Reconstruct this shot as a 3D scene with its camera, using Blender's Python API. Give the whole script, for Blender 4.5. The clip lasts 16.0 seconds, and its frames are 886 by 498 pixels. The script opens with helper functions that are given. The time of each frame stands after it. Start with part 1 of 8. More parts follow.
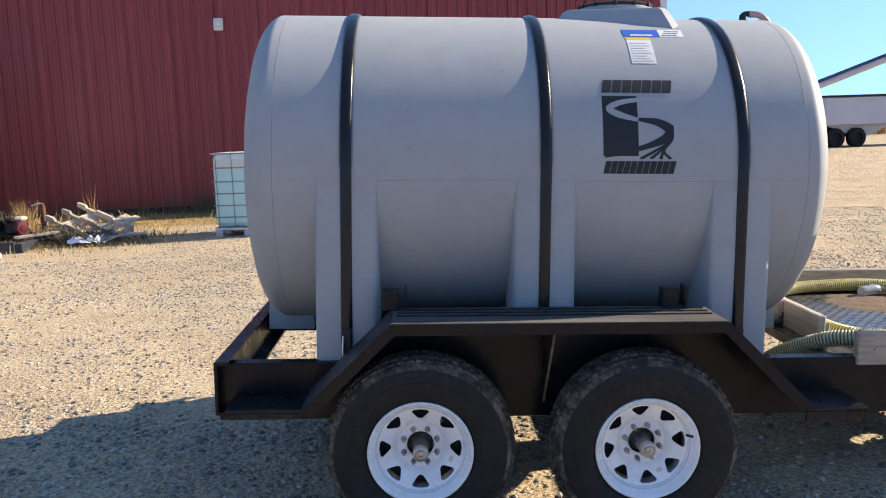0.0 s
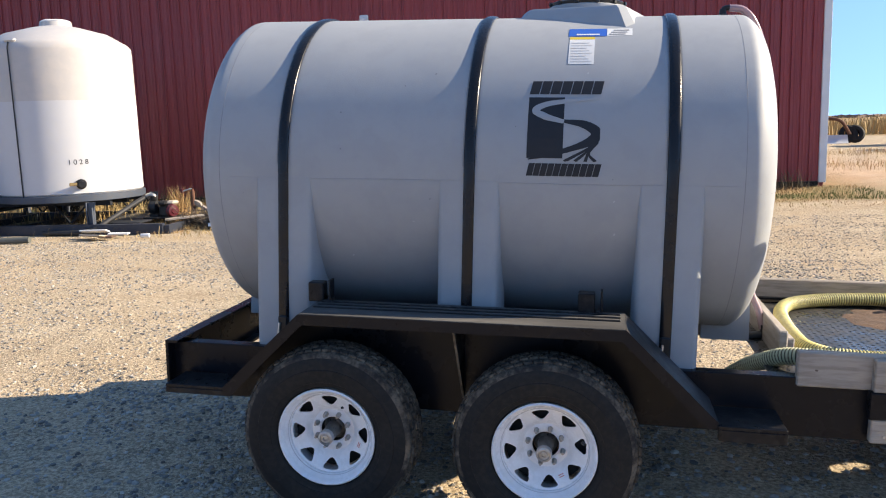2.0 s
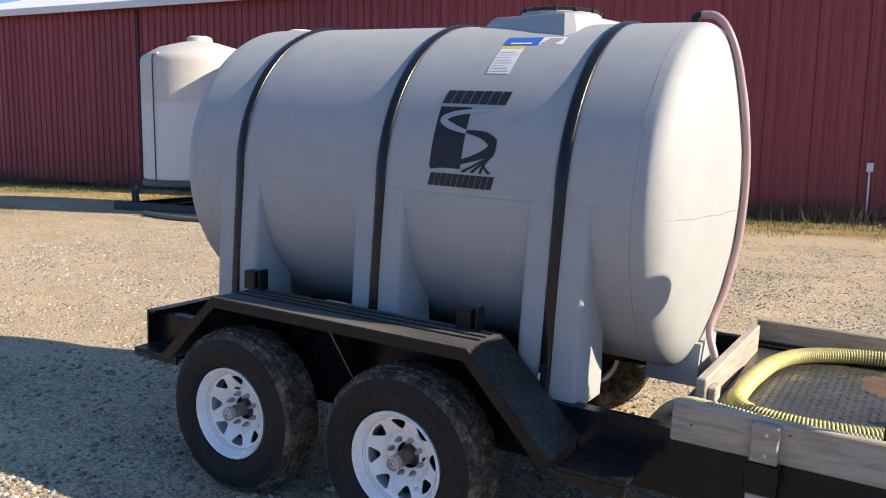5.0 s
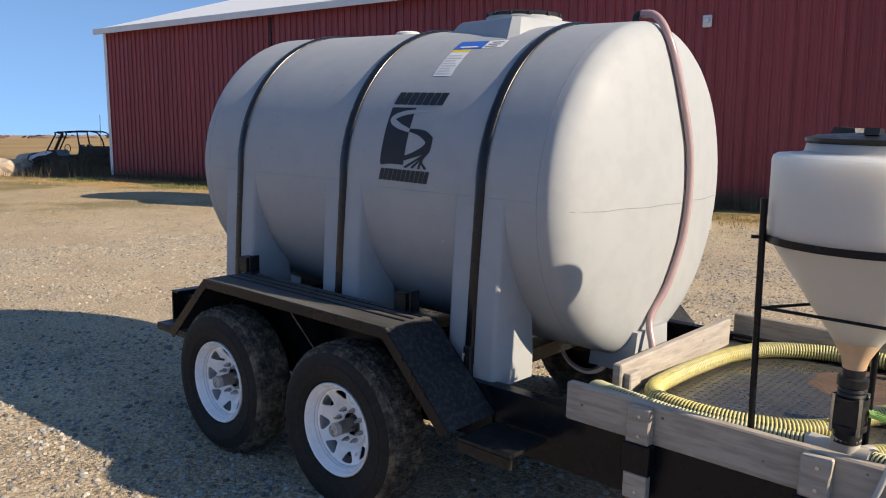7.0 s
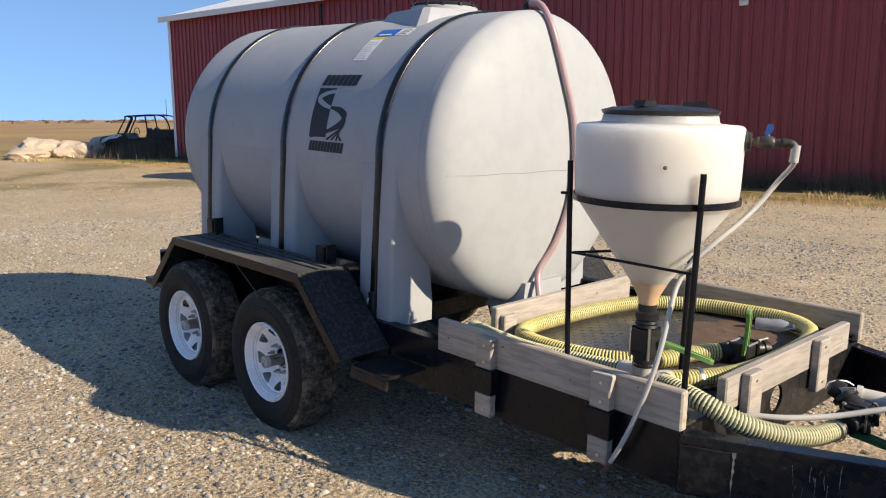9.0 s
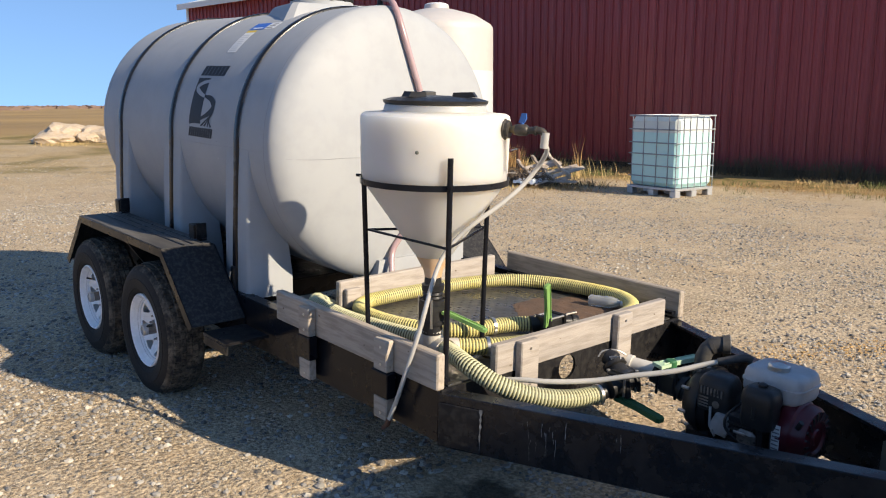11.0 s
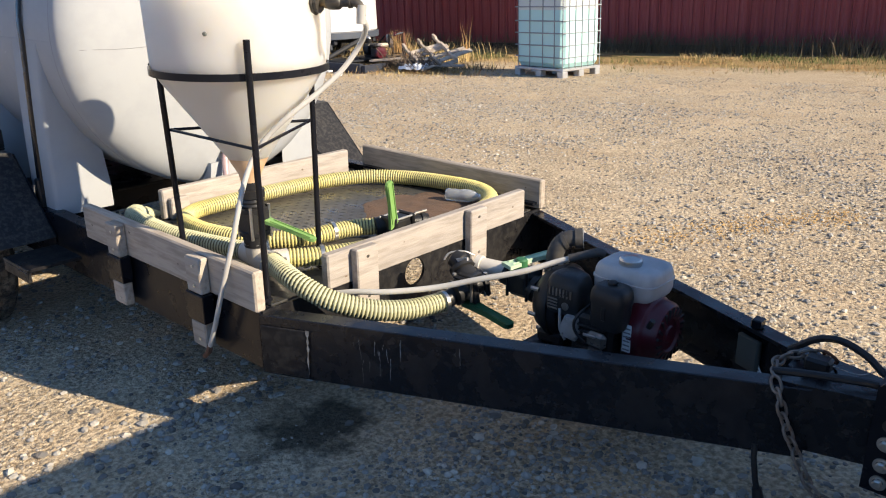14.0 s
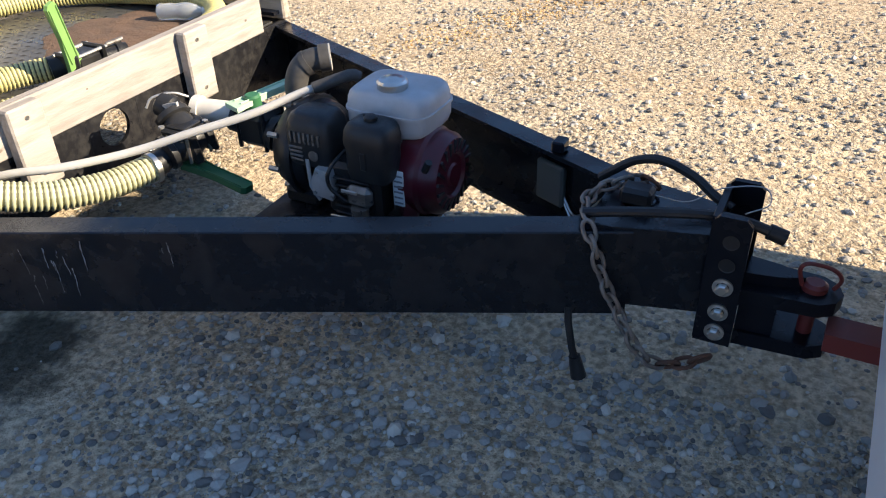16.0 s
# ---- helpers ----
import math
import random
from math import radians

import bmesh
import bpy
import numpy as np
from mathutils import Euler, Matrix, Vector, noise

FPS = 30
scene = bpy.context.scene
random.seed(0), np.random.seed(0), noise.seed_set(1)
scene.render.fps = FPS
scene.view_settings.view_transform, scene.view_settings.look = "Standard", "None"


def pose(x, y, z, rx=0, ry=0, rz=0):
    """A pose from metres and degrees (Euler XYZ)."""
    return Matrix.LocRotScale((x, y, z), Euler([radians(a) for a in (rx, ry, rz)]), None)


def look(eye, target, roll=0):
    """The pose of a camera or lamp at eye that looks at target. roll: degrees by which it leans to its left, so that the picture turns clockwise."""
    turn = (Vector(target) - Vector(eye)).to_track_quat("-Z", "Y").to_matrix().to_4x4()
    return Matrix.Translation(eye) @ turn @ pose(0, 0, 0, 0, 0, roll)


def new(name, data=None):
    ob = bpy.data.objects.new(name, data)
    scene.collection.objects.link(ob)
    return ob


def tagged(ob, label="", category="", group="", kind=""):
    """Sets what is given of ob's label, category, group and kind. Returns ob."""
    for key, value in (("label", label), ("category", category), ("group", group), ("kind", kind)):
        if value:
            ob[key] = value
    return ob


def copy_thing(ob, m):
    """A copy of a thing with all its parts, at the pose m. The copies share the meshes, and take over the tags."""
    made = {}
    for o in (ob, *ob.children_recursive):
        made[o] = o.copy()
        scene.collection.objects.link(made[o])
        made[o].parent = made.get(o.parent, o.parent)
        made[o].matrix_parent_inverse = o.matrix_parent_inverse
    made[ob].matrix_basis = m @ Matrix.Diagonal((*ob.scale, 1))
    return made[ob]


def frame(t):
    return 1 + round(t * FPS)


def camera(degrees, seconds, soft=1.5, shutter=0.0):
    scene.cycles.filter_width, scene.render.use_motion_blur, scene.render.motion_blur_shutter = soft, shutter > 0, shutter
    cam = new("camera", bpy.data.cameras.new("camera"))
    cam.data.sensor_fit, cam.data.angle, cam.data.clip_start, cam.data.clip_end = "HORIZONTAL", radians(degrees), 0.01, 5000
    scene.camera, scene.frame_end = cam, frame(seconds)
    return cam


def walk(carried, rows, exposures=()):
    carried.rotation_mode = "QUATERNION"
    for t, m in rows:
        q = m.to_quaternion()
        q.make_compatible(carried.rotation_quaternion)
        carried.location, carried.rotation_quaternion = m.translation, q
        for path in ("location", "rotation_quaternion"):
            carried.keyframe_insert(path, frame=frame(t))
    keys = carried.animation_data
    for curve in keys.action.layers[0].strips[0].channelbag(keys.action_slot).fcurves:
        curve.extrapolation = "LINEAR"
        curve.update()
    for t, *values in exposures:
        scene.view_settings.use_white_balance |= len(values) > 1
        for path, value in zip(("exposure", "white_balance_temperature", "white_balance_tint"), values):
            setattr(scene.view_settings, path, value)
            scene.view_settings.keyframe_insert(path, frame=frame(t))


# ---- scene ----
cam = camera(57.7, 16.0, 1.1)
PATH = [
    (0, (0.083, -2.973, 1.591), (0.112, -0.995, 1.298), -2.0),
    (0.5, (0.314, -2.99, 1.604), (0.224, -1.016, 1.293), -1.8),
    (1, (0.649, -3.052, 1.599), (0.407, -1.09, 1.289), -1.5),
    (1.5, (0.897, -3.001, 1.548), (0.582, -1.048, 1.248), -1.0),
    (2, (1.165, -2.979, 1.6), (0.751, -1.046, 1.299), -1.8),
    (2.5, (1.464, -2.985, 1.58), (0.935, -1.078, 1.288), -1.7),
    (3, (1.737, -2.955, 1.596), (1.127, -1.075, 1.291), -1.3),
    (3.5, (1.997, -2.834, 1.57), (1.321, -0.977, 1.264), -0.6),
    (4, (2.225, -2.718, 1.591), (1.429, -0.909, 1.283), -1.4),
    (4.2, (2.308, -2.653, 1.565), (1.457, -0.868, 1.263), -1.1),
    (6.3, (3.152, -2.115, 1.601), (1.878, -0.597, 1.334), 1.1),
    (6.5, (3.236, -2.083, 1.601), (1.939, -0.584, 1.327), 0.6),
    (7, (3.483, -2.134, 1.589), (2.15, -0.67, 1.306), 0.0),
    (7.5, (3.703, -2.143, 1.608), (2.356, -0.695, 1.312), 0.0),
    (8, (3.969, -2.04, 1.592), (2.577, -0.639, 1.276), -0.0),
    (8.5, (4.184, -2.005, 1.588), (2.753, -0.647, 1.259), -0.2),
    (9, (4.426, -2.005, 1.556), (2.975, -0.667, 1.231), -0.4),
    (9.5, (4.684, -1.92, 1.567), (3.219, -0.601, 1.232), -0.7),
    (9.7, (4.781, -1.836, 1.569), (3.311, -0.528, 1.214), -0.7),
    (11.8, (5.463, -1.41, 1.56), (3.931, -0.167, 1.227), -0.7),
    (12, (5.483, -1.389, 1.566), (3.952, -0.143, 1.248), -0.9),
    (12.5, (5.474, -1.35, 1.562), (3.974, -0.068, 1.237), -0.8),
    (13, (5.367, -1.258, 1.542), (3.932, 0.079, 1.154), -0.5),
    (13.5, (5.265, -1.169, 1.538), (3.87, 0.183, 1.061), -1.0),
    (14, (5.199, -1.032, 1.506), (3.896, 0.351, 0.88), -1.9),
    (14.5, (5.136, -0.849, 1.479), (3.972, 0.594, 0.728), -2.8),
    (15, (5.097, -0.723, 1.435), (4.026, 0.729, 0.574), -4.2),
    (15.5, (4.998, -0.531, 1.358), (4.039, 0.925, 0.378), -5.0),
    (16, (4.944, -0.377, 1.325), (4.11, 1.09, 0.251), -4.1),
]
walk(cam, [(t, look(eye, target, roll)) for t, eye, target, roll in PATH], [(0, 1.3), (4, 1.27), (6, 0.93), (8, 0.66), (9, 0.79), (12, 0.84), (14, 1.05), (15, 1.18), (16, 1.5)])
# end of camera

# ---- world, sun, light ----
SUN = Vector((1.76, 0.50, 0.95)).normalized()      # towards the sun
world = bpy.data.worlds.new("sky")
scene.world = world
world.use_nodes = True
wn = world.node_tree.nodes
sky = wn.new("ShaderNodeTexSky")
sky.sky_type, sky.sun_disc = "NISHITA", False
sky.sun_elevation = math.asin(SUN.z)
sky.sun_rotation = math.atan2(SUN.x, SUN.y)
sky.altitude, sky.dust_density, sky.air_density, sky.ozone_density = 400, 0.0, 1.12, 4.0
wn["Background"].inputs["Strength"].default_value = 0.124
# clear dry air: the haze band at the skyline is sunk below the horizon
aloft = wn.new("ShaderNodeMapping")
aloft.inputs["Location"].default_value = (0, 0, 0.29)
world.node_tree.links.new(wn.new("ShaderNodeTexCoord").outputs["Generated"], aloft.inputs["Vector"])
world.node_tree.links.new(aloft.outputs[0], sky.inputs["Vector"])
world.node_tree.links.new(sky.outputs[0], wn["Background"].inputs["Color"])
sun = new("sun", bpy.data.lights.new("sun", "SUN"))
sun.data.energy, sun.data.angle, sun.data.color = 4.6, radians(0.53), (1.0, 0.85, 0.645)
sun.matrix_world = look((0, 0, 30), Vector((0, 0, 30)) - SUN)

# ---- material helpers ----


def material(name, base, rough=0.6, metal=0.0, vary=None, scale=6.0, amount=0.5, fine=None, fine_scale=60.0, fine_amount=0.3,
             bump=0.0, bump_scale=80.0, stretch=(1, 1, 1), rough_vary=0.0, spread=0.0, coat=0.0, coord="Object"):
    """Principled material: base colour with a broad and a fine variation, bump, uneven gloss, and a shift from piece to piece."""
    m = bpy.data.materials.new(name)
    m.use_nodes = True
    nt = m.node_tree
    n, link = nt.nodes, nt.links.new
    p = n["Principled BSDF"]
    p.inputs["Roughness"].default_value, p.inputs["Metallic"].default_value = rough, metal
    if coat:
        p.inputs["Coat Weight"].default_value, p.inputs["Coat Roughness"].default_value = coat, 0.12
    tc = n.new("ShaderNodeTexCoord")
    mp = n.new("ShaderNodeMapping")
    mp.inputs["Scale"].default_value = stretch
    link(tc.outputs[coord], mp.inputs["Vector"])

    def noisy(sc, detail=5.0, rough_=0.6):
        t = n.new("ShaderNodeTexNoise")
        t.inputs["Scale"].default_value, t.inputs["Detail"].default_value, t.inputs["Roughness"].default_value = sc, detail, rough_
        link(mp.outputs[0], t.inputs["Vector"])
        return t

    def ramp(src, lo, hi):
        r = n.new("ShaderNodeMapRange")
        r.inputs["From Min"].default_value, r.inputs["From Max"].default_value = lo, hi
        link(src, r.inputs["Value"])
        return r.outputs[0]

    def mix(fac, a, b, mode="MIX"):
        x = n.new("ShaderNodeMix")
        x.data_type, x.blend_type = "RGBA", mode
        for sock, val in ((x.inputs["Factor"], fac), (x.inputs["A"], a), (x.inputs["B"], b)):
            if hasattr(val, "default_value") or hasattr(val, "links"):
                link(val, sock)
            else:
                sock.default_value = val if isinstance(val, float) else (*val, 1)
        return x.outputs["Result"]

    def times(src, k):
        x = n.new("ShaderNodeMath")
        x.operation = "MULTIPLY"
        x.inputs[1].default_value = k
        link(src, x.inputs[0])
        return x.outputs[0]

    col = n.new("ShaderNodeRGB")
    col.outputs[0].default_value = (*base, 1)
    colour = col.outputs[0]
    if vary:
        colour = mix(times(ramp(noisy(scale).outputs["Fac"], 0.35, 0.68), amount), colour, vary)
    if fine:
        colour = mix(times(ramp(noisy(fine_scale).outputs["Fac"], 0.45, 0.62), fine_amount), colour, fine)
    if spread:
        info = n.new("ShaderNodeObjectInfo")
        hs = n.new("ShaderNodeHueSaturation")
        r = n.new("ShaderNodeMapRange")
        r.inputs["To Min"].default_value, r.inputs["To Max"].default_value = 1 - spread, 1 + spread
        link(info.outputs["Random"], r.inputs["Value"])
        link(r.outputs[0], hs.inputs["Value"])
        link(colour, hs.inputs["Color"])
        colour = hs.outputs["Color"]
    link(colour, p.inputs["Base Color"])
    if bump:
        b = n.new("ShaderNodeBump")
        b.inputs["Strength"].default_value, b.inputs["Distance"].default_value = bump, 0.01
        link(noisy(bump_scale, 6).outputs["Fac"], b.inputs["Height"])
        link(b.outputs[0], p.inputs["Normal"])
    if rough_vary:
        r = n.new("ShaderNodeMapRange")
        r.inputs["From Min"].default_value, r.inputs["From Max"].default_value = 0.35, 0.65
        r.inputs["To Min"].default_value, r.inputs["To Max"].default_value = max(0.02, rough - rough_vary), min(1, rough + rough_vary)
        link(noisy(scale * 1.7).outputs["Fac"], r.inputs["Value"])
        link(r.outputs[0], p.inputs["Roughness"])
    m["nodes_ready"] = 1
    return m


GREY_POLY = material("grey_polyethylene", (0.335, 0.350, 0.366), 0.60, vary=(0.375, 0.383, 0.388), scale=1.4, amount=0.6, fine=(0.285, 0.296, 0.315), fine_scale=9, fine_amount=0.28, bump=0.07, bump_scale=200, rough_vary=0.08)
GREY_POLY.node_tree.nodes["Principled BSDF"].inputs["Specular IOR Level"].default_value = 0.32
BLACK_PAINT = material("black_gloss_paint", (0.0065, 0.0075, 0.0115), 0.28, vary=(0.008, 0.008, 0.010), scale=2.5, amount=0.6, fine=(0.06, 0.055, 0.05), fine_scale=20, fine_amount=0.05, bump=0.05, bump_scale=40, rough_vary=0.12)
BLACK_WORN = material("worn_black_paint", (0.009, 0.009, 0.011), 0.36, vary=(0.018, 0.017, 0.017), scale=4, amount=0.6, fine=(0.16, 0.15, 0.13), fine_scale=30, fine_amount=0.10, bump=0.10, bump_scale=50, rough_vary=0.16)
DUSTY_BLACK = material("dusty_black_paint", (0.012, 0.012, 0.014), 0.45, vary=(0.03, 0.029, 0.028), scale=2.2, amount=0.7, fine=(0.25, 0.23, 0.20), fine_scale=55, fine_amount=0.13, bump=0.1, bump_scale=60, rough_vary=0.12)
for paint, gloss in ((BLACK_PAINT, 0.2), (BLACK_WORN, 0.22), (DUSTY_BLACK, 0.25)):
    paint.node_tree.nodes["Principled BSDF"].inputs["Specular IOR Level"].default_value = gloss
STRAP_BLACK = material("black_strap", (0.007, 0.007, 0.009), 0.25, vary=(0.012, 0.012, 0.013), scale=6, amount=0.4, rough_vary=0.08)
BLACK_PLASTIC = material("black_plastic", (0.012, 0.012, 0.0135), 0.40, vary=(0.03, 0.029, 0.027), scale=14, amount=0.6, bump=0.1, bump_scale=150, rough_vary=0.12)
TONGUE_BLACK = material("scuffed_black_paint", (0.006, 0.007, 0.0105), 0.24, vary=(0.010, 0.010, 0.012), scale=5, amount=0.6, fine=(0.10, 0.095, 0.085), fine_scale=34, fine_amount=0.07, bump=0.08, bump_scale=60, rough_vary=0.16)
TONGUE_BLACK.node_tree.nodes["Principled BSDF"].inputs["Specular IOR Level"].default_value = 0.40
RUBBER = material("tyre_rubber", (0.015, 0.015, 0.0155), 0.7, vary=(0.024, 0.023, 0.021), scale=6, amount=0.7, fine=(0.07, 0.06, 0.045), fine_scale=45, fine_amount=0.14, bump=0.15, bump_scale=90)
MUD = material("dried_mud_on_tread", (0.022, 0.020, 0.018), 0.95, vary=(0.30, 0.24, 0.17), scale=16, amount=0.62, fine=(0.014, 0.013, 0.013), fine_scale=38, fine_amount=0.75, bump=0.5, bump_scale=70)
WHITE_PAINT = material("white_wheel_paint", (0.90, 0.905, 0.92), 0.26, vary=(0.72, 0.71, 0.69), scale=9, amount=0.4, fine=(0.5, 0.46, 0.4), fine_scale=40, fine_amount=0.08, rough_vary=0.08)
STEEL = material("bare_steel", (0.46, 0.44, 0.41), 0.38, 0.9, vary=(0.25, 0.22, 0.19), scale=20, amount=0.6, rough_vary=0.12)
ZINC = material("zinc_plated_steel", (0.62, 0.61, 0.58), 0.3, 0.95, vary=(0.45, 0.42, 0.38), scale=25, amount=0.5)
RUST = material("rusty_steel", (0.16, 0.07, 0.04), 0.8, 0.3, vary=(0.09, 0.05, 0.035), scale=12, amount=0.8, bump=0.4, bump_scale=90)
WOOD = material("weathered_lumber", (0.43, 0.365, 0.295), 0.8, vary=(0.30, 0.262, 0.22), scale=3.5, amount=0.85, fine=(0.14, 0.115, 0.085), fine_scale=17, fine_amount=0.42, bump=0.3, bump_scale=26, stretch=(0.35, 3.0, 3.0), spread=0.14)
WOOD_CROSS = material("weathered_lumber_across", (0.44, 0.39, 0.34), 0.8, vary=(0.29, 0.26, 0.235), scale=3.5, amount=0.9, fine=(0.17, 0.14, 0.105), fine_scale=17, fine_amount=0.36, bump=0.3, bump_scale=26, stretch=(3.0, 0.35, 3.0), spread=0.1)
WHITE_POLY = material("white_polyethylene", (0.60, 0.58, 0.535), 0.5, vary=(0.555, 0.53, 0.485), scale=2.5, amount=0.6, bump=0.04, bump_scale=200, rough_vary=0.08)
WHITE_POLY.node_tree.nodes["Principled BSDF"].inputs["Subsurface Weight"].default_value = 1.0
WHITE_POLY.node_tree.nodes["Principled BSDF"].inputs["Subsurface Scale"].default_value = 0.28
WHITE_POLY.node_tree.nodes["Principled BSDF"].inputs["Subsurface Radius"].default_value = (0.9, 0.8, 0.65)
BARN_RED = material("red_painted_steel", (0.265, 0.037, 0.041), 0.45, vary=(0.215, 0.034, 0.040), scale=0.6, amount=0.7, fine=(0.36, 0.10, 0.10), fine_scale=3.0, fine_amount=0.24, stretch=(9, 9, 0.25), rough_vary=0.1, spread=0.07)
TRIM_WHITE = material("white_painted_trim", (0.72, 0.73, 0.74), 0.5, vary=(0.6, 0.6, 0.6), scale=4, amount=0.4)
STRAP_BLACK.node_tree.nodes["Principled BSDF"].inputs["Specular IOR Level"].default_value = 0.35
RUBBER.node_tree.nodes["Principled BSDF"].inputs["Specular IOR Level"].default_value = 0.2
BLACK_PLASTIC.node_tree.nodes["Principled BSDF"].inputs["Specular IOR Level"].default_value = 0.35
GALV = material("galvanised_steel", (0.55, 0.56, 0.57), 0.42, 0.75, vary=(0.42, 0.42, 0.42), scale=8, amount=0.6)
LOGO_INK = material("black_print", (0.008, 0.009, 0.012), 0.6, vary=(0.016, 0.016, 0.02), scale=18, amount=0.5)

# ---- geometry helpers ----
TRAILER = Matrix.Translation((0, 0, 0.35)) @ Matrix.Rotation(radians(0.7), 4, "Z") @ Matrix.Rotation(radians(1.9), 4, "Y") @ Matrix.Translation((0, 0, -0.35))
TANK = TRAILER @ Matrix.Translation((0.535, 1.095, 0.614)) @ Matrix.Rotation(radians(0.4), 4, "Y") @ Matrix.Translation((-0.535, -1.095, -0.62))
WORLD = Matrix.Identity(4)


class Geo:
    """Collects vertices and faces of one mesh."""

    def __init__(self):
        self.v, self.f = [], []

    def add(self, verts, faces, m=None):
        k = len(self.v)
        self.v += [tuple(m @ Vector(p)) for p in verts] if m is not None else [tuple(p) for p in verts]
        self.f += [tuple(i + k for i in face) for face in faces]
        return self

    def box(self, lo, hi, bevel=0.004, m=None):
        lo, hi = Vector(lo), Vector(hi)
        b = min(bevel, 0.45 * min(hi - lo))
        c, h = (lo + hi) / 2, (hi - lo) / 2
        verts, idx = [], {}
        for sx in (-1, 1):
            for sy in (-1, 1):
                for sz in (-1, 1):
                    for axis in range(3):
                        p = [sx * (h.x - b), sy * (h.y - b), sz * (h.z - b)]
                        p[axis] = (sx * h.x, sy * h.y, sz * h.z)[axis]
                        idx[sx, sy, sz, axis] = len(verts)
                        verts.append(c + Vector(p))
        faces = []
        for axis in range(3):
            u, w = (axis + 1) % 3, (axis + 2) % 3
            for s in (-1, 1):
                loop = []
                for a, d in ((-1, -1), (1, -1), (1, 1), (-1, 1)):
                    k = [0, 0, 0]
                    k[axis], k[u], k[w] = s, a, d
                    loop.append(idx[(*k, axis)])
                faces.append(loop if s > 0 else loop[::-1])
            for a in (-1, 1):
                for d in (-1, 1):
                    k0, k1 = [0, 0, 0], [0, 0, 0]
                    k0[axis], k1[axis] = -1, 1
                    k0[u] = k1[u] = a
                    k0[w] = k1[w] = d
                    q = [idx[(*k0, u)], idx[(*k1, u)], idx[(*k1, w)], idx[(*k0, w)]]
                    faces.append(q if a * d > 0 else q[::-1])
        for sx in (-1, 1):
            for sy in (-1, 1):
                for sz in (-1, 1):
                    q = [idx[sx, sy, sz, i] for i in range(3)]
                    faces.append(q if sx * sy * sz > 0 else q[::-1])
        return self.add(verts, faces, m)

    def tube(self, path, radius, n=12, caps=True, m=None, squash=1.0):
        """A round bar along a path; radius may be a list."""
        pts = [Vector(p) for p in path]
        rad = radius if isinstance(radius, (list, tuple)) else [radius] * len(pts)
        verts, faces = [], []
        side = None
        for i, p in enumerate(pts):
            d = (pts[min(i + 1, len(pts) - 1)] - pts[max(i - 1, 0)])
            d = d.normalized() if d.length > 1e-9 else Vector((0, 0, 1))
            if side is None:
                side = d.orthogonal().normalized()
            side = (side - d * side.dot(d)).normalized()
            up = d.cross(side)
            for k in range(n):
                a = 2 * math.pi * k / n
                verts.append(p + rad[i] * (math.cos(a) * side + squash * math.sin(a) * up))
        for i in range(len(pts) - 1):
            for k in range(n):
                faces.append((i * n + k, i * n + (k + 1) % n, (i + 1) * n + (k + 1) % n, (i + 1) * n + k))
        if caps:
            faces += [tuple(range(n))[::-1], tuple((len(pts) - 1) * n + k for k in range(n))]
        return self.add(verts, faces, m)

    def lathe(self, profile, n=32, m=None, close=False, arc=1.0):
        """Turns a profile of (radius, height) round z."""
        verts, faces, rings = [], [], []
        whole = arc > 0.999
        cols = n if whole else n + 1
        for r, z in profile:
            if r < 1e-6:
                rings.append([len(verts)])
                verts.append((0, 0, z))
            else:
                rings.append(list(range(len(verts), len(verts) + cols)))
                verts += [(r * math.cos(2 * math.pi * arc * k / n), r * math.sin(2 * math.pi * arc * k / n), z) for k in range(cols)]
        pairs = list(zip(rings, rings[1:] + rings[:1])) if close else list(zip(rings, rings[1:]))
        for a, b in pairs:
            for k in range(n):
                j = (k + 1) % n if whole else k + 1
                if len(a) == 1 and len(b) == 1:
                    continue
                if len(a) == 1:
                    faces.append((a[0], b[j], b[k]))
                elif len(b) == 1:
                    faces.append((a[k], a[j], b[0]))
                else:
                    faces.append((a[k], a[j], b[j], b[k]))
        return self.add(verts, faces, m)

    def prism(self, poly, lo, hi, axis="y", m=None):
        """A polygon in the two other axes, drawn out along an axis."""
        order = {"x": lambda u, w, h: (h, u, w), "y": lambda u, w, h: (u, h, w), "z": lambda u, w, h: (u, w, h)}[axis]
        n = len(poly)
        verts = [order(u, w, lo) for u, w in poly] + [order(u, w, hi) for u, w in poly]
        faces = [tuple(range(n)), tuple(range(n, 2 * n))[::-1]] + [(i, i + n, (i + 1) % n + n, (i + 1) % n) for i in range(n)]
        return self.add(verts, faces, m)

    def slab(self, rows):
        """A grid of points to quads."""
        n = len(rows[0])
        verts = [p for row in rows for p in row]
        return self.add(verts, [(i * n + k, i * n + k + 1, (i + 1) * n + k + 1, (i + 1) * n + k) for i in range(len(rows) - 1) for k in range(n - 1)])


def smooth_path(points, steps=10):
    """A Catmull-Rom line through points."""
    p = [Vector(q) for q in points]
    p = [2 * p[0] - p[1]] + p + [2 * p[-1] - p[-2]]
    out = []
    for i in range(1, len(p) - 2):
        for s in range(steps):
            t = s / steps
            a, b, c, d = p[i - 1], p[i], p[i + 1], p[i + 2]
            out.append(0.5 * ((2 * b) + (c - a) * t + (2 * a - 5 * b + 4 * c - d) * t * t + (3 * b - a - 3 * c + d) * t ** 3))
    return out + [p[-2]]


def even_path(points, step):
    """The smooth line through points, cut at even steps."""
    fine = smooth_path(points, 24)
    out, left = [fine[0]], step
    for a, b in zip(fine, fine[1:]):
        d = (b - a).length
        at = 0.0
        while d - at >= left:
            at += left
            out.append(a.lerp(b, at / d))
            left = step
        left -= d - at
    return out


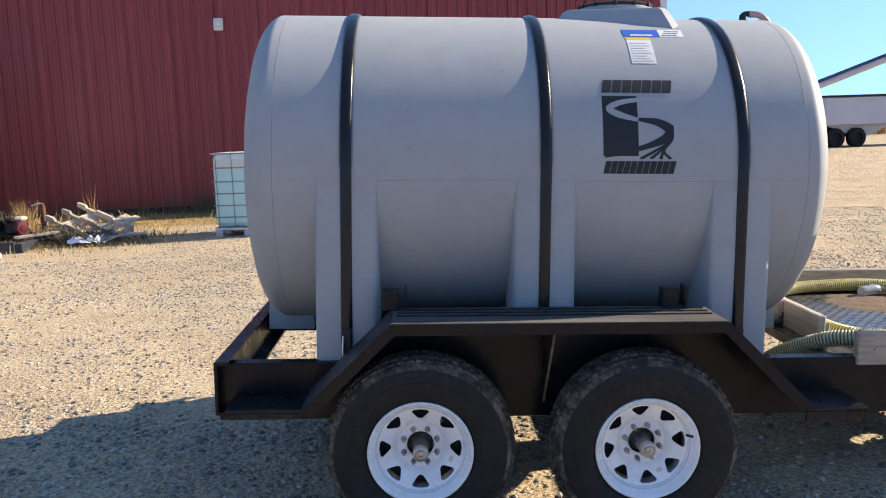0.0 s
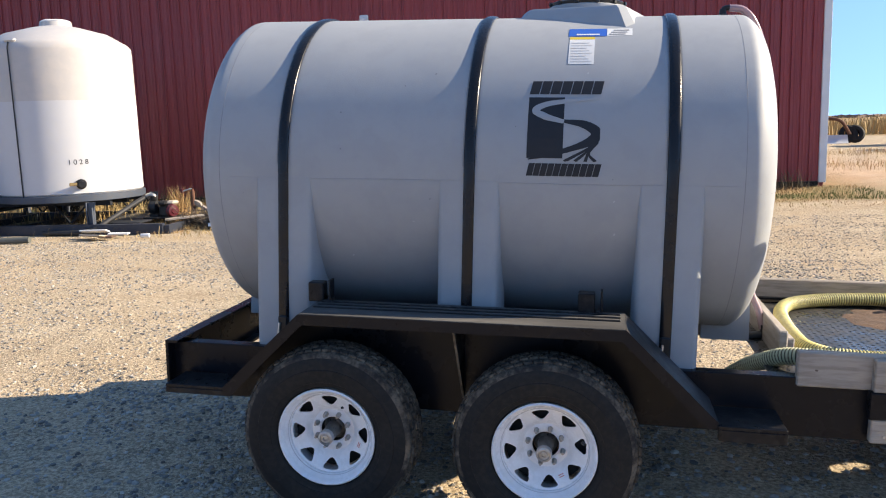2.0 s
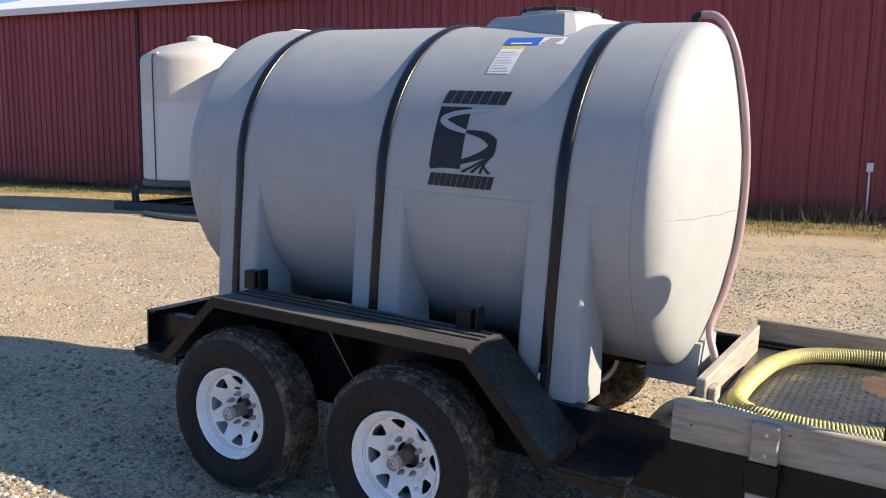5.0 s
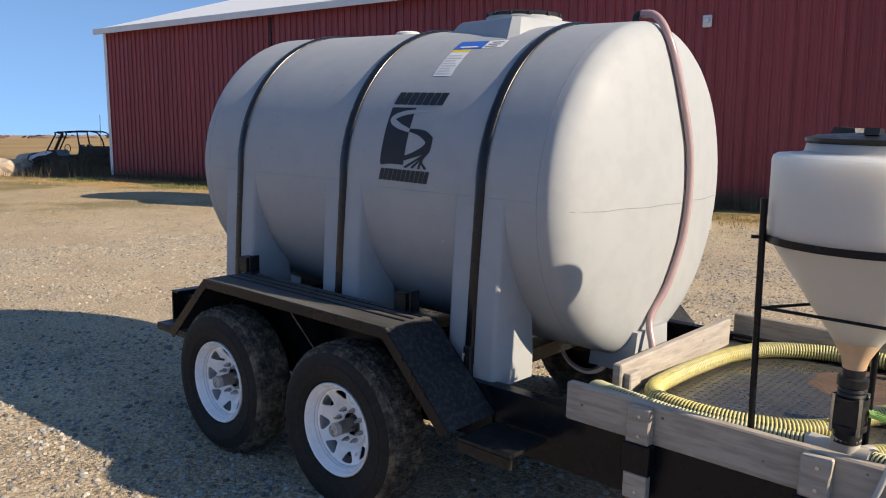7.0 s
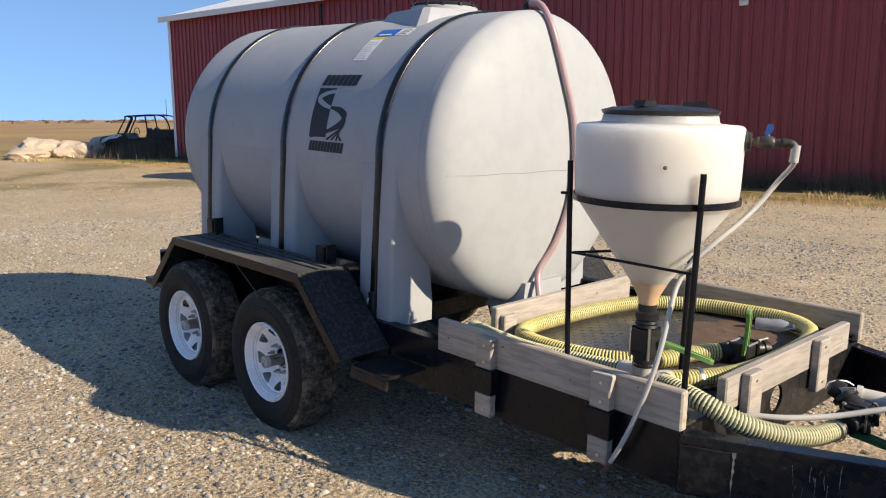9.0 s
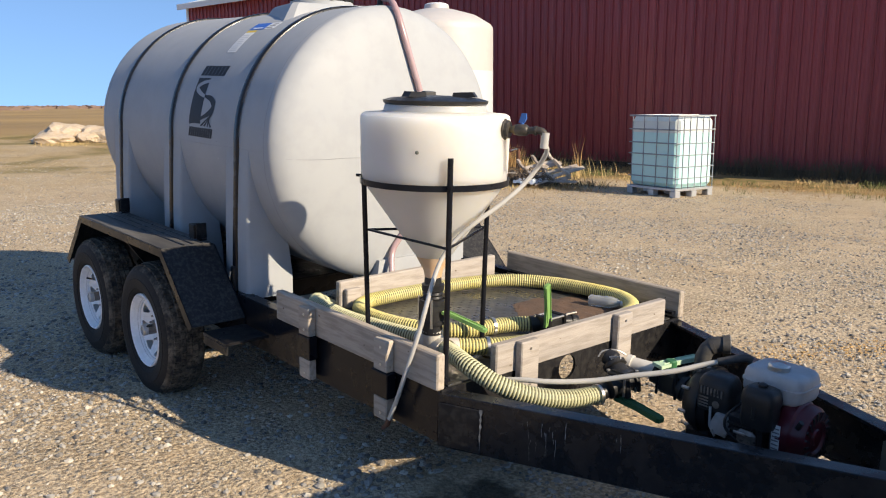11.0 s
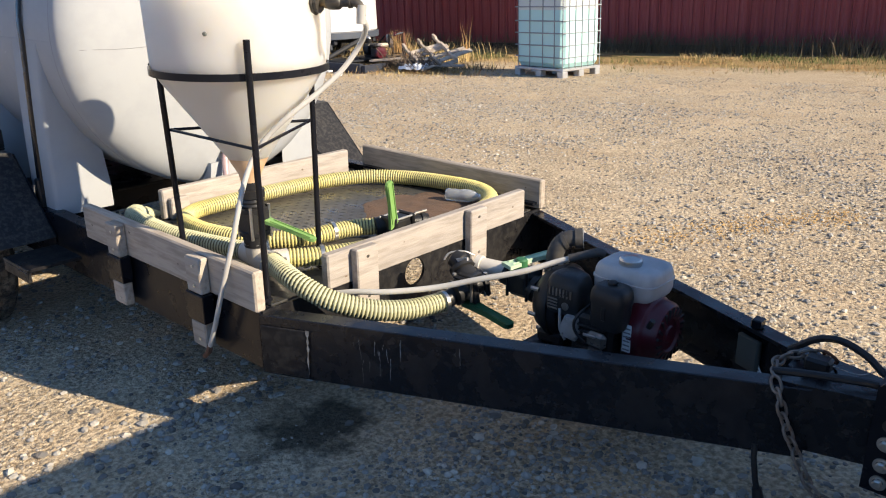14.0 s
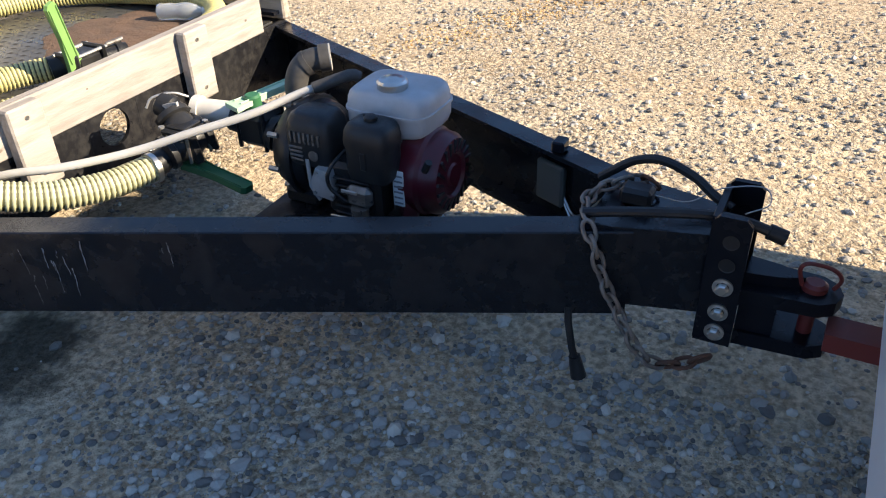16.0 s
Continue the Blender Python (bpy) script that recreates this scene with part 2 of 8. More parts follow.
def thing(name, base=(0, 0, 0), frame_of=WORLD, label="", category="", group="", kind=""):
    ob = new(name)
    ob.empty_display_size = 0.1
    ob.matrix_world = frame_of @ Matrix.Translation(base)
    ob["base"] = list(base)
    return tagged(ob, label, category, group, kind)


def mesh_of(name, geo, mat, base=(0, 0, 0), flat=False, angle=35):
    me = bpy.data.meshes.new(name)
    b = Vector(base)
    me.from_pydata([tuple(Vector(p) - b) for p in geo.v], [], geo.f)
    bm = bmesh.new()
    bm.from_mesh(me)
    bmesh.ops.remove_doubles(bm, verts=bm.verts, dist=1e-5)
    bmesh.ops.recalc_face_normals(bm, faces=bm.faces)
    bm.to_mesh(me)
    bm.free()
    if not flat:
        me.shade_smooth()
        me.set_sharp_from_angle(angle=radians(angle))
    me.materials.append(mat)
    return me


def part(name, geo, mat, parent, label="", flat=False, angle=35):
    """One mesh under a thing or a part; the geometry is given in the frame of the whole vehicle or of the world."""
    base = parent["base"]
    ob = new(name, mesh_of(name, geo, mat, base, flat, angle))
    ob.parent = parent
    ob["base"] = list(base)
    return tagged(ob, label)


def lone(name, geo, mat, label="", category="", group="", kind="", frame_of=WORLD, flat=False, angle=35):
    """A thing that is one mesh."""
    ob = new(name, mesh_of(name, geo, mat, (0, 0, 0), flat, angle))
    ob.matrix_world = frame_of
    ob["base"] = [0, 0, 0]
    return tagged(ob, label, category, group, kind)


def aim(p, q):
    """A pose at p whose z axis points to q."""
    return Matrix.Translation(p) @ (Vector(q) - Vector(p)).to_track_quat("Z", "Y").to_matrix().to_4x4()



# ---- ground ----
STAIN_X, STAIN_Y = 3.06, 0.52


def ground_height(x, y):
    near = math.exp(-((x - 2.5) ** 2 + (y - 0.5) ** 2) / 30.0)
    far = max(0.0, (math.hypot(x, y) - 60) / 400.0)
    return -0.015 * near + 0.02 * noise.noise((x * 0.35, y * 0.35, 0)) * (1 - near) - 1.2 * min(far, 1.0)


def ground_material():
    m = bpy.data.materials.new("gravel_yard")
    m.use_nodes = True
    nt = m.node_tree
    n, link = nt.nodes, nt.links.new
    p = n["Principled BSDF"]
    p.inputs["Roughness"].default_value = 0.95
    p.inputs["Specular IOR Level"].default_value = 0.15
    tc = n.new("ShaderNodeTexCoord")

    def noisy(sc, detail=5.0):
        t = n.new("ShaderNodeTexNoise")
        t.inputs["Scale"].default_value, t.inputs["Detail"].default_value = sc, detail
        link(tc.outputs["Object"], t.inputs["Vector"])
        return t.outputs["Fac"]

    def stepped(src, lo, hi, a=0.0, b=1.0):
        r = n.new("ShaderNodeMapRange")
        for k, v in (("From Min", lo), ("From Max", hi), ("To Min", a), ("To Max", b)):
            r.inputs[k].default_value = v
        link(src, r.inputs["Value"])
        return r.outputs[0]

    def mix(fac, a, b):
        x = n.new("ShaderNodeMix")
        x.data_type = "RGBA"
        link(fac, x.inputs["Factor"])
        for sock, val in ((x.inputs["A"], a), (x.inputs["B"], b)):
            if isinstance(val, tuple):
                sock.default_value = (*val, 1)
            else:
                link(val, sock)
        return x.outputs["Result"]

    def op(kind, a, b):
        x = n.new("ShaderNodeMath")
        x.operation = kind
        for sock, val in zip(x.inputs, (a, b)):
            if isinstance(val, (int, float)):
                sock.default_value = val
            else:
                link(val, sock)
        return x.outputs[0]

    wob_c = n.new("ShaderNodeTexNoise")
    wob_c.inputs["Scale"].default_value, wob_c.inputs["Detail"].default_value = 70, 3
    link(tc.outputs["Object"], wob_c.inputs["Vector"])
    bent = n.new("ShaderNodeVectorMath")
    bent.operation = "MULTIPLY_ADD"
    bent.inputs[1].default_value = (0.022, 0.022, 0.022)
    link(wob_c.outputs["Color"], bent.inputs[0])
    link(tc.outputs["Object"], bent.inputs[2])
    stones = n.new("ShaderNodeTexVoronoi")
    stones.inputs["Scale"].default_value = 36
    link(bent.outputs[0], stones.inputs["Vector"])
    stones_c = n.new("ShaderNodeSeparateColor")
    link(stones.outputs["Color"], stones_c.inputs[0])
    small = n.new("ShaderNodeTexVoronoi")
    small.inputs["Scale"].default_value = 105
    link(bent.outputs[0], small.inputs["Vector"])
    sand = mix(stepped(noisy(0.55), 0.42, 0.60), (0.59, 0.455, 0.29), (0.51, 0.41, 0.28))
    sand = mix(stepped(noisy(3.5), 0.42, 0.66), sand, (0.45, 0.335, 0.205))
    sand = mix(op("MULTIPLY", stepped(noisy(0.38, 7.0), 0.50, 0.66), 0.55), sand, (0.40, 0.265, 0.145))
    lane = n.new("ShaderNodeMapping")
    lane.inputs["Scale"].default_value = (0.22, 1.0, 1.0)
    lane.inputs["Rotation"].default_value = (0, 0, radians(-9))
    link(tc.outputs["Object"], lane.inputs["Vector"])
    tracks = n.new("ShaderNodeTexNoise")
    tracks.inputs["Scale"].default_value, tracks.inputs["Detail"].default_value = 1.1, 6.0
    link(lane.outputs[0], tracks.inputs["Vector"])
    sand = mix(op("MULTIPLY", stepped(tracks.outputs["Fac"], 0.50, 0.64), 0.6), sand, (0.40, 0.27, 0.14))
    grit = mix(stepped(stones_c.outputs[0], 0.0, 1.0), (0.11, 0.10, 0.085), (0.66, 0.60, 0.49))
    grit = mix(stepped(stones_c.outputs[1], 0.55, 0.75), grit, (0.30, 0.28, 0.25))
    fines = n.new("ShaderNodeSeparateColor")
    link(small.outputs["Color"], fines.inputs[0])
    chips = mix(fines.outputs[0], (0.09, 0.075, 0.055), (0.74, 0.615, 0.43))
    speck = mix(stepped(noisy(52, 9.0), 0.40, 0.60), (0.15, 0.122, 0.09), (0.77, 0.635, 0.455))
    stony = op("MULTIPLY", stepped(noisy(0.9), 0.36, 0.60, 0.4, 1.0), stepped(noisy(2.6), 0.36, 0.60, 0.45, 1.0))   # 0 packed dust, 1 open gravel
    sand = mix(stepped(stony, 0.0, 1.0, 0.30, 0.62), sand, speck)
    sand = mix(op("MULTIPLY", stepped(small.outputs["Distance"], 0.50, 0.30), stepped(stony, 0.0, 1.0, 0.12, 0.62)), sand, chips)
    cover = op("MULTIPLY", stepped(stony, 0.0, 1.0, 0.06, 0.58), op("MULTIPLY", stepped(stones.outputs["Distance"], 0.42, 0.30), stepped(stones_c.outputs[2], 0.30, 0.42)))
    colour = mix(cover, sand, grit)
    # dry grass along the building and the open land beyond the yard
    sep = n.new("ShaderNodeSeparateXYZ")
    link(tc.outputs["Object"], sep.inputs[0])
    wob = op("MULTIPLY", op("SUBTRACT", noisy(0.7), 0.5), 1.6)
    strip = op("ADD", op("SUBTRACT", sep.outputs["Y"], op("MULTIPLY", sep.outputs["X"], 0.155)), wob)   # distance coordinate across the building
    grass = mix(stepped(noisy(1.3), 0.42, 0.6), (0.36, 0.26, 0.12), (0.15, 0.145, 0.05))
    grass = mix(stepped(noisy(9), 0.42, 0.62), grass, (0.30, 0.20, 0.10))
    along = op("MULTIPLY", stepped(strip, 12.1, 12.9), stepped(strip, 40, 38))
    colour = mix(op("MULTIPLY", along, stepped(sep.outputs["X"], 7.5, 5.8)), colour, grass)
    patch = op("MULTIPLY", stepped(noisy(0.22), 0.52, 0.6), stepped(sep.outputs["X"], -12, -14))
    colour = mix(op("MULTIPLY", stepped(sep.outputs["X"], -9, -16), stepped(noisy(0.4), 0.35, 0.6, 0.2, 0.6)), colour, (0.40, 0.29, 0.13))
    colour = mix(op("MULTIPLY", patch, 0.6), colour, (0.15, 0.13, 0.04))
    field = mix(stepped(noisy(0.03), 0.35, 0.65), (0.40, 0.27, 0.12), (0.27, 0.19, 0.10))
    outer = op("MAXIMUM", op("MAXIMUM", stepped(sep.outputs["X"], -40, -44), stepped(sep.outputs["Y"], 58, 64)), op("MAXIMUM", stepped(sep.outputs["X"], 60, 66), stepped(sep.outputs["Y"], -60, -66)))
    colour = mix(outer, colour, field)
    # dark oily stain
    dist = n.new("ShaderNodeVectorMath")
    dist.operation = "DISTANCE"
    dist.inputs[1].default_value = (STAIN_X, STAIN_Y, 0)
    link(tc.outputs["Object"], dist.inputs[0])
    spot = stepped(op("ADD", dist.outputs["Value"], op("MULTIPLY", op("SUBTRACT", noisy(7, 8.0), 0.5), 0.55)), 0.25, 0.12)
    colour = mix(op("MULTIPLY", spot, 0.82), colour, (0.030, 0.031, 0.024))
    link(colour, p.inputs["Base Color"])
    b = n.new("ShaderNodeBump")
    b.inputs["Distance"].default_value = 0.030
    link(stepped(stony, 0.0, 1.0, 0.30, 0.85), b.inputs["Strength"])
    picked = stepped(stones_c.outputs[2], 0.42, 0.50)
    lumps = op("MULTIPLY", picked, op("SUBTRACT", 0.55, stones.outputs["Distance"]))
    chip_up = op("MULTIPLY", stepped(fines.outputs[2], 0.35, 0.6), op("SUBTRACT", 0.5, small.outputs["Distance"]))
    hgt = op("ADD", op("ADD", op("MULTIPLY", lumps, 1.1), op("MULTIPLY", chip_up, 0.45)), op("ADD", op("MULTIPLY", noisy(40, 9.0), 0.9), op("MULTIPLY", noisy(150, 6.0), 0.30)))
    link(hgt, b.inputs["Height"])
    link(b.outputs[0], p.inputs["Normal"])
    return m


def build_ground():
    def axis(lo, hi):
        out, x = [], lo
        while x < hi:
            out.append(x)
            x += 0.25 if -8 < x < 9 else max(0.5, abs(x) * 0.09)
        return out + [hi]
    xs, ys = axis(-1800, 1800), axis(-1800, 1800)
    g = Geo().slab([[(x, y, ground_height(x, y)) for x in xs] for y in ys])
    lone("ground", g, GROUND, "tan gravel farmyard running out to dry fields", "ground", kind="structure")


GROUND = ground_material()
build_ground()

# ---- red steel building ----
BARN = Matrix.Translation((-25.5, 11.6, 0)) @ Matrix.Rotation(radians(8.8), 4, "Z")
BARN_LEN, BARN_DEEP, EAVE = 31.68, 16.0, 5.2


def build_barn():
    barn = thing("barn", (0, 0, 0), BARN, "long red steel farm building with white trim and a white roof", "barn")
    g = Geo()
    door_lo, door_hi = 27.93, 29.01
    g.box((0.02, 0.04, 0), (door_lo, 0.16, EAVE), 0.0)
    g.box((door_hi, 0.04, 0), (BARN_LEN - 0.02, 0.16, EAVE), 0.0)
    g.box((door_lo, 0.04, 2.16), (door_hi, 0.16, EAVE), 0.0)
    rise = BARN_DEEP / 2 * 0.30
    for x in (0.02, BARN_LEN - 0.14):
        g.prism([(0.16, 0), (BARN_DEEP, 0), (BARN_DEEP, EAVE), (BARN_DEEP / 2, EAVE + rise), (0.16, EAVE)], x, x + 0.12, "x")
    g.box((0.14, BARN_DEEP - 0.12, 0), (BARN_LEN - 0.14, BARN_DEEP, EAVE), 0)
    part("wall", g, BARN_RED, barn, flat=True)
    roof = Geo()
    for s in (0, 1):
        y0, y1 = (-0.25, BARN_DEEP / 2) if s == 0 else (BARN_DEEP + 0.25, BARN_DEEP / 2)
        z0, z1 = EAVE - 0.02, EAVE + rise
        roof.prism([(y0, z0), (y1, z1), (y1, z1 + 0.10), (y0, z0 + 0.10)], -0.2, BARN_LEN + 0.2, "x")
    part("roof", roof, TRIM_WHITE, barn, "white steel roof", flat=True)
    # ribbed cladding, one sheet after another
    width = 0.914
    prof = []
    for k in range(4):
        o = k * width / 4
        prof += [(o, 0.034), (o + 0.024, 0.034), (o + 0.032, 0.0)]
        for j in (1, 2):
            c = o + 0.017 + j * 0.0762
            prof += [(c - 0.017, 0.0), (c - 0.010, 0.006), (c + 0.010, 0.006), (c + 0.017, 0.0)]
        prof.append((o + width / 4 - 0.008, 0.0))
    prof.append((width - 0.001, 0.033))

    def sheet(lo, hi, w=width):
        s = Geo()
        rows = [[(min(x, w), 0.038 - d, z) for x, d in prof if x <= w + 1e-6] for z in (lo, hi)]
        return s.slab(rows)
    full = mesh_of("cladding_sheet", sheet(0.12, EAVE - 0.02), BARN_RED, flat=True)
    over = mesh_of("cladding_sheet", sheet(2.20, EAVE - 0.02), BARN_RED, flat=True)
    count = int(BARN_LEN / width)
    for i in range(count):
        x = 0.12 + i * width * (BARN_LEN - 0.24) / (count * width)
        above = x + width > door_lo - 0.05 and x < door_hi + 0.05
        ob = new("cladding_sheet", over if above else full)
        ob.parent = barn
        ob.location = (x, 0, 0)
        if above:
            for a, b in ((x, door_lo - 0.05), (door_hi + 0.05, x + width)):
                if b - a > 0.06:
                    o2 = new("cladding_sheet", mesh_of("cladding_sheet", sheet(0.12, 2.20, b - a), BARN_RED, flat=True))
                    o2.parent = barn
                    o2.location = (a, 0, 0)
    for x in (-0.02, BARN_LEN - 0.14):
        part("corner_trim", Geo().box((x, -0.012, 0.1), (x + 0.16, 0.17, EAVE - 0.02), 0.004), TRIM_WHITE, barn, "white corner trim", flat=True)
    part("fascia", Geo().box((-0.2, -0.30, EAVE - 0.10), (BARN_LEN + 0.2, -0.252, EAVE + 0.10), 0.006), TRIM_WHITE, barn, "white eave trim", flat=True)
    part("base_trim", Geo().box((0.15, -0.006, 0.0), (door_lo - 0.06, 0.03, 0.13), 0.004), BLACK_WORN, barn, "dark base board", flat=True)
    part("base_trim", Geo().box((door_hi + 0.06, -0.006, 0.0), (BARN_LEN - 0.15, 0.03, 0.13), 0.004), BLACK_WORN, barn, "dark base board", flat=True)
    part("expansion_trim", Geo().box((8.3, -0.004, 0.14), (8.36, 0.03, EAVE - 0.12), 0.004), BLACK_WORN, barn, "dark vertical seam", flat=True)
    frm = Geo().box((door_lo - 0.05, -0.02, 0.10), (door_lo + 0.03, 0.10, 2.20)).box((door_hi - 0.03, -0.02, 0.10), (door_hi + 0.05, 0.10, 2.20)).box((door_lo + 0.03, -0.02, 2.12), (door_hi - 0.03, 0.10, 2.20)).box((door_lo - 0.05, -0.04, 0.02), (door_hi + 0.05, 0.12, 0.10))
    part("door_frame", frm, TRIM_WHITE, barn, "white door frame", flat=True)
    door = part("door", Geo().box((door_lo + 0.032, 0.015, 0.105), (door_hi - 0.032, 0.055, 2.117), 0.004), TRIM_WHITE, barn, "white steel walk-in door, shut")
    knob = Geo().lathe([(0.0, 0.075), (0.022, 0.072), (0.03, 0.055), (0.022, 0.04), (0.012, 0.036), (0.012, 0.008), (0.034, 0.004), (0.034, 0.0)], 16, Matrix.Translation((door_lo + 0.10, 0.015, 1.02)) @ Matrix.Rotation(radians(90), 4, "X"))
    part("door_knob", knob, ZINC, door, "round metal knob")
    part("outlet_box", Geo().box((27.05, -0.07, 1.02), (27.17, 0.0, 1.20), 0.01).tube([(27.11, -0.03, 0.02), (27.11, -0.03, 1.03)], 0.018, 8), TRIM_WHITE, barn, "small pale outlet box on a conduit")
    s = 21.45
    lamp = Geo().box((s - 0.10, -0.06, 3.86), (s + 0.10, -0.005, 4.12), 0.02).box((s - 0.06, -0.12, 3.95), (s + 0.06, -0.06, 4.06), 0.02)
    part("wall_lamp", lamp, TRIM_WHITE, barn, "small white wall light, unlit")


build_barn()

# ---- grey leg tank ----
AXIS_Y, AXIS_Z, RAD, MID_X = 1.095, 1.405, 0.735, 0.535
SEAM_GREY = material("dark_seam", (0.17, 0.175, 0.185), 0.6, vary=(0.24, 0.245, 0.255), scale=4, amount=0.6)
STRAPS = (-0.295, 0.535, 1.365)
SIDE_SEAM = material("faint_side_seam", (0.27, 0.28, 0.295), 0.6, vary=(0.36, 0.37, 0.38), scale=7, amount=0.9)
PALE_SCUFF = material("pale_scuff", (0.52, 0.53, 0.54), 0.7, vary=(0.42, 0.43, 0.44), scale=20, amount=0.6)


END = [(1.10, 0.735), (1.138, 0.735), (1.149, 0.7342), (1.159, 0.7310), (1.169, 0.7255), (1.181, 0.717), (1.195, 0.704), (1.209, 0.687), (1.221, 0.668), (1.235, 0.637), (1.252, 0.58), (1.269, 0.50), (1.286, 0.39), (1.304, 0.23), (1.316, 0.0)]


def end_x(y, z):
    """How far the rounded front end reaches at a point of its face."""
    r = math.hypot(y - AXIS_Y, z - AXIS_Z)
    return MID_X + float(np.interp(r, [q for _, q in END[::-1]], [x for x, _ in END[::-1]]))


def build_grey_tank():
    tank = thing("leg_tank", (MID_X, AXIS_Y, 0.62), TANK, "large grey plastic horizontal tank strapped on a trailer", "tank")
    half = END
    prof = [(r, -x - 0.026) for x, r in half[::-1]]
    xs = np.linspace(-1.10, 1.10, 43)
    prof += [(0.735, float(x)) for x in xs] + [(r, x) for x, r in half]
    m = Matrix.Translation((MID_X, AXIS_Y, AXIS_Z)) @ Matrix.Rotation(radians(90), 4, "Y")
    part("shell", Geo().lathe(prof, 96, m), GREY_POLY, tank)
    # moulded legs, flaring from the round wall down to flat feet, both sides
    for sx in STRAPS:
        for side in (-1, 1):
            rows = []
            for z, w, c, out in ((0.615, 0.13, 0.018, 0.765), (0.72, 0.13, 0.018, 0.763), (0.95, 0.13, 0.018, 0.758), (1.12, 0.13, 0.016, 0.751), (1.28, 0.13, 0.012, 0.742), (1.42, 0.13, 0.008, 0.7335)):
                deep = math.sqrt(max(0.0, RAD ** 2 - (z - AXIS_Z) ** 2)) - 0.05 if abs(z - AXIS_Z) < RAD else 0.25
                deep = max(0.50, deep)
                flare = w + 0.004
                rows.append([(sx + dx, AXIS_Y + side * dy, z) for dx, dy in ((-flare, deep), (-w, out - c), (-w + c * 0.6, out - c * 0.2), (-w + c * 1.4, out), (w - c * 1.4, out), (w - c * 0.6, out - c * 0.2), (w, out - c), (flare, deep))])
            g = Geo().slab(rows)
            g.add([rows[0][k] for k in range(8)], [tuple(range(8))])
            g.add([rows[-1][k] for k in range(8)], [tuple(range(8))])
            part("leg", g, GREY_POLY, tank, angle=50)
    # flat tie-down bands over the barrel, a thin dark groove on either side
    for sx in STRAPS:
        line = []
        for z in (0.70, 0.80, 0.95, 1.1, 1.25, 1.36):
            line.append((-float(np.interp(z, (0.7, 1.36), (0.768, 0.738))), z, -1.0, 0.0))
        for k in range(1, 48):
            a = math.pi * k / 48
            line.append((-(RAD + 0.002) * math.cos(a), AXIS_Z + (RAD + 0.002) * math.sin(a), -math.cos(a), math.sin(a)))
        for y, z, ny, nz in [q for q in line[:6]][::-1]:
            line.append((-y, z, -ny, nz))
        rows = [[(sx + dx, AXIS_Y + y + ny * dn, z + nz * dn) for dx, dn in ((-0.0235, -0.012), (-0.0235, 0.003), (-0.019, 0.008), (-0.009, 0.010), (0.009, 0.010), (0.019, 0.008), (0.0235, 0.003), (0.0235, -0.012))] for y, z, ny, nz in line]
        part("strap", Geo().slab(rows), STRAP_BLACK, tank, "glossy black tie-down strap", angle=50)
        for s in (-1, 1):
            rows = [[(sx + s * dx, AXIS_Y + y + ny * 0.0012, z + nz * 0.0012) for dx in (0.0245, 0.029)] for y, z, ny, nz in line[6:-6]]
            part("strap_groove", Geo().slab(rows), SEAM_GREY, tank, "thin dark groove beside the strap", flat=True)
    # raised faceted turret with round neck and lid
    turret = Geo()
    rows = []
    turn = Matrix.Translation((0.985, 1.125, 0)) @ Matrix.Rotation(radians(-15), 4, "Z")
    for z, h, c in ((1.94, 0.335, 0.05), (2.05, 0.312, 0.04), (2.155, 0.243, 0.03), (2.168, 0.228, 0.03)):
        ring = ((-h + c, -h), (h - c, -h), (h, -h + c), (h, h - c), (h - c, h), (-h + c, h), (-h, h - c), (-h, -h + c), (-h + c, -h))
        rows.append([tuple(turn @ Vector((x, y, z))) for x, y in ring])
    turret.slab(rows)
    turret.add(rows[-1][:-1], [tuple(range(8))])
    at = turn
    turret.lathe([(0.185, 2.166), (0.185, 2.190), (0.178, 2.195), (0.0, 2.195)], 48, at)
    part("turret", turret, GREY_POLY, tank, angle=25)
    for s in (-1, 1):
        ring = [(MID_X + (1.108 if s > 0 else -1.134), AXIS_Y + (RAD - 0.0006) * math.cos(a), AXIS_Z + (RAD - 0.0006) * math.sin(a)) for a in np.linspace(0, 2 * math.pi, 97)]
        part("rim_seam", Geo().tube(ring, 0.0012, 6, caps=False), SEAM_GREY, tank, "thin dark moulding seam")
    lid = Geo().lathe([(0.178, 2.192), (0.181, 2.208), (0.170, 2.214), (0.12, 2.217), (0.11, 2.209), (0.0, 2.209)], 48, at)
    for k in range(12):
        lid.box((0.172, -0.010, 2.193), (0.188, 0.010, 2.212), 0.003, at @ Matrix.Rotation(k * math.pi / 6, 4, "Z"))
    part("lid", lid, BLACK_PLASTIC, tank, "black screw lid")


build_grey_tank()

# ---- trailer ----
LUG = material("dull_zinc", (0.40, 0.39, 0.37), 0.4, 0.6, vary=(0.34, 0.32, 0.29), scale=30, amount=0.5)
HUB_CAP = material("dull_cap_steel", (0.50, 0.50, 0.50), 0.32, 0.75, vary=(0.26, 0.25, 0.24), scale=40, amount=0.6)
DRUM = material("dark_drum_iron", (0.010, 0.0095, 0.009), 0.75, vary=(0.022, 0.018, 0.015), scale=20, amount=0.6)
# greyer white: the shade at the rim's steps is put into the colour
RIM_SHADE = material("shaded_white_bead", (0.60, 0.61, 0.64), 0.4, vary=(0.46, 0.45, 0.44), scale=14, amount=0.7)
HUB = material("greasy_hub_steel", (0.26, 0.24, 0.22), 0.4, 0.6, vary=(0.10, 0.085, 0.07), scale=30, amount=0.8, rough_vary=0.15)
RED_MARK = material("red_tag", (0.55, 0.10, 0.09), 0.5, vary=(0.5, 0.2, 0.18), scale=60, amount=0.5)
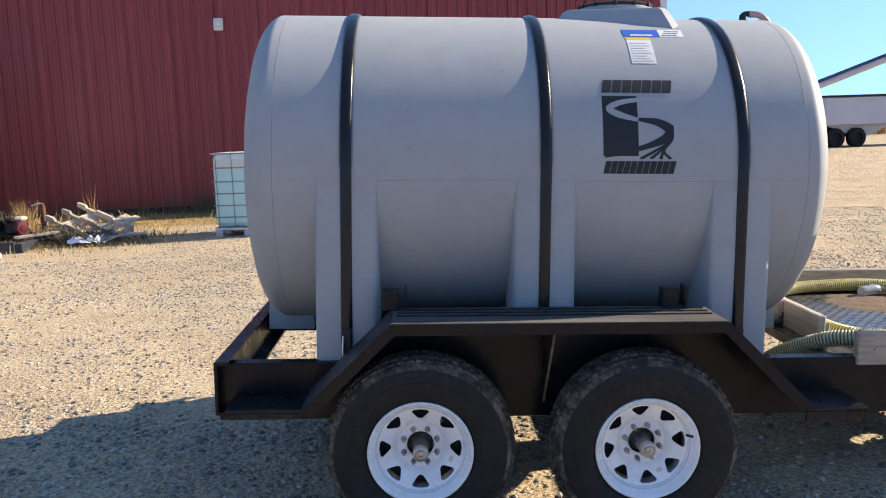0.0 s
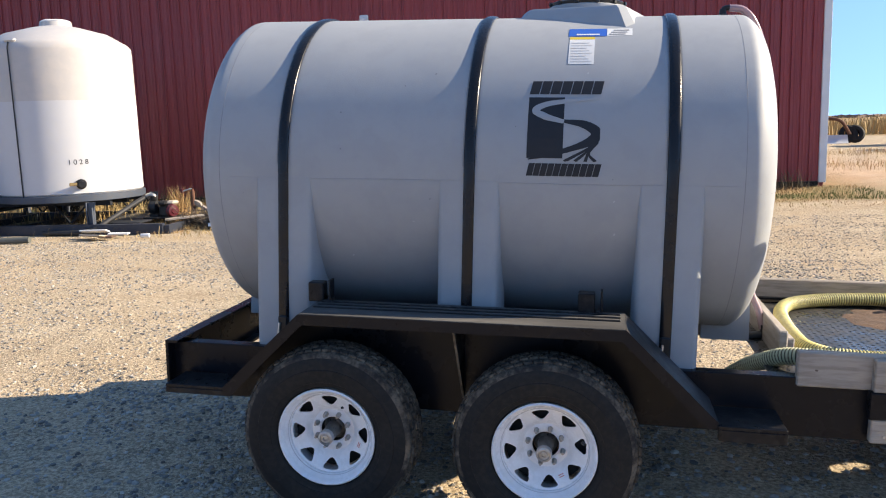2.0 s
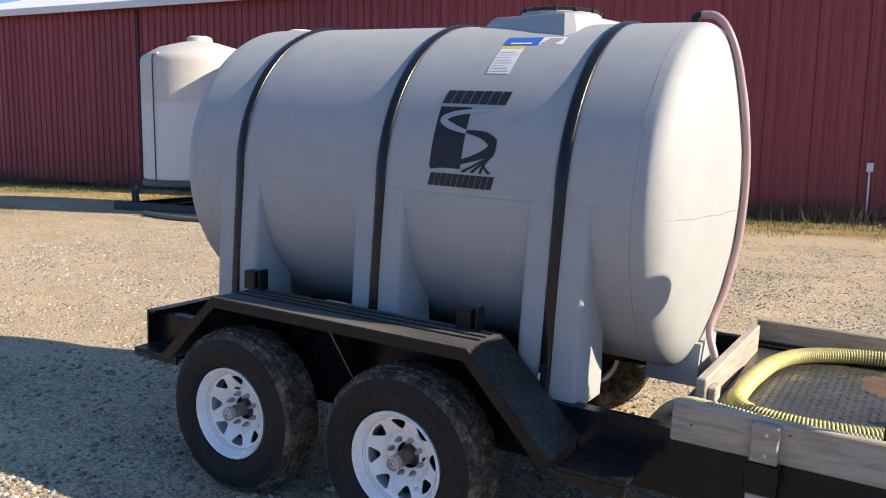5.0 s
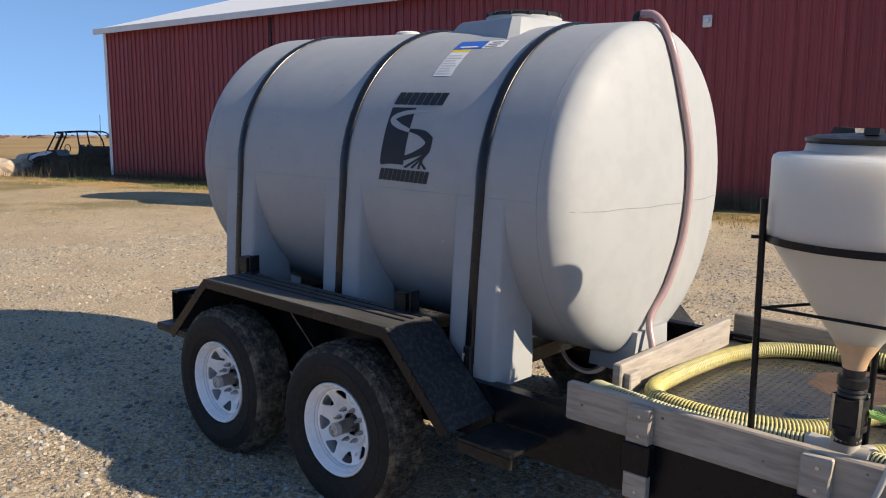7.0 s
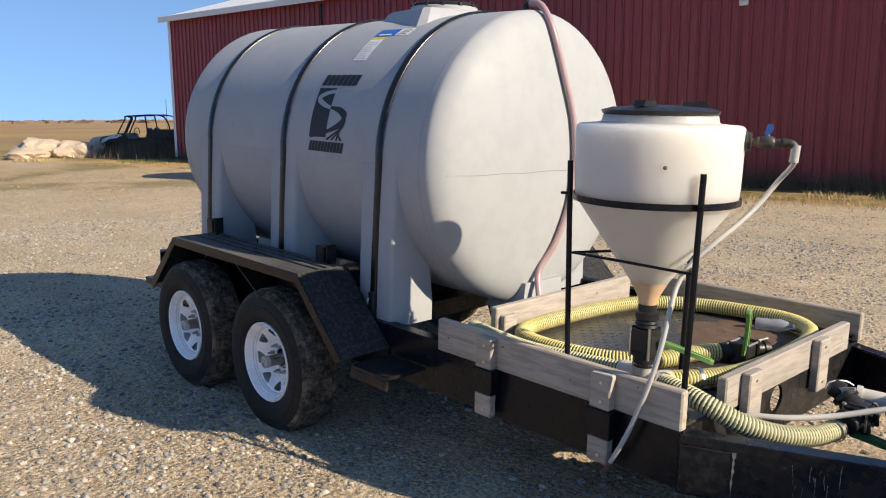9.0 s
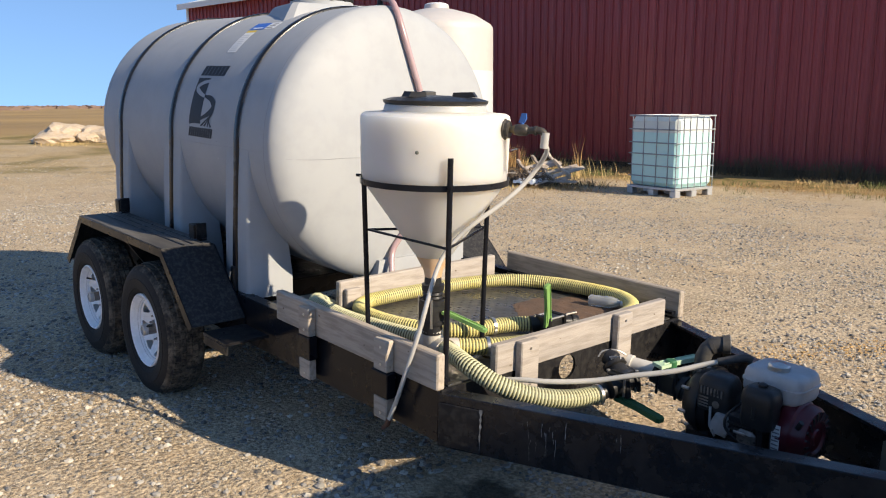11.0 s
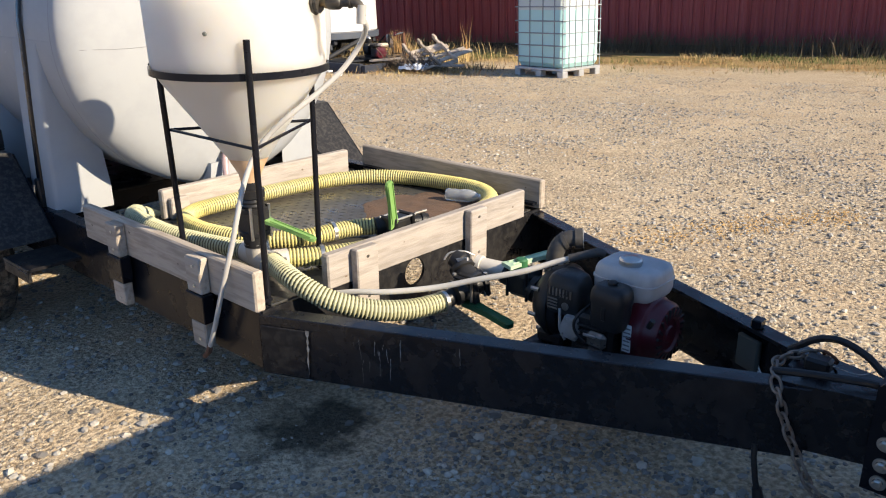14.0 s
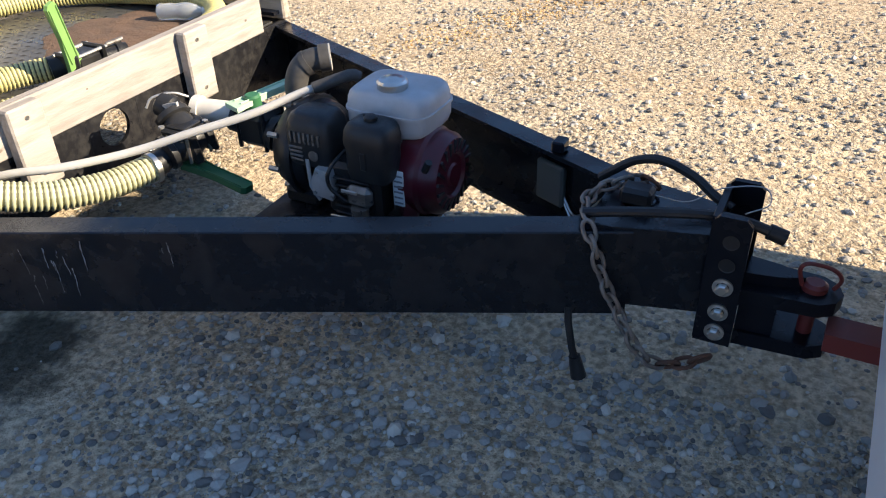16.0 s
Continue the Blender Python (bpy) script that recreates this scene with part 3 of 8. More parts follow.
DUST_SHEEN = material("pale_dust_and_sheen", (0.040, 0.038, 0.036), 0.7, vary=(0.15, 0.14, 0.125), scale=2.4, amount=0.8, fine=(0.05, 0.047, 0.042), fine_scale=26, fine_amount=0.45, stretch=(0.5, 2.0, 1))
PALE_EDGE = material("pale_tan_edge", (0.22, 0.19, 0.15), 0.6, 0.3, vary=(0.05, 0.045, 0.04), scale=30, amount=0.9)
BEAM_T, BEAM_B = 0.633, 0.388


def channel(geo, p, q, z0, z1, t=0.012, flange=0.06, inward=1):
    """A C-shaped beam from p to q in plan, its web on the outside, flanges turned inward (to its left for 1)."""
    a, b = Vector((*p, 0)), Vector((*q, 0))
    d = (b - a).normalized()
    nrm = Vector((-d.y, d.x, 0)) * inward
    L = (b - a).length
    m = Matrix.Translation(a) @ Matrix((( d.x, nrm.x, 0, 0), (d.y, nrm.y, 0, 0), (0, 0, 1, 0), (0, 0, 0, 1)))
    c = 0.003
    geo.prism([(0, z0 + c), (c, z0), (flange, z0), (flange, z0 + t), (t, z0 + t), (t, z1 - t), (flange, z1 - t), (flange, z1), (c, z1), (0, z1 - c)], 0, L, "x", m)
    return geo


def build_wheel():
    """One wheel, its axle end at the origin, outer face towards -y."""
    rot = Matrix.Rotation(radians(90), 4, "X")      # lathe height becomes -y
    # heights run inwards from the outer face of the tyre, negative
    k_rim = 0.925
    rim = Geo().lathe([(r * k_rim, h) for r, h in [(0.196, -0.20), (0.205, -0.19), (0.221, -0.185), (0.222, -0.05), (0.221, -0.028), (0.224, -0.012), (0.217, -0.006), (0.209, -0.012), (0.204, -0.026), (0.198, -0.034), (0.186, -0.046), (0.183, -0.056), (0.190, -0.075), (0.190, -0.18), (0.196, -0.20)]], 64, rot)
    w = new("wheel", mesh_of("wheel", rim, WHITE_PAINT))
    w["base"] = [0, 0, 0]
    tagged(w, "white eight-lug steel wheel")
    side = [(0.205, -0.035), (0.213, -0.014), (0.222, -0.006), (0.236, -0.003), (0.238, 0.0), (0.262, 0.004), (0.290, 0.006), (0.292, 0.003), (0.318, 0.001), (0.337, -0.008)]
    tread = [(0.364, -0.034), (0.3725, -0.062), (0.375, -0.10), (0.375, -0.125), (0.3725, -0.163), (0.364, -0.191)]
    back = [(0.352, -0.203), (0.315, -0.225), (0.255, -0.222), (0.205, -0.19)]
    prof = []
    for i, (r, h) in enumerate(tread):
        prof.append((r, h))
    g = Geo().lathe(side, 72, rot)
    part("tyre", g, RUBBER, w, "black muddy tyre")
    tr = Geo().lathe([(0.337, -0.008), (0.345, -0.012), (0.355, -0.022)] + [(r - 0.006, h) for r, h in prof], 72, rot)
    tr.lathe([tread[-1]] + back, 72, rot)
    for k in range(60):
        a = 2 * math.pi * k / 60
        for j, h in enumerate((-0.046, -0.081, -0.113, -0.146, -0.178)):
            r = 0.375 - (0.008 if j in (0, 4) else 0.0)
            off = (0.5 if j % 2 else 0.0) * 2 * math.pi / 60
            m = rot @ Matrix.Rotation(a + off, 4, "Z")
            tr.box((r - 0.010, -0.0165, h - 0.014), (r, 0.0165, h + 0.014), 0.003, m)
    tagged(part("tread", tr, MUD, w, "tread caked with dried mud"), kind="stuff")
    # dished disc with eight rounded three-sided openings, wide side outwards
    disc = Geo()
    n, t = 8, 0.006

    def dish(r):
        return float(np.interp(r / k_rim, (0.058, 0.064, 0.098, 0.108, 0.118, 0.165, 0.180, 0.187), (-0.108, -0.104, -0.104, -0.098, -0.088, -0.063, -0.058, -0.058)))
    open_w = ((0.058, 0), (0.064, 0), (0.098, 0), (0.108, 0), (0.118, 0), (0.126, 0), (0.1275, 0.006), (0.132, 0.0125), (0.142, 0.0205), (0.153, 0.0285), (0.161, 0.0345), (0.167, 0.0370), (0.1715, 0.0345), (0.1745, 0.026), (0.1755, 0), (0.180, 0), (0.187, 0))
    open_w = tuple((r * k_rim, w_ * k_rim) for r, w_ in open_w)
    step = math.pi / n
    for k in range(n):
        a0 = 2 * math.pi * k / n
        for (r0, w0), (r1, w1) in zip(open_w, open_w[1:]):
            for sg in (-1, 1):
                top = []
                for r, ow in ((r0, w0), (r1, w1)):
                    h = ow / r
                    top.append([(r * math.cos(a0 + sg * (h + (step - h) * i / 4)), r * math.sin(a0 + sg * (h + (step - h) * i / 4)), dish(r)) for i in range(5)])
                low = [[(x, y, z - t) for x, y, z in row] for row in top]
                g = Geo().slab(top).slab(low)
                if w0 or w1:
                    g.add([top[0][0], top[1][0], low[1][0], low[0][0]], [(0, 1, 2, 3)])
                disc.add(g.v, g.f, rot)
    part("disc", disc, WHITE_PAINT, w, "white spoked wheel centre", angle=30)
    hub = Geo().lathe([(0.052, -0.15), (0.046, -0.13), (0.034, -0.12), (0.030, -0.08), (0.028, -0.020), (0.0, -0.020)], 32, rot)
    hb = part("hub", hub, HUB, w, "bare greasy steel hub")
    part("hub_cap", Geo().lathe([(0.0310, -0.026), (0.0315, -0.006), (0.0290, -0.001), (0.0225, 0.001), (0.0200, -0.004), (0.0150, -0.005), (0.0130, -0.001), (0.0085, 0.000), (0.0065, -0.005), (0.0, -0.005)], 28, rot), HUB_CAP, hb, "steel dust cap with rings")
    part("brake_drum", Geo().lathe([(0.0535, -0.150), (0.0535, -0.122), (0.150, -0.118), (0.166, -0.124), (0.168, -0.19)], 40, rot), DRUM, w, "dark rusty brake drum behind the wheel centre")
    for r_, h_, w_ in ((0.1905, -0.0335, 0.0016), (0.1755, -0.0425, 0.0014)):
        ring = Geo().lathe([(r_ - w_, h_), (r_ - w_ * 0.5, h_ + 0.002), (r_ + w_ * 0.5, h_ + 0.002), (r_ + w_, h_)], 64, rot)
        part("rim_bead", ring, RIM_SHADE, w, "rolled bead of the rim")
    for k in range(8):
        a = 2 * math.pi * (k + 0.5) / 8
        m = rot @ Matrix.Translation((0.072 * math.cos(a), 0.072 * math.sin(a), -0.104))
        part("lug_nut", Geo().lathe([(0.0112, 0.0), (0.0112, 0.016), (0.0075, 0.021), (0.0058, 0.036), (0.0, 0.036)], 6, m), LUG, w, "dull plated lug nut")
    a = 1.05
    part("valve_stem", Geo().tube([(0.158 * math.cos(a), -0.0, 0.158 * math.sin(a)), (0.172 * math.cos(a), -0.03, 0.172 * math.sin(a))][::-1], 0.0055, 8), BLACK_PLASTIC, w, "black valve stem")
    for k, mat in enumerate((RED_MARK, RED_MARK, WHITE_PAINT)):
        m = rot @ Matrix.Rotation(radians(-22), 4, "Z") @ Matrix.Translation((0.126 + 0.007 * k, 0, float(dish(0.126 + 0.007 * k)) + 0.001)) @ Matrix.Rotation(radians(-26), 4, "Y")
        part("tag_stripe", Geo().box((-0.0015, -0.011, 0.0), (0.0015, 0.011, 0.0012), 0.0003, m), mat, w, "small red and white tag", flat=True)
    return w


def build_trailer():
    tr = thing("tandem_trailer", (1.5, AXIS_Y, 0.35), TRAILER, "black tandem-axle flat trailer with plank-edged front deck", "trailer")
    for y, s in ((0.30, 1), (1.89, -1)):
        g = channel(Geo(), (-0.83, y), (3.06, y), BEAM_B, BEAM_T, inward=s)
        part("side_beam", g, BLACK_PAINT, tr)
    # added unseen plate: keeps light off the ground from brightening the tank's underside
    part("tank_floor", Geo().box((-0.42, 0.365, 0.600), (1.27, 1.825, 0.611), 0.002), BLACK_WORN, tr, "unseen black plate added to darken the tank's underside", flat=True)
    part("rear_beam", channel(Geo(), (-0.832, 0.238), (-0.832, 1.952), 0.43, 0.655, inward=-1), BLACK_PAINT, tr)
    for x in (-0.30, 0.53, 1.10, 1.99):
        part("cross_member", Geo().box((x - 0.03, 0.36, 0.46), (x + 0.03, 1.83, 0.60), 0.005), BLACK_PAINT, tr)
    # A-frame tongue
    for y, s in ((0.30, 1), (1.89, -1)):
        g = channel(Geo(), (3.062, y), (4.60, AXIS_Y + (-0.11 if s > 0 else 0.11)), 0.375, 0.590, inward=s, flange=0.065)
        part("tongue_beam", g, TONGUE_BLACK, tr, "black painted tongue beam with dried white drips")
    # fenders
    for side in (0, 1):
        y0, y1 = (0.0, 0.285) if side == 0 else (2 * AXIS_Y - 0.0, 2 * AXIS_Y - 0.285)
        lo, hi = min(y0, y1), max(y0, y1)
        line = [(-0.446, 0.529), (-0.10, 0.865), (1.20, 0.865), (1.546, 0.529)]
        inner = [(1.538, 0.523), (1.197, 0.859), (-0.097, 0.859), (-0.438, 0.523)]
        fender = part("fender", Geo().prism(line + inner, lo, hi, "y"), DUSTY_BLACK, tr, "black angular steel fender, dusty on top", flat=True)
        lip_y = (y0 - 0.004, y0 + 0.004)
        lip = Geo().prism(line + [(1.507, 0.50), (1.185, 0.822), (-0.085, 0.822), (-0.407, 0.50)], min(lip_y), max(lip_y), "y")
        part("lip", lip, BLACK_PAINT, fender, flat=True)
        rib = Geo()
        for k in range(3):
            yy = lo + (0.125 if side == 0 else 0.02) + k * 0.052
            rib.box((-0.08, yy, 0.8655), (1.18, yy + 0.012, 0.872), 0.002)
        part("ribs", rib, BLACK_WORN, fender, flat=True)
        # pale film: dust, with the paint's sun sheen put into its colour
        film = Geo().box((-0.098, lo + 0.006, 0.8652), (1.198, hi - 0.004, 0.8668), 0.0002)
        part("dust_film", film, DUST_SHEEN, fender, "pale dust and painted sun sheen on the flat top", flat=True)
        web = Geo().prism([(-0.43, 0.53), (-0.10, 0.858), (1.20, 0.858), (1.53, 0.53), (1.53, 0.42), (-0.43, 0.42)], *((0.288, 0.297) if side == 0 else (1.893, 1.902)), "y")
        part("inner_skirt", web, BLACK_PAINT, tr, flat=True)
        for x0, x1 in ((1.552, 1.80), (-0.76, -0.452)):
            near = 0.05 if x0 > 0 else 0.10
            a, b = (lo + near, hi - 0.004) if side == 0 else (lo + 0.004, hi - near)
            e = a if side == 0 else b - 0.015
            g = Geo().box((x0, a, 0.485), (x1, b, 0.500), 0.002).box((x0, e, 0.44 if x0 > 0 else 0.46), (x1, e + 0.015, 0.4845), 0.002)
            part("step_plate", g, BLACK_WORN, tr, flat=True)
        yo, yi = (0.012, 0.287) if side == 0 else (2 * AXIS_Y - 0.012, 1.903)
        gus = part("gusset", Geo().prism([(yo, 0.858), (yi, 0.858), (yi, 0.46)], 0.529, 0.538, "x"), BLACK_WORN, tr, flat=True)
        s_ = 1 if side == 0 else -1
        # thin patchy tan strip along the gusset's slanted edge
        edge = [(yo - s_ * 0.001, 0.857), (yi - s_ * 0.001, 0.459), (yi - s_ * 0.002, 0.457), (yo - s_ * 0.003, 0.857)]
        part("worn_edge", Geo().prism(edge, 0.5288, 0.5382, "x"), PALE_EDGE, gus, "patchy pale tan strip along the slanted edge", flat=True)
    for x in (0.0, 0.895):
        part("axle", Geo().tube([(x, 0.20, 0.36), (x, 0.30, 0.36), (x, 0.34, 0.435), (x, 1.85, 0.435), (x, 1.89, 0.36), (x, 1.99, 0.36)], 0.042, 16), BLACK_PAINT, tr)
    for y in (0.42, 1.77):
        for x in (0.0, 0.895):
            g = Geo()
            for k in range(4):
                ln = 0.40 - 0.08 * k
                pts = [(x + s * ln, y, 0.415 + 0.05 * (s * s) * (ln / 0.4) ** 2 - 0.011 * k) for s in np.linspace(-1, 1, 9)]
                g.tube(pts, 0.02, 6, squash=0.3)
            part("leaf_spring", g, RUST, tr, flat=True)
    return tr


trailer = build_trailer()
wheel = build_wheel()
wheel.parent = trailer
OFF = Vector((-1.5, -AXIS_Y, -0.35))
wheel.matrix_basis = Matrix.Translation(Vector((0.012, -0.018, 0.354)) + OFF)
copy_thing(wheel, Matrix.Translation(Vector((0.902, -0.014, 0.356)) + OFF) @ Matrix.Rotation(radians(37), 4, "Y"))
for x in (0, 0.895):
    copy_thing(wheel, Matrix.Translation(Vector((x + 0.012, 2 * AXIS_Y - -0.012, 0.354)) + OFF) @ Matrix.Rotation(radians(180), 4, "Z"))

# ---- planks of the front deck ----


def plank(name, lo, hi, mat=WOOD, label="weathered grey-brown lumber plank edging the trailer deck"):
    return lone(name, Geo().box(lo, hi, 0.006), mat, label, "plank", "deck planks", frame_of=TRAILER)


plank("side_plank", (1.872, 0.285, 0.60), (3.072, 0.325, 0.743))
plank("side_plank", (1.87, 1.862, 0.60), (3.08, 1.902, 0.737))
plank("cross_plank", (1.868, 0.628, 0.60), (1.908, 1.73, 0.737), WOOD_CROSS)
plank("cross_plank", (3.031, 0.595, 0.585), (3.071, 1.755, 0.716), WOOD_CROSS)


KNOT = material("dark_plank_knot", (0.14, 0.105, 0.078), 0.85, vary=(0.22, 0.17, 0.125), scale=60, amount=0.7)


def mark_planks():
    """Knots and nail heads on the faces of the deck planks."""
    rnd = random.Random(21)
    for ob in [o for o in bpy.data.objects if o.name.startswith(("side_plank", "cross_plank"))]:
        lo, hi = ([min(v.co[k] for v in ob.data.vertices) for k in range(3)], [max(v.co[k] for v in ob.data.vertices) for k in range(3)])
        run = 0 if hi[0] - lo[0] > hi[1] - lo[1] else 1
        thin = 1 - run
        for face, sgn in ((lo[thin], -1), (hi[thin], 1)):
            for k in range(4):
                p = [0.0, 0.0, 0.0]
                p[run] = lo[run] + (hi[run] - lo[run]) * (k + rnd.uniform(0.15, 0.85)) / 4
                p[2] = rnd.uniform(lo[2] + 0.03, hi[2] - 0.03)
                p[thin] = face + sgn * 0.0004
                q = list(p)
                q[thin] += sgn
                r = rnd.uniform(0.003, 0.0075)
                m = aim(Vector(p), Vector(q)) @ Matrix.Diagonal((1.0, 0.65, 1.0, 1.0))
                part("knot", Geo().lathe([(r, 0.0), (r * 0.7, 0.0003), (0.0, 0.0003)], 12, m), KNOT, ob, "dark knot in the wood")


mark_planks()

# ---- materials of the small things ----
HOSE_RIB = material("yellow_hose_rib", (0.62, 0.53, 0.16), 0.5, vary=(0.60, 0.56, 0.30), scale=3, amount=0.8, fine=(0.3, 0.25, 0.12), fine_scale=30, fine_amount=0.3)
HOSE_PALE = material("pale_hose_rib", (0.56, 0.54, 0.32), 0.55, vary=(0.44, 0.45, 0.30), scale=3, amount=0.8, fine=(0.3, 0.27, 0.16), fine_scale=30, fine_amount=0.3)
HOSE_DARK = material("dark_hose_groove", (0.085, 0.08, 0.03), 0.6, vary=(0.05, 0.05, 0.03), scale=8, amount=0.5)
GREEN = material("green_plastic_handle", (0.19, 0.345, 0.10), 0.4, vary=(0.15, 0.29, 0.08), scale=9, amount=0.5)
GREEN_DARK = material("dark_green_handle", (0.03, 0.13, 0.05), 0.45, vary=(0.05, 0.15, 0.07), scale=9, amount=0.5)
# sunlight on the upper handle is put into this paler green
GREEN_LIT = material("sunlit_green_handle", (0.44, 0.58, 0.40), 0.5, vary=(0.34, 0.48, 0.31), scale=9, amount=0.5)
BLUE = material("blue_plastic", (0.03, 0.11, 0.35), 0.45, vary=(0.04, 0.09, 0.25), scale=12, amount=0.4)
PVC = material("dirty_white_pipe", (0.56, 0.53, 0.47), 0.5, vary=(0.40, 0.36, 0.30), scale=9, amount=0.7)
CLEAR = material("cloudy_clear_tube", (0.60, 0.58, 0.54), 0.25, vary=(0.48, 0.46, 0.42), scale=6, amount=0.6)
PINK = material("pink_stained_clear_tube", (0.46, 0.30, 0.31), 0.25, vary=(0.55, 0.44, 0.43), scale=3, amount=0.8)
for tube_mat in (CLEAR, PINK):
    tube_mat.node_tree.nodes["Principled BSDF"].inputs["Transmission Weight"].default_value = 0.25
PLATE = material("worn_tread_plate", (0.075, 0.075, 0.074), 0.34, 0.5, vary=(0.13, 0.125, 0.115), scale=4, amount=0.8, fine=(0.15, 0.12, 0.085), fine_scale=8, fine_amount=0.3, rough_vary=0.15)
DIRT = material("damp_brown_dirt", (0.13, 0.075, 0.045), 0.9, vary=(0.075, 0.05, 0.035), scale=10, amount=0.8, bump=0.6, bump_scale=60)
RED_PAINT = material("dark_red_engine_paint", (0.085, 0.006, 0.014), 0.35, vary=(0.05, 0.006, 0.01), scale=12, amount=0.7)
FUEL_WHITE = material("grimy_white_fuel_tank", (0.46, 0.47, 0.48), 0.45, vary=(0.30, 0.29, 0.28), scale=9, amount=0.7)
BOX_GREY = material("dull_grey_box", (0.10, 0.105, 0.09), 0.6, vary=(0.11, 0.11, 0.1), scale=12, amount=0.5)
DRAWBAR_RED = material("red_drawbar_paint", (0.14, 0.018, 0.016), 0.5, vary=(0.12, 0.025, 0.02), scale=14, amount=0.8)
CHAIN = material("weathered_chain", (0.26, 0.23, 0.20), 0.55, 0.6, vary=(0.12, 0.08, 0.06), scale=25, amount=0.8)
STICKER_BLUE = material("blue_label", (0.035, 0.12, 0.48), 0.4)
STICKER_WHITE = material("white_label", (0.72, 0.72, 0.70), 0.5, vary=(0.6, 0.6, 0.58), scale=8, amount=0.4)
STICKER_YELLOW = material("yellow_label_band", (0.7, 0.5, 0.04), 0.5)
STICKER_FAINT = material("faded_print", (0.50, 0.50, 0.50), 0.5)
STICKER_GREY = material("grey_print", (0.22, 0.22, 0.23), 0.5)
DRIP = material("dried_white_drip", (0.24, 0.235, 0.225), 0.8, vary=(0.08, 0.078, 0.075), scale=30, amount=0.8)
GRIME = material("grimy_black_fitting", (0.030, 0.028, 0.025), 0.5, 0.2, vary=(0.12, 0.10, 0.075), scale=40, amount=0.6, rough_vary=0.15)
BRASS_DULL = material("dull_brass", (0.22, 0.16, 0.08), 0.45, 0.6, vary=(0.12, 0.09, 0.05), scale=40, amount=0.6)
ALU_PALE = material("pale_cast_metal", (0.46, 0.46, 0.46), 0.5, 0.35, vary=(0.30, 0.29, 0.28), scale=24, amount=0.6, bump=0.1, bump_scale=120)
DUSTY_RUBBER = material("dusty_black_rubber", (0.035, 0.034, 0.033), 0.65, vary=(0.085, 0.078, 0.07), scale=14, amount=0.7, fine=(0.02, 0.02, 0.02), fine_scale=50, fine_amount=0.4)
STAINED = material("amber_stained_plastic", (0.60, 0.37, 0.20), 0.45, vary=(0.66, 0.48, 0.32), scale=14, amount=0.8)
BOTTLE = material("crumpled_clear_plastic", (0.75, 0.78, 0.8), 0.12)
BOTTLE.node_tree.nodes["Principled BSDF"].inputs["Transmission Weight"].default_value = 0.7

# ---- print and labels on the grey tank ----


def on_tank(u, z, lift):
    """A point on the round wall at height z on the near side."""
    dz = (z - AXIS_Z)
    r = RAD + lift
    return (u, AXIS_Y - math.sqrt(max(0.0, r * r - dz * dz)), z)


def tank_patch(geo, x0, x1, z0, z1, lift=0.0012, n=6, slant=0.0):
    rows = [[on_tank(x0 + slant * i / n, z0 + (z1 - z0) * i / n, lift), on_tank(x1 + slant * i / n, z0 + (z1 - z0) * i / n, lift)] for i in range(n + 1)]
    return geo.slab(rows)


def tank_ribbon(geo, pts, widths, lift):
    """A flat stroke in the logo square, u and v from 0 to 1."""
    fine = smooth_path([(u, v, 0) for u, v in pts], 8)
    rows = []
    for i, p in enumerate(fine):
        d = (fine[min(i + 1, len(fine) - 1)] - fine[max(i - 1, 0)]).normalized()
        f_ = i / (len(fine) - 1) * (len(widths) - 1)
        k = min(int(f_), len(widths) - 2)
        w = widths[k] + (widths[k + 1] - widths[k]) * (f_ - k)
        row = []
        for s in (-1, 1):
            u, v = p.x - d.y * w * s / 2, p.y + d.x * w * s / 2
            u, v = min(max(u, 0), 1), min(max(v, 0), 1)
            row.append(on_tank(0.773 + 0.297 * u, 1.482 + 0.262 * v, lift))
        rows.append(row)
    return geo.slab(rows)


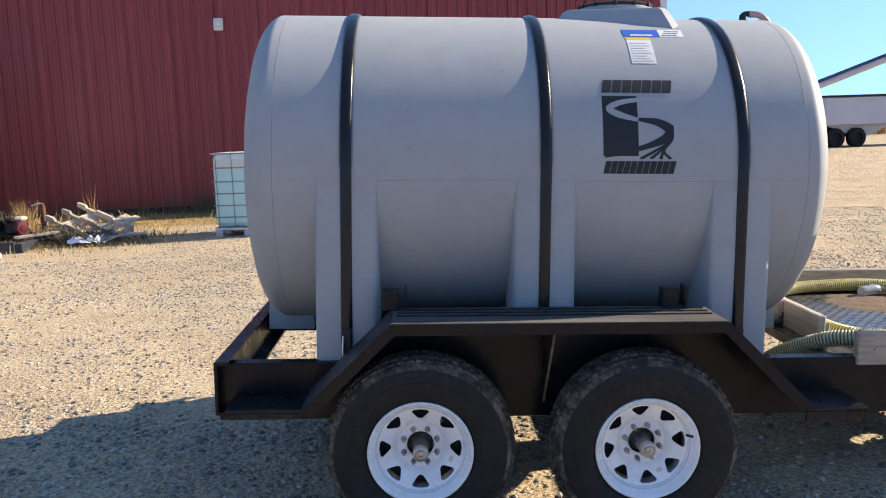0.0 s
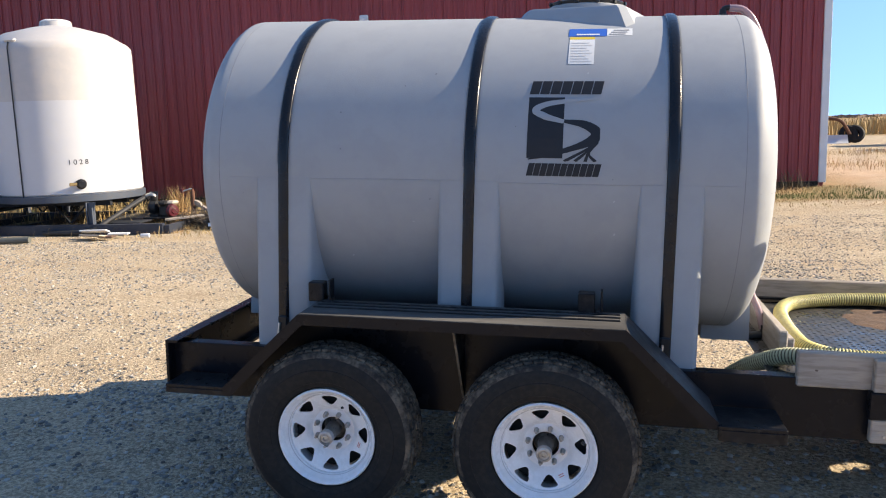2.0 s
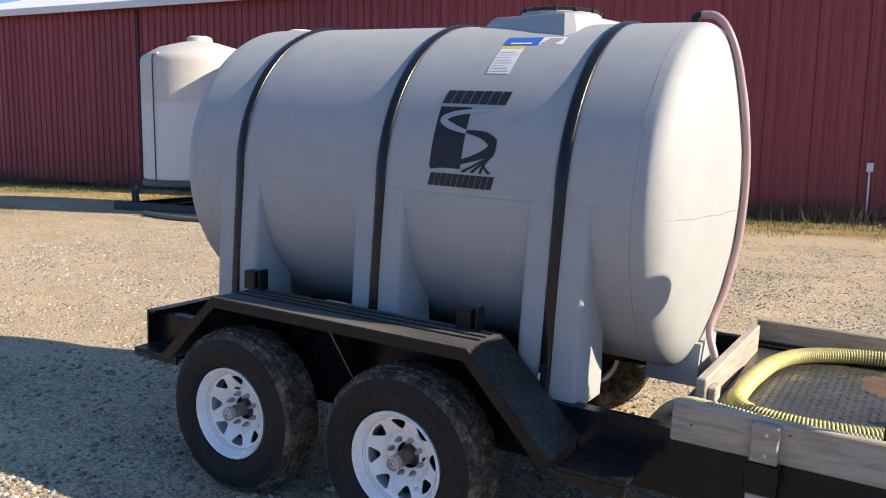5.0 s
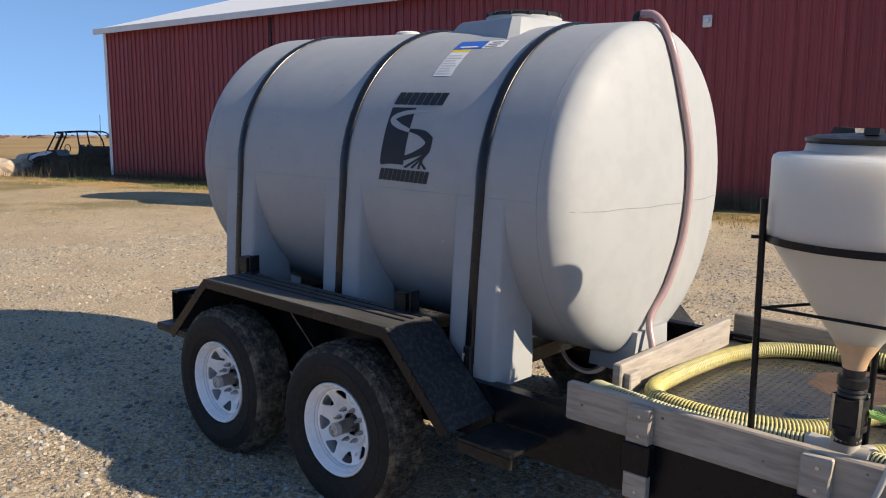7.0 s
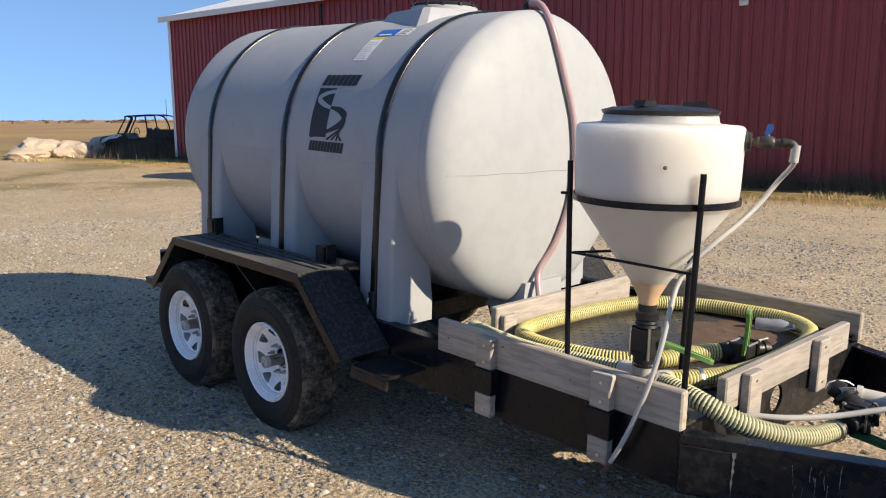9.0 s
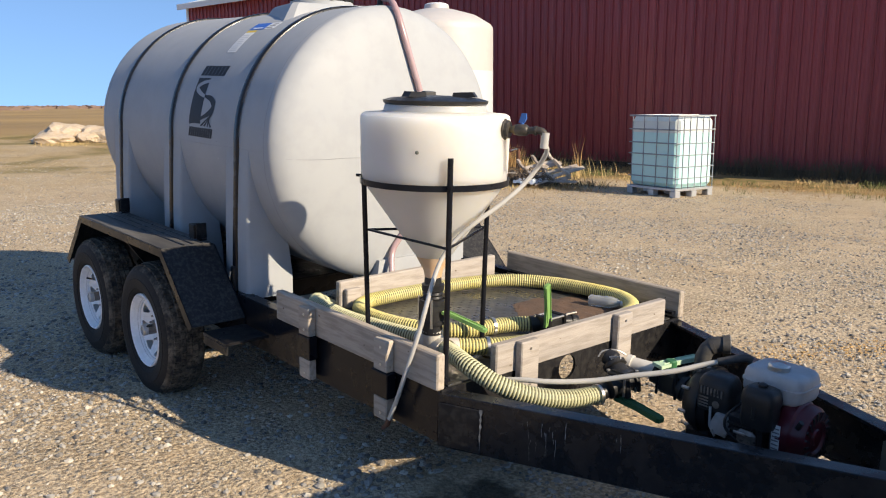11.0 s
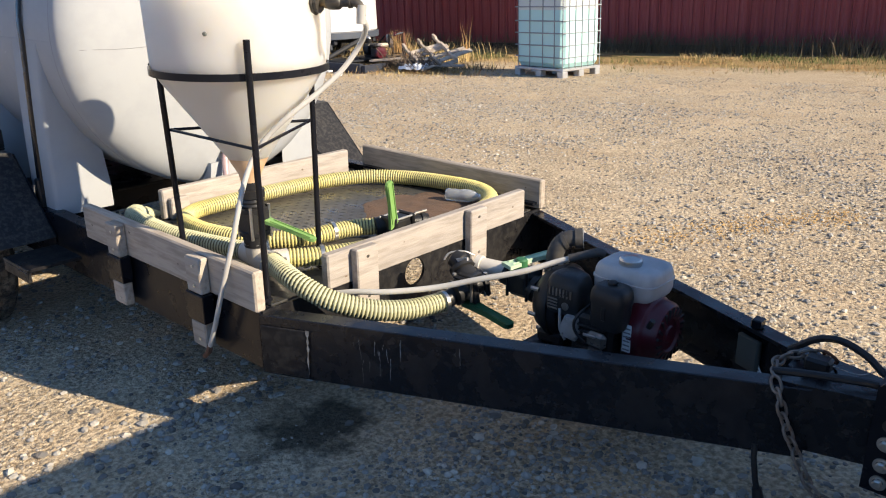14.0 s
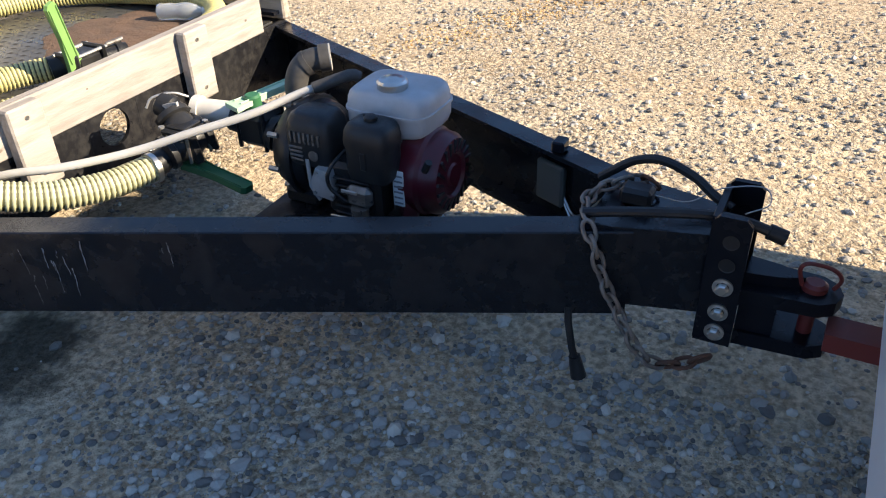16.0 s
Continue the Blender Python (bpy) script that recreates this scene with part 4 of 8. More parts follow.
def build_prints():
    base = TANK
    g = Geo()
    for z0, z1, count in ((1.757, 1.812, 7), (1.422, 1.474, 11)):
        w = 0.298 / count
        for k in range(count):
            tank_patch(g, 0.772 + k * w + w * 0.03, 0.772 + (k + 1) * w - w * 0.05, z0, z1, slant=0.012)
    tank_patch(g, 0.773, 0.921, 1.495, 1.744)
    tank_ribbon(g, [(0.5, 0.63), (0.78, 0.58), (0.95, 0.46), (0.90, 0.34), (0.66, 0.22), (0.30, 0.10), (0.02, 0.03)], [0.05, 0.12, 0.16, 0.15, 0.09, 0.06, 0.02], 0.0014)
    for k in range(4):
        tank_ribbon(g, [(0.985, 0.36 - 0.02 * k), (0.86, 0.22 - 0.03 * k), (0.52 + 0.145 * k, 0.0)], [0.012, 0.03, 0.05], 0.0016)
    logo = lone("tank_print", g, LOGO_INK, "black printed maker's mark on the grey tank", "marking", frame_of=base, flat=True)
    s = Geo()
    tank_ribbon(s, [(0.98, 0.985), (0.62, 0.95), (0.28, 0.90), (0.10, 0.80), (0.24, 0.70), (0.5, 0.62)], [0.02, 0.06, 0.08, 0.10, 0.10, 0.06], 0.0020)
    part("pale_curve", s, GREY_POLY, logo, "grey curve within the black mark", flat=True)

    def lab_patch(geo, x0, x1, z0, z1, lift=0.0012, n=6):
        return tank_patch(geo, x0 - 0.034, x1 - 0.034, z0 + 0.024, z1 + 0.024, lift, n)
    lab = thing("warning_label", (0.95, 0.6, 1.9), TANK, "white and blue printed safety labels stuck on the tank", "label")
    lab2 = part("blue_panel", lab_patch(Geo(), 0.952, 1.115, 1.990, 2.028), STICKER_BLUE, lab, "blue printed panel", flat=True)
    part("white_panel", lab_patch(Geo(), 1.117, 1.225, 1.992, 2.028), STICKER_WHITE, lab, flat=True)
    bars = Geo()
    for k in range(3):
        lab_patch(bars, 1.125 + 0.01 * k, 1.195 + 0.008 * k, 1.997 + 0.010 * k, 2.002 + 0.010 * k, 0.002, 1)
    part("print_line", bars, STICKER_GREY, lab, flat=True)
    tank_ribbon_mark = lab_patch(Geo(), 0.985, 1.085, 1.996, 2.002, 0.002, 1)
    part("pale_mark", tank_ribbon_mark, STICKER_WHITE, lab, flat=True)
    part("paper", lab_patch(Geo(), 0.958, 1.066, 1.862, 1.974), STICKER_WHITE, lab, flat=True)
    part("yellow_band", lab_patch(Geo(), 0.958, 1.066, 1.9745, 1.986), STICKER_YELLOW, lab, flat=True)
    lines = Geo()
    for k in range(8):
        lab_patch(lines, 0.966, 1.056 - 0.012 * (k % 3), 1.872 + 0.012 * k, 1.8755 + 0.012 * k, 0.002, 1)
    part("print_lines", lines, STICKER_FAINT, lab, flat=True)
    # parting seam round the tank
    seam = Geo()
    end, SEAM_Z = [], 1.365
    for k in range(25):
        y = -0.725 + 1.45 * k / 24
        end.append((end_x(AXIS_Y + y, SEAM_Z) + 0.0006, AXIS_Y + y, SEAM_Z + 0.002 * math.sin(k * 1.3)))
    part("seam", seam.tube(end, 0.0011, 6), SEAM_GREY, logo_parent, "thin moulding seam")
    side = [on_tank(x, 1.392 + 0.003 * math.sin(x * 5.0), 0.0004) for x in np.linspace(-0.55, 1.63, 60)]
    part("side_seam", Geo().tube(side, 0.0009, 6), SIDE_SEAM, logo_parent, "faint moulding seam along the side")
    rnd = random.Random(21)
    for _ in range(26):
        x, z = rnd.uniform(-0.5, 1.6), rnd.uniform(1.0, 1.85)
        if any(abs(x - sx) < 0.16 for sx in STRAPS) or (0.74 < x < 1.1 and 1.4 < z < 1.84):
            continue
        w, h = rnd.uniform(0.002, 0.007), rnd.uniform(0.002, 0.010)
        part("scuff", tank_patch(Geo(), x, x + w, z, z + h, 0.0008, 1, slant=rnd.uniform(-0.006, 0.006)), SEAM_GREY if rnd.random() < 0.6 else PALE_SCUFF, logo_parent, "small scuff mark", flat=True)


logo_parent = [o for o in scene.objects if o.name == "leg_tank"][0]
build_prints()

# ---- tank fittings: vent, sight hose, strap hooks ----


def build_tank_fittings():
    t = logo_parent
    g = Geo().lathe([(0.028, 0.0), (0.028, 0.012), (0.017, 0.016), (0.015, 0.04), (0.0, 0.04)], 20, Matrix.Translation((1.612, 1.09, 2.132)))
    g.tube(smooth_path([(1.612, 1.09, 2.155), (1.614, 1.09, 2.170), (1.627, 1.09, 2.177), (1.648, 1.09, 2.176)], 6), 0.013, 12)
    part("vent_elbow", g, BLACK_PLASTIC, t, "black elbow fitting on top")
    lay = [(end_x(y, z) + 0.018, y, z) for y, z in ((1.10, 2.0), (1.14, 1.83), (1.20, 1.62), (1.22, 1.42), (1.20, 1.2), (1.13, 1.0), (1.04, 0.86))]
    pts = smooth_path([(1.640, 1.09, 2.176), (1.70, 1.09, 2.168), (1.752, 1.09, 2.115)] + lay + [(1.85, 1.0, 0.75), (1.87, 0.995, 0.67)], 8)
    part("sight_hose", Geo().tube(pts, 0.0165, 14), PINK, t, "pink-stained clear hose down the tank end")
    part("hose_barb", Geo().tube([(1.875, 0.995, 0.69), (1.875, 0.995, 0.64), (1.80, 0.995, 0.62)], 0.022, 12), BLACK_PLASTIC, t, "black hose fitting")
    for sx in STRAPS:
        for side in (-1, 1):
            y = AXIS_Y + side * 0.778
            part("strap_buckle", Geo().box((sx - 0.022, min(y - side * 0.02, y + side * 0.008), 0.640), (sx + 0.022, max(y - side * 0.02, y + side * 0.008), 0.775), 0.006), BLACK_PLASTIC, t, "black strap end fitting")
            hook = smooth_path([(sx - 0.012, y + side * 0.012, 0.745), (sx - 0.014, y + side * 0.018, 0.69), (sx - 0.012, y + side * 0.014, 0.655), (sx, y + side * 0.008, 0.64)], 5)
            part("strap_bolt", Geo().tube(hook, 0.006, 8), ZINC, t, "plated hook bolt")
    # moulded end foot and low skirt under each end
    for s, x in ((1, 1.80), (-1, -0.73)):
        g = Geo().prism([(0.93, 0.62), (1.26, 0.62), (1.235, 0.80), (0.955, 0.80)], min(x, x - s * 0.22), max(x, x - s * 0.22), "x")
        part("end_foot", g, GREY_POLY, t)


build_tank_fittings()

# ---- more of the trailer ----


def build_trailer_details():
    tr = trailer
    front = Geo()
    # front cross beam with a round hole: plate in two parts round the hole
    cy, cz, r, n = 1.035, 0.530, 0.055, 24
    x0, x1 = 3.056, 3.068
    outer = []
    for k in range(n):
        a = 2 * math.pi * k / n
        c, s = math.cos(a), math.sin(a)
        f = min(0.095 / max(abs(c), 1e-6), (0.069 if s > 0 else 0.145) / max(abs(s), 1e-6))
        outer.append((cy + f * c, cz + f * s))
    inner = [(cy + r * math.cos(2 * math.pi * k / n), cz + r * math.sin(2 * math.pi * k / n)) for k in range(n)]
    verts = [(x, y, z) for x in (x0, x1) for y, z in outer + inner]
    faces = []
    for k in range(n):
        j = (k + 1) % n
        faces += [(k, j, n + j, n + k), (2 * n + k, 3 * n + k, 3 * n + j, 2 * n + j), (n + k, n + j, 3 * n + j, 3 * n + k)]
    front.add(verts, faces)
    front.box((x0, 0.312, 0.385), (x1, cy - 0.095, 0.599), 0.001).box((x0, cy + 0.095, 0.385), (x1, 1.878, 0.599), 0.001)
    front.box((x0 - 0.05, 0.312, 0.385), (x0, 1.878, 0.397), 0.001)
    part("front_beam", front, BLACK_WORN, tr, "black front cross beam with a round hole", flat=True)
    # upper post blocks bolted over the beams, with black clamp bands
    for x in (2.142, 2.720):
        part("clamp_band", Geo().box((x - 0.008, 0.240, 0.497), (x + 0.10, 0.285, 0.603), 0.003), BLACK_PAINT, tr, "black painted middle of a post", flat=True)
    # deck plate with raised tread lozenges
    deck = part("deck_plate", Geo().box((1.80, 0.36, 0.592), (3.05, 1.83, 0.602), 0.002), PLATE, tr, "black tread-plate deck, dusty and worn", flat=True)
    loz = Geo()
    for i in range(34):
        for j in range(40):
            x, y = 1.99 + i * 0.031, 0.42 + j * 0.035
            if x > 3.03:
                continue
            a = radians(45 if (i + j) % 2 else -45)
            c, s = math.cos(a), math.sin(a)
            L, w = 0.0135, 0.004
            loz.add([(x - L * c, y - L * s, 0.602), (x + w * s, y - w * c, 0.604), (x + L * c, y + L * s, 0.602), (x - w * s, y + w * c, 0.604)], [(0, 1, 2, 3)])
    tagged(part("tread_pattern", loz, PLATE, deck, flat=True), kind="stuff")
    # bent tie-down brackets on the fenders' inner edge
    for x in (-0.09, 1.06):
        for side in (-1, 1):
            y = AXIS_Y + side * 0.80
            ya, yb = min(y, y + side * 0.06), max(y, y + side * 0.06)
            g = Geo().box((x - 0.050, ya, 0.866), (x + 0.018, yb, 0.950), 0.004)
            g.box((x + 0.0185, ya, 0.866), (x + 0.052, yb, 0.875), 0.003).box((x + 0.040, ya, 0.8755), (x + 0.049, yb, 0.962), 0.003)
            part("tie_bracket", g, BLACK_WORN, tr, flat=True)
    # coupler end of the tongue
    part("tongue_head", Geo().prism([(4.50, 0.965), (4.76, 1.03), (4.76, 1.16), (4.50, 1.225)], 0.40, 0.596, "z"), TONGUE_BLACK, tr, "boxed black tongue head", flat=True)
    for y in (1.008, 1.168):
        g = Geo()
        g.prism([(4.748, 0.342), (4.825, 0.342), (4.825, 0.640), (4.812, 0.655), (4.76, 0.655), (4.748, 0.640)], y, y + 0.014, "y")
        part("coupler_plate", g, BLACK_PAINT, tr, "upright drilled coupler plate", flat=True)
        for z in (0.60, 0.545):
            part("bolt_hole", Geo().lathe([(0.0, 0.0), (0.015, 0.0), (0.017, 0.002), (0.0, 0.002)][1:3] + [(0.015, 0.0012), (0.0, 0.0012)], 16, Matrix.Translation((4.79, y if y < 1.1 else y + 0.014, z)) @ Matrix.Rotation(radians(90 if y < 1.1 else -90), 4, "X")), BLACK_PLASTIC, tr, "open bolt hole", flat=True)
    part("coupler_web", Geo().box((4.745, 1.022, 0.335), (4.76, 1.168, 0.645), 0.001), BLACK_PAINT, tr, flat=True)
    for z in (0.491, 0.427, 0.374):
        m = Matrix.Translation((4.79, 1.008, z)) @ Matrix.Rotation(radians(90), 4, "X")
        g = Geo().lathe([(0.021, 0.0), (0.021, 0.004), (0.0135, 0.0045)], 20, m).lathe([(0.0135, 0.004), (0.0135, 0.014), (0.010, 0.017), (0.0, 0.017)], 6, m)
        part("coupler_bolt", g, ZINC, tr, "large plated bolt head")
    jaw = Geo()
    upper = [(4.825, 1.03), (4.825, 1.16), (4.90, 1.155), (4.975, 1.15), (5.005, 1.13), (5.017, 1.095), (5.005, 1.06), (4.975, 1.04), (4.90, 1.035)]
    jaw.prism(upper, 0.448, 0.480, "z").prism([(4.825, 1.06), (4.825, 1.13), (4.89, 1.12), (4.94, 1.10), (4.94, 1.09), (4.89, 1.07)], 0.4802, 0.505, "z")
    part("upper_jaw", jaw, BLACK_PAINT, tr, "black clevis hitch jaw")
    low = Geo().prism([(x, y) for x, y in upper], 0.338, 0.372, "z").prism([(4.825, 1.04), (4.90, 1.045), (4.90, 1.145), (4.825, 1.15)], 0.372, 0.448, "z")
    part("lower_jaw", low, BLACK_PAINT, tr, "black clevis hitch jaw")
    pin = Geo().tube([(4.96, 1.095, 0.31), (4.96, 1.095, 0.49)], 0.016, 14).lathe([(0.026, 0.480), (0.026, 0.492), (0.018, 0.498), (0.0, 0.498)], 18, Matrix.Translation((4.96, 1.095, 0)))
    pin.tube(smooth_path([(4.935, 1.085, 0.49), (4.925, 1.08, 0.53), (4.94, 1.082, 0.546), (4.985, 1.095, 0.535), (5.005, 1.10, 0.512), (4.995, 1.1, 0.485)], 6), 0.0045, 8)
    part("hitch_pin", pin, DRAWBAR_RED, tr, "red hitch pin with a wire loop handle")
    part("jack_bracket", Geo().box((4.318, 1.255, 0.592), (4.350, 1.300, 0.622), 0.004), BLACK_PAINT, tr, flat=True)
    # weld plate and drips on the near tongue beam
    a, b = Vector((3.062, 0.30, 0)), Vector((4.60, AXIS_Y - 0.11, 0))
    d = (b - a).normalized()
    nrm = Vector((d.y, -d.x, 0))
    m = Matrix.Translation(a) @ Matrix(((d.x, nrm.x, 0, 0), (d.y, nrm.y, 0, 0), (0, 0, 1, 0), (0, 0, 0, 1)))
    part("splice_plate", Geo().box((0.005, 0.0005, 0.385), (0.175, 0.008, 0.555), 0.002, m), BLACK_WORN, tr, flat=True)
    random.seed(11)
    drips = [(0.178, 0.56, 0.16, 0.0075)] + [(random.uniform(0.2, 0.7) if k % 4 == 0 else random.uniform(0.34, 0.50), random.uniform(0.45, 0.57), random.uniform(0.015, 0.09), random.uniform(0.0012, 0.0034)) for k in range(13)]
    for s, top, ln, w in drips:
        rows = []
        drift = 0.0
        for k in range(13):
            z = max(0.385, top - ln * k / 12)
            ww = w * random.uniform(0.25, 1.5) * (1.2 - 0.6 * k / 12)
            o = 0.0012 + (0.008 if s < 0.179 else 0)
            drift += random.uniform(-0.0012, 0.0012)
            rows.append([tuple(m @ Vector((s + drift - ww / 2, o, z))), tuple(m @ Vector((s + drift + ww / 2, o, z)))])
        part("drip_mark", Geo().slab(rows), DRIP, tr, "dried white drip", flat=True)


build_trailer_details()

for x in (2.144, 2.722):
    for z0, z1 in ((0.604, 0.735), (0.400, 0.496)):
        pb = lone("post_block", Geo().box((x, 0.244, z0), (x + 0.088, 0.284, z1), 0.005), WOOD, "short weathered lumber post block on the trailer side", "post", "deck posts", frame_of=TRAILER)
        for zz_ in ((z0 + 0.03, z1 - 0.03) if z1 > 0.6 else (z0 + 0.03,)):
            part("screw", Geo().lathe([(0.006, 0.0), (0.006, 0.003), (0.0, 0.003)], 8, Matrix.Translation((x + 0.05, 0.244, zz_)) @ Matrix.Rotation(radians(90), 4, "X")), ZINC, pb, flat=True)
for y in (0.70, 1.332):
    pb = lone("post_block", Geo().box((3.072, y, 0.490), (3.110, y + 0.105, 0.717), 0.005), WOOD_CROSS, "short weathered lumber post block on the front plank", "post", "deck posts", frame_of=TRAILER)
    for zz_ in (0.53, 0.685):
        part("screw", Geo().lathe([(0.006, 0.0), (0.006, 0.003), (0.0, 0.003)], 8, Matrix.Translation((3.110, y + 0.05, zz_)) @ Matrix.Rotation(radians(90), 4, "Y")), ZINC, pb, flat=True)
lone("post_block", Geo().box((1.909, 0.65, 0.603), (1.941, 0.74, 0.70), 0.005), WOOD_CROSS, "short weathered lumber block behind the cross plank", "post", "deck posts", frame_of=TRAILER)

# dirt heaped on the deck
def build_deck_dirt():
    rows = []
    for i in range(25):
        row = []
        for j in range(25):
            u, v = i / 24 * 2 - 1, j / 24 * 2 - 1
            x, y = 2.66 + 0.28 * u, 1.50 + 0.30 * v
            edge = max(0.0, 1 - (u * u + v * v) * (0.9 + 0.5 * noise.noise((u * 2, v * 2, 3))))
            row.append((x, y, 0.6 + 0.016 * edge ** 0.6 * (0.8 + 0.5 * noise.noise((x * 20, y * 20, 0))) - 0.002))
        rows.append(row)
    lone("dirt_pile", Geo().slab(rows), DIRT, "thin spill of brown dirt on the trailer deck", "dirt", kind="stuff", frame_of=TRAILER)


build_deck_dirt()

# ---- ribbed hoses ----


def ribbed_hose(name, points, r, rib, label, pitch=0.0135):
    h = thing(name, points[0], TRAILER, label, "hose", "ribbed hoses")
    core = even_path(points, 0.02)
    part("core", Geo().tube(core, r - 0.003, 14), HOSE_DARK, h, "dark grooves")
    line = even_path(points, pitch / 4)
    g = Geo()
    for i in range(2, len(line) - 4, 4):
        g.tube([line[i], line[i + 1], line[i + 2], line[i + 3]][:4], [r - 0.0035, r, r, r - 0.0035], 12, caps=False)
    tagged(part("ribs", g, rib, h, "raised ribs", angle=80), kind="stuff")
    return h


ribbed_hose("suction_hose", [(1.50, 1.02, 0.36), (1.58, 0.94, 0.355), (1.65, 0.85, 0.41), (1.703, 0.78, 0.482), (1.75, 0.71, 0.543), (1.80, 0.62, 0.598), (1.866, 0.525, 0.652), (1.95, 0.465, 0.672), (2.05, 0.44, 0.675), (2.25, 0.45, 0.66), (2.45, 0.49, 0.655), (2.62, 0.535, 0.652), (2.68, 0.55, 0.652)], 0.038, HOSE_PALE, "pale ribbed suction hose along the side plank")
ribbed_hose("loop_hose", [(2.80, 1.12, 0.645), (2.72, 1.0, 0.642), (2.66, 0.80, 0.640), (2.52, 0.66, 0.640), (2.30, 0.60, 0.640), (2.10, 0.62, 0.640), (2.01, 0.72, 0.642), (1.995, 0.90, 0.643), (2.005, 1.15, 0.643), (2.04, 1.42, 0.643), (2.13, 1.63, 0.643), (2.30, 1.76, 0.643), (2.52, 1.80, 0.650), (2.75, 1.80, 0.655), (2.90, 1.72, 0.652), (2.965, 1.57, 0.645), (2.985, 1.35, 0.642), (2.985, 1.10, 0.642), (2.96, 0.88, 0.642), (2.89, 0.70, 0.645), (2.83, 0.60, 0.650)], 0.037, HOSE_RIB, "long yellow ribbed hose looped on the deck")
ribbed_hose("pump_hose", [(2.84, 0.52, 0.662), (2.94, 0.485, 0.668), (3.06, 0.47, 0.650), (3.17, 0.52, 0.600), (3.26, 0.63, 0.555), (3.32, 0.76, 0.532), (3.355, 0.90, 0.528)], 0.038, HOSE_PALE, "pale ribbed hose running to the pump")


def band_clamp(p, q, r, name="hose_clamp"):
    g = Geo()
    m = aim(p, q)
    g.lathe([(r, -0.007), (r + 0.003, -0.007), (r + 0.003, 0.007), (r, 0.007)], 20, m, close=True)
    g.box((r, -0.012, -0.008), (r + 0.014, 0.012, 0.008), 0.002, m)
    return lone(name, g, ZINC, "plated worm-drive clamp tightened on a hose", "clamp", "hose clamps", frame_of=TRAILER)


band_clamp((2.70, 0.935, 0.642), (2.72, 1.0, 0.642), 0.038)
band_clamp((2.895, 0.715, 0.645), (2.88, 0.69, 0.645), 0.038)
band_clamp((2.86, 0.512, 0.664), (2.9, 0.50, 0.666), 0.039)
band_clamp((3.353, 0.885, 0.528), (3.356, 0.9, 0.528), 0.039)
band_clamp((2.655, 0.545, 0.652), (2.68, 0.55, 0.652), 0.039)

# ---- cone-bottom mixing tank on its stand ----
CX, CY = 2.78, 0.505


def lever(name, parent, base, tip, mat, label, width=0.03, thick=0.012, up=Vector((0, 0, 1))):
    a, b = Vector(base), Vector(tip)
    d = (b - a).normalized()
    side = d.cross(up).normalized()
    nrm = side.cross(d)
    m = Matrix(((d.x, side.x, nrm.x, a.x), (d.y, side.y, nrm.y, a.y), (d.z, side.z, nrm.z, a.z), (0, 0, 0, 1)))
    L = (b - a).length
    g = Geo()
    outline = [(0, -width * 0.75), (0.03, -width * 0.62), (L * 0.5, -width * 0.42), (L - 0.01, -width * 0.5), (L, -width * 0.3), (L, width * 0.3), (L - 0.01, width * 0.5), (L * 0.5, width * 0.42), (0.03, width * 0.62), (0, width * 0.75)]
    g.prism(outline, -thick / 2, thick / 2, "z", m)
    for s in (-1, 1):
        g.box((0.02, s * width * 0.38 - 0.002, thick / 2), (L - 0.012, s * width * 0.38 + 0.002, thick / 2 + 0.004), 0.001, m)
    return part(name, g, mat, parent, label)


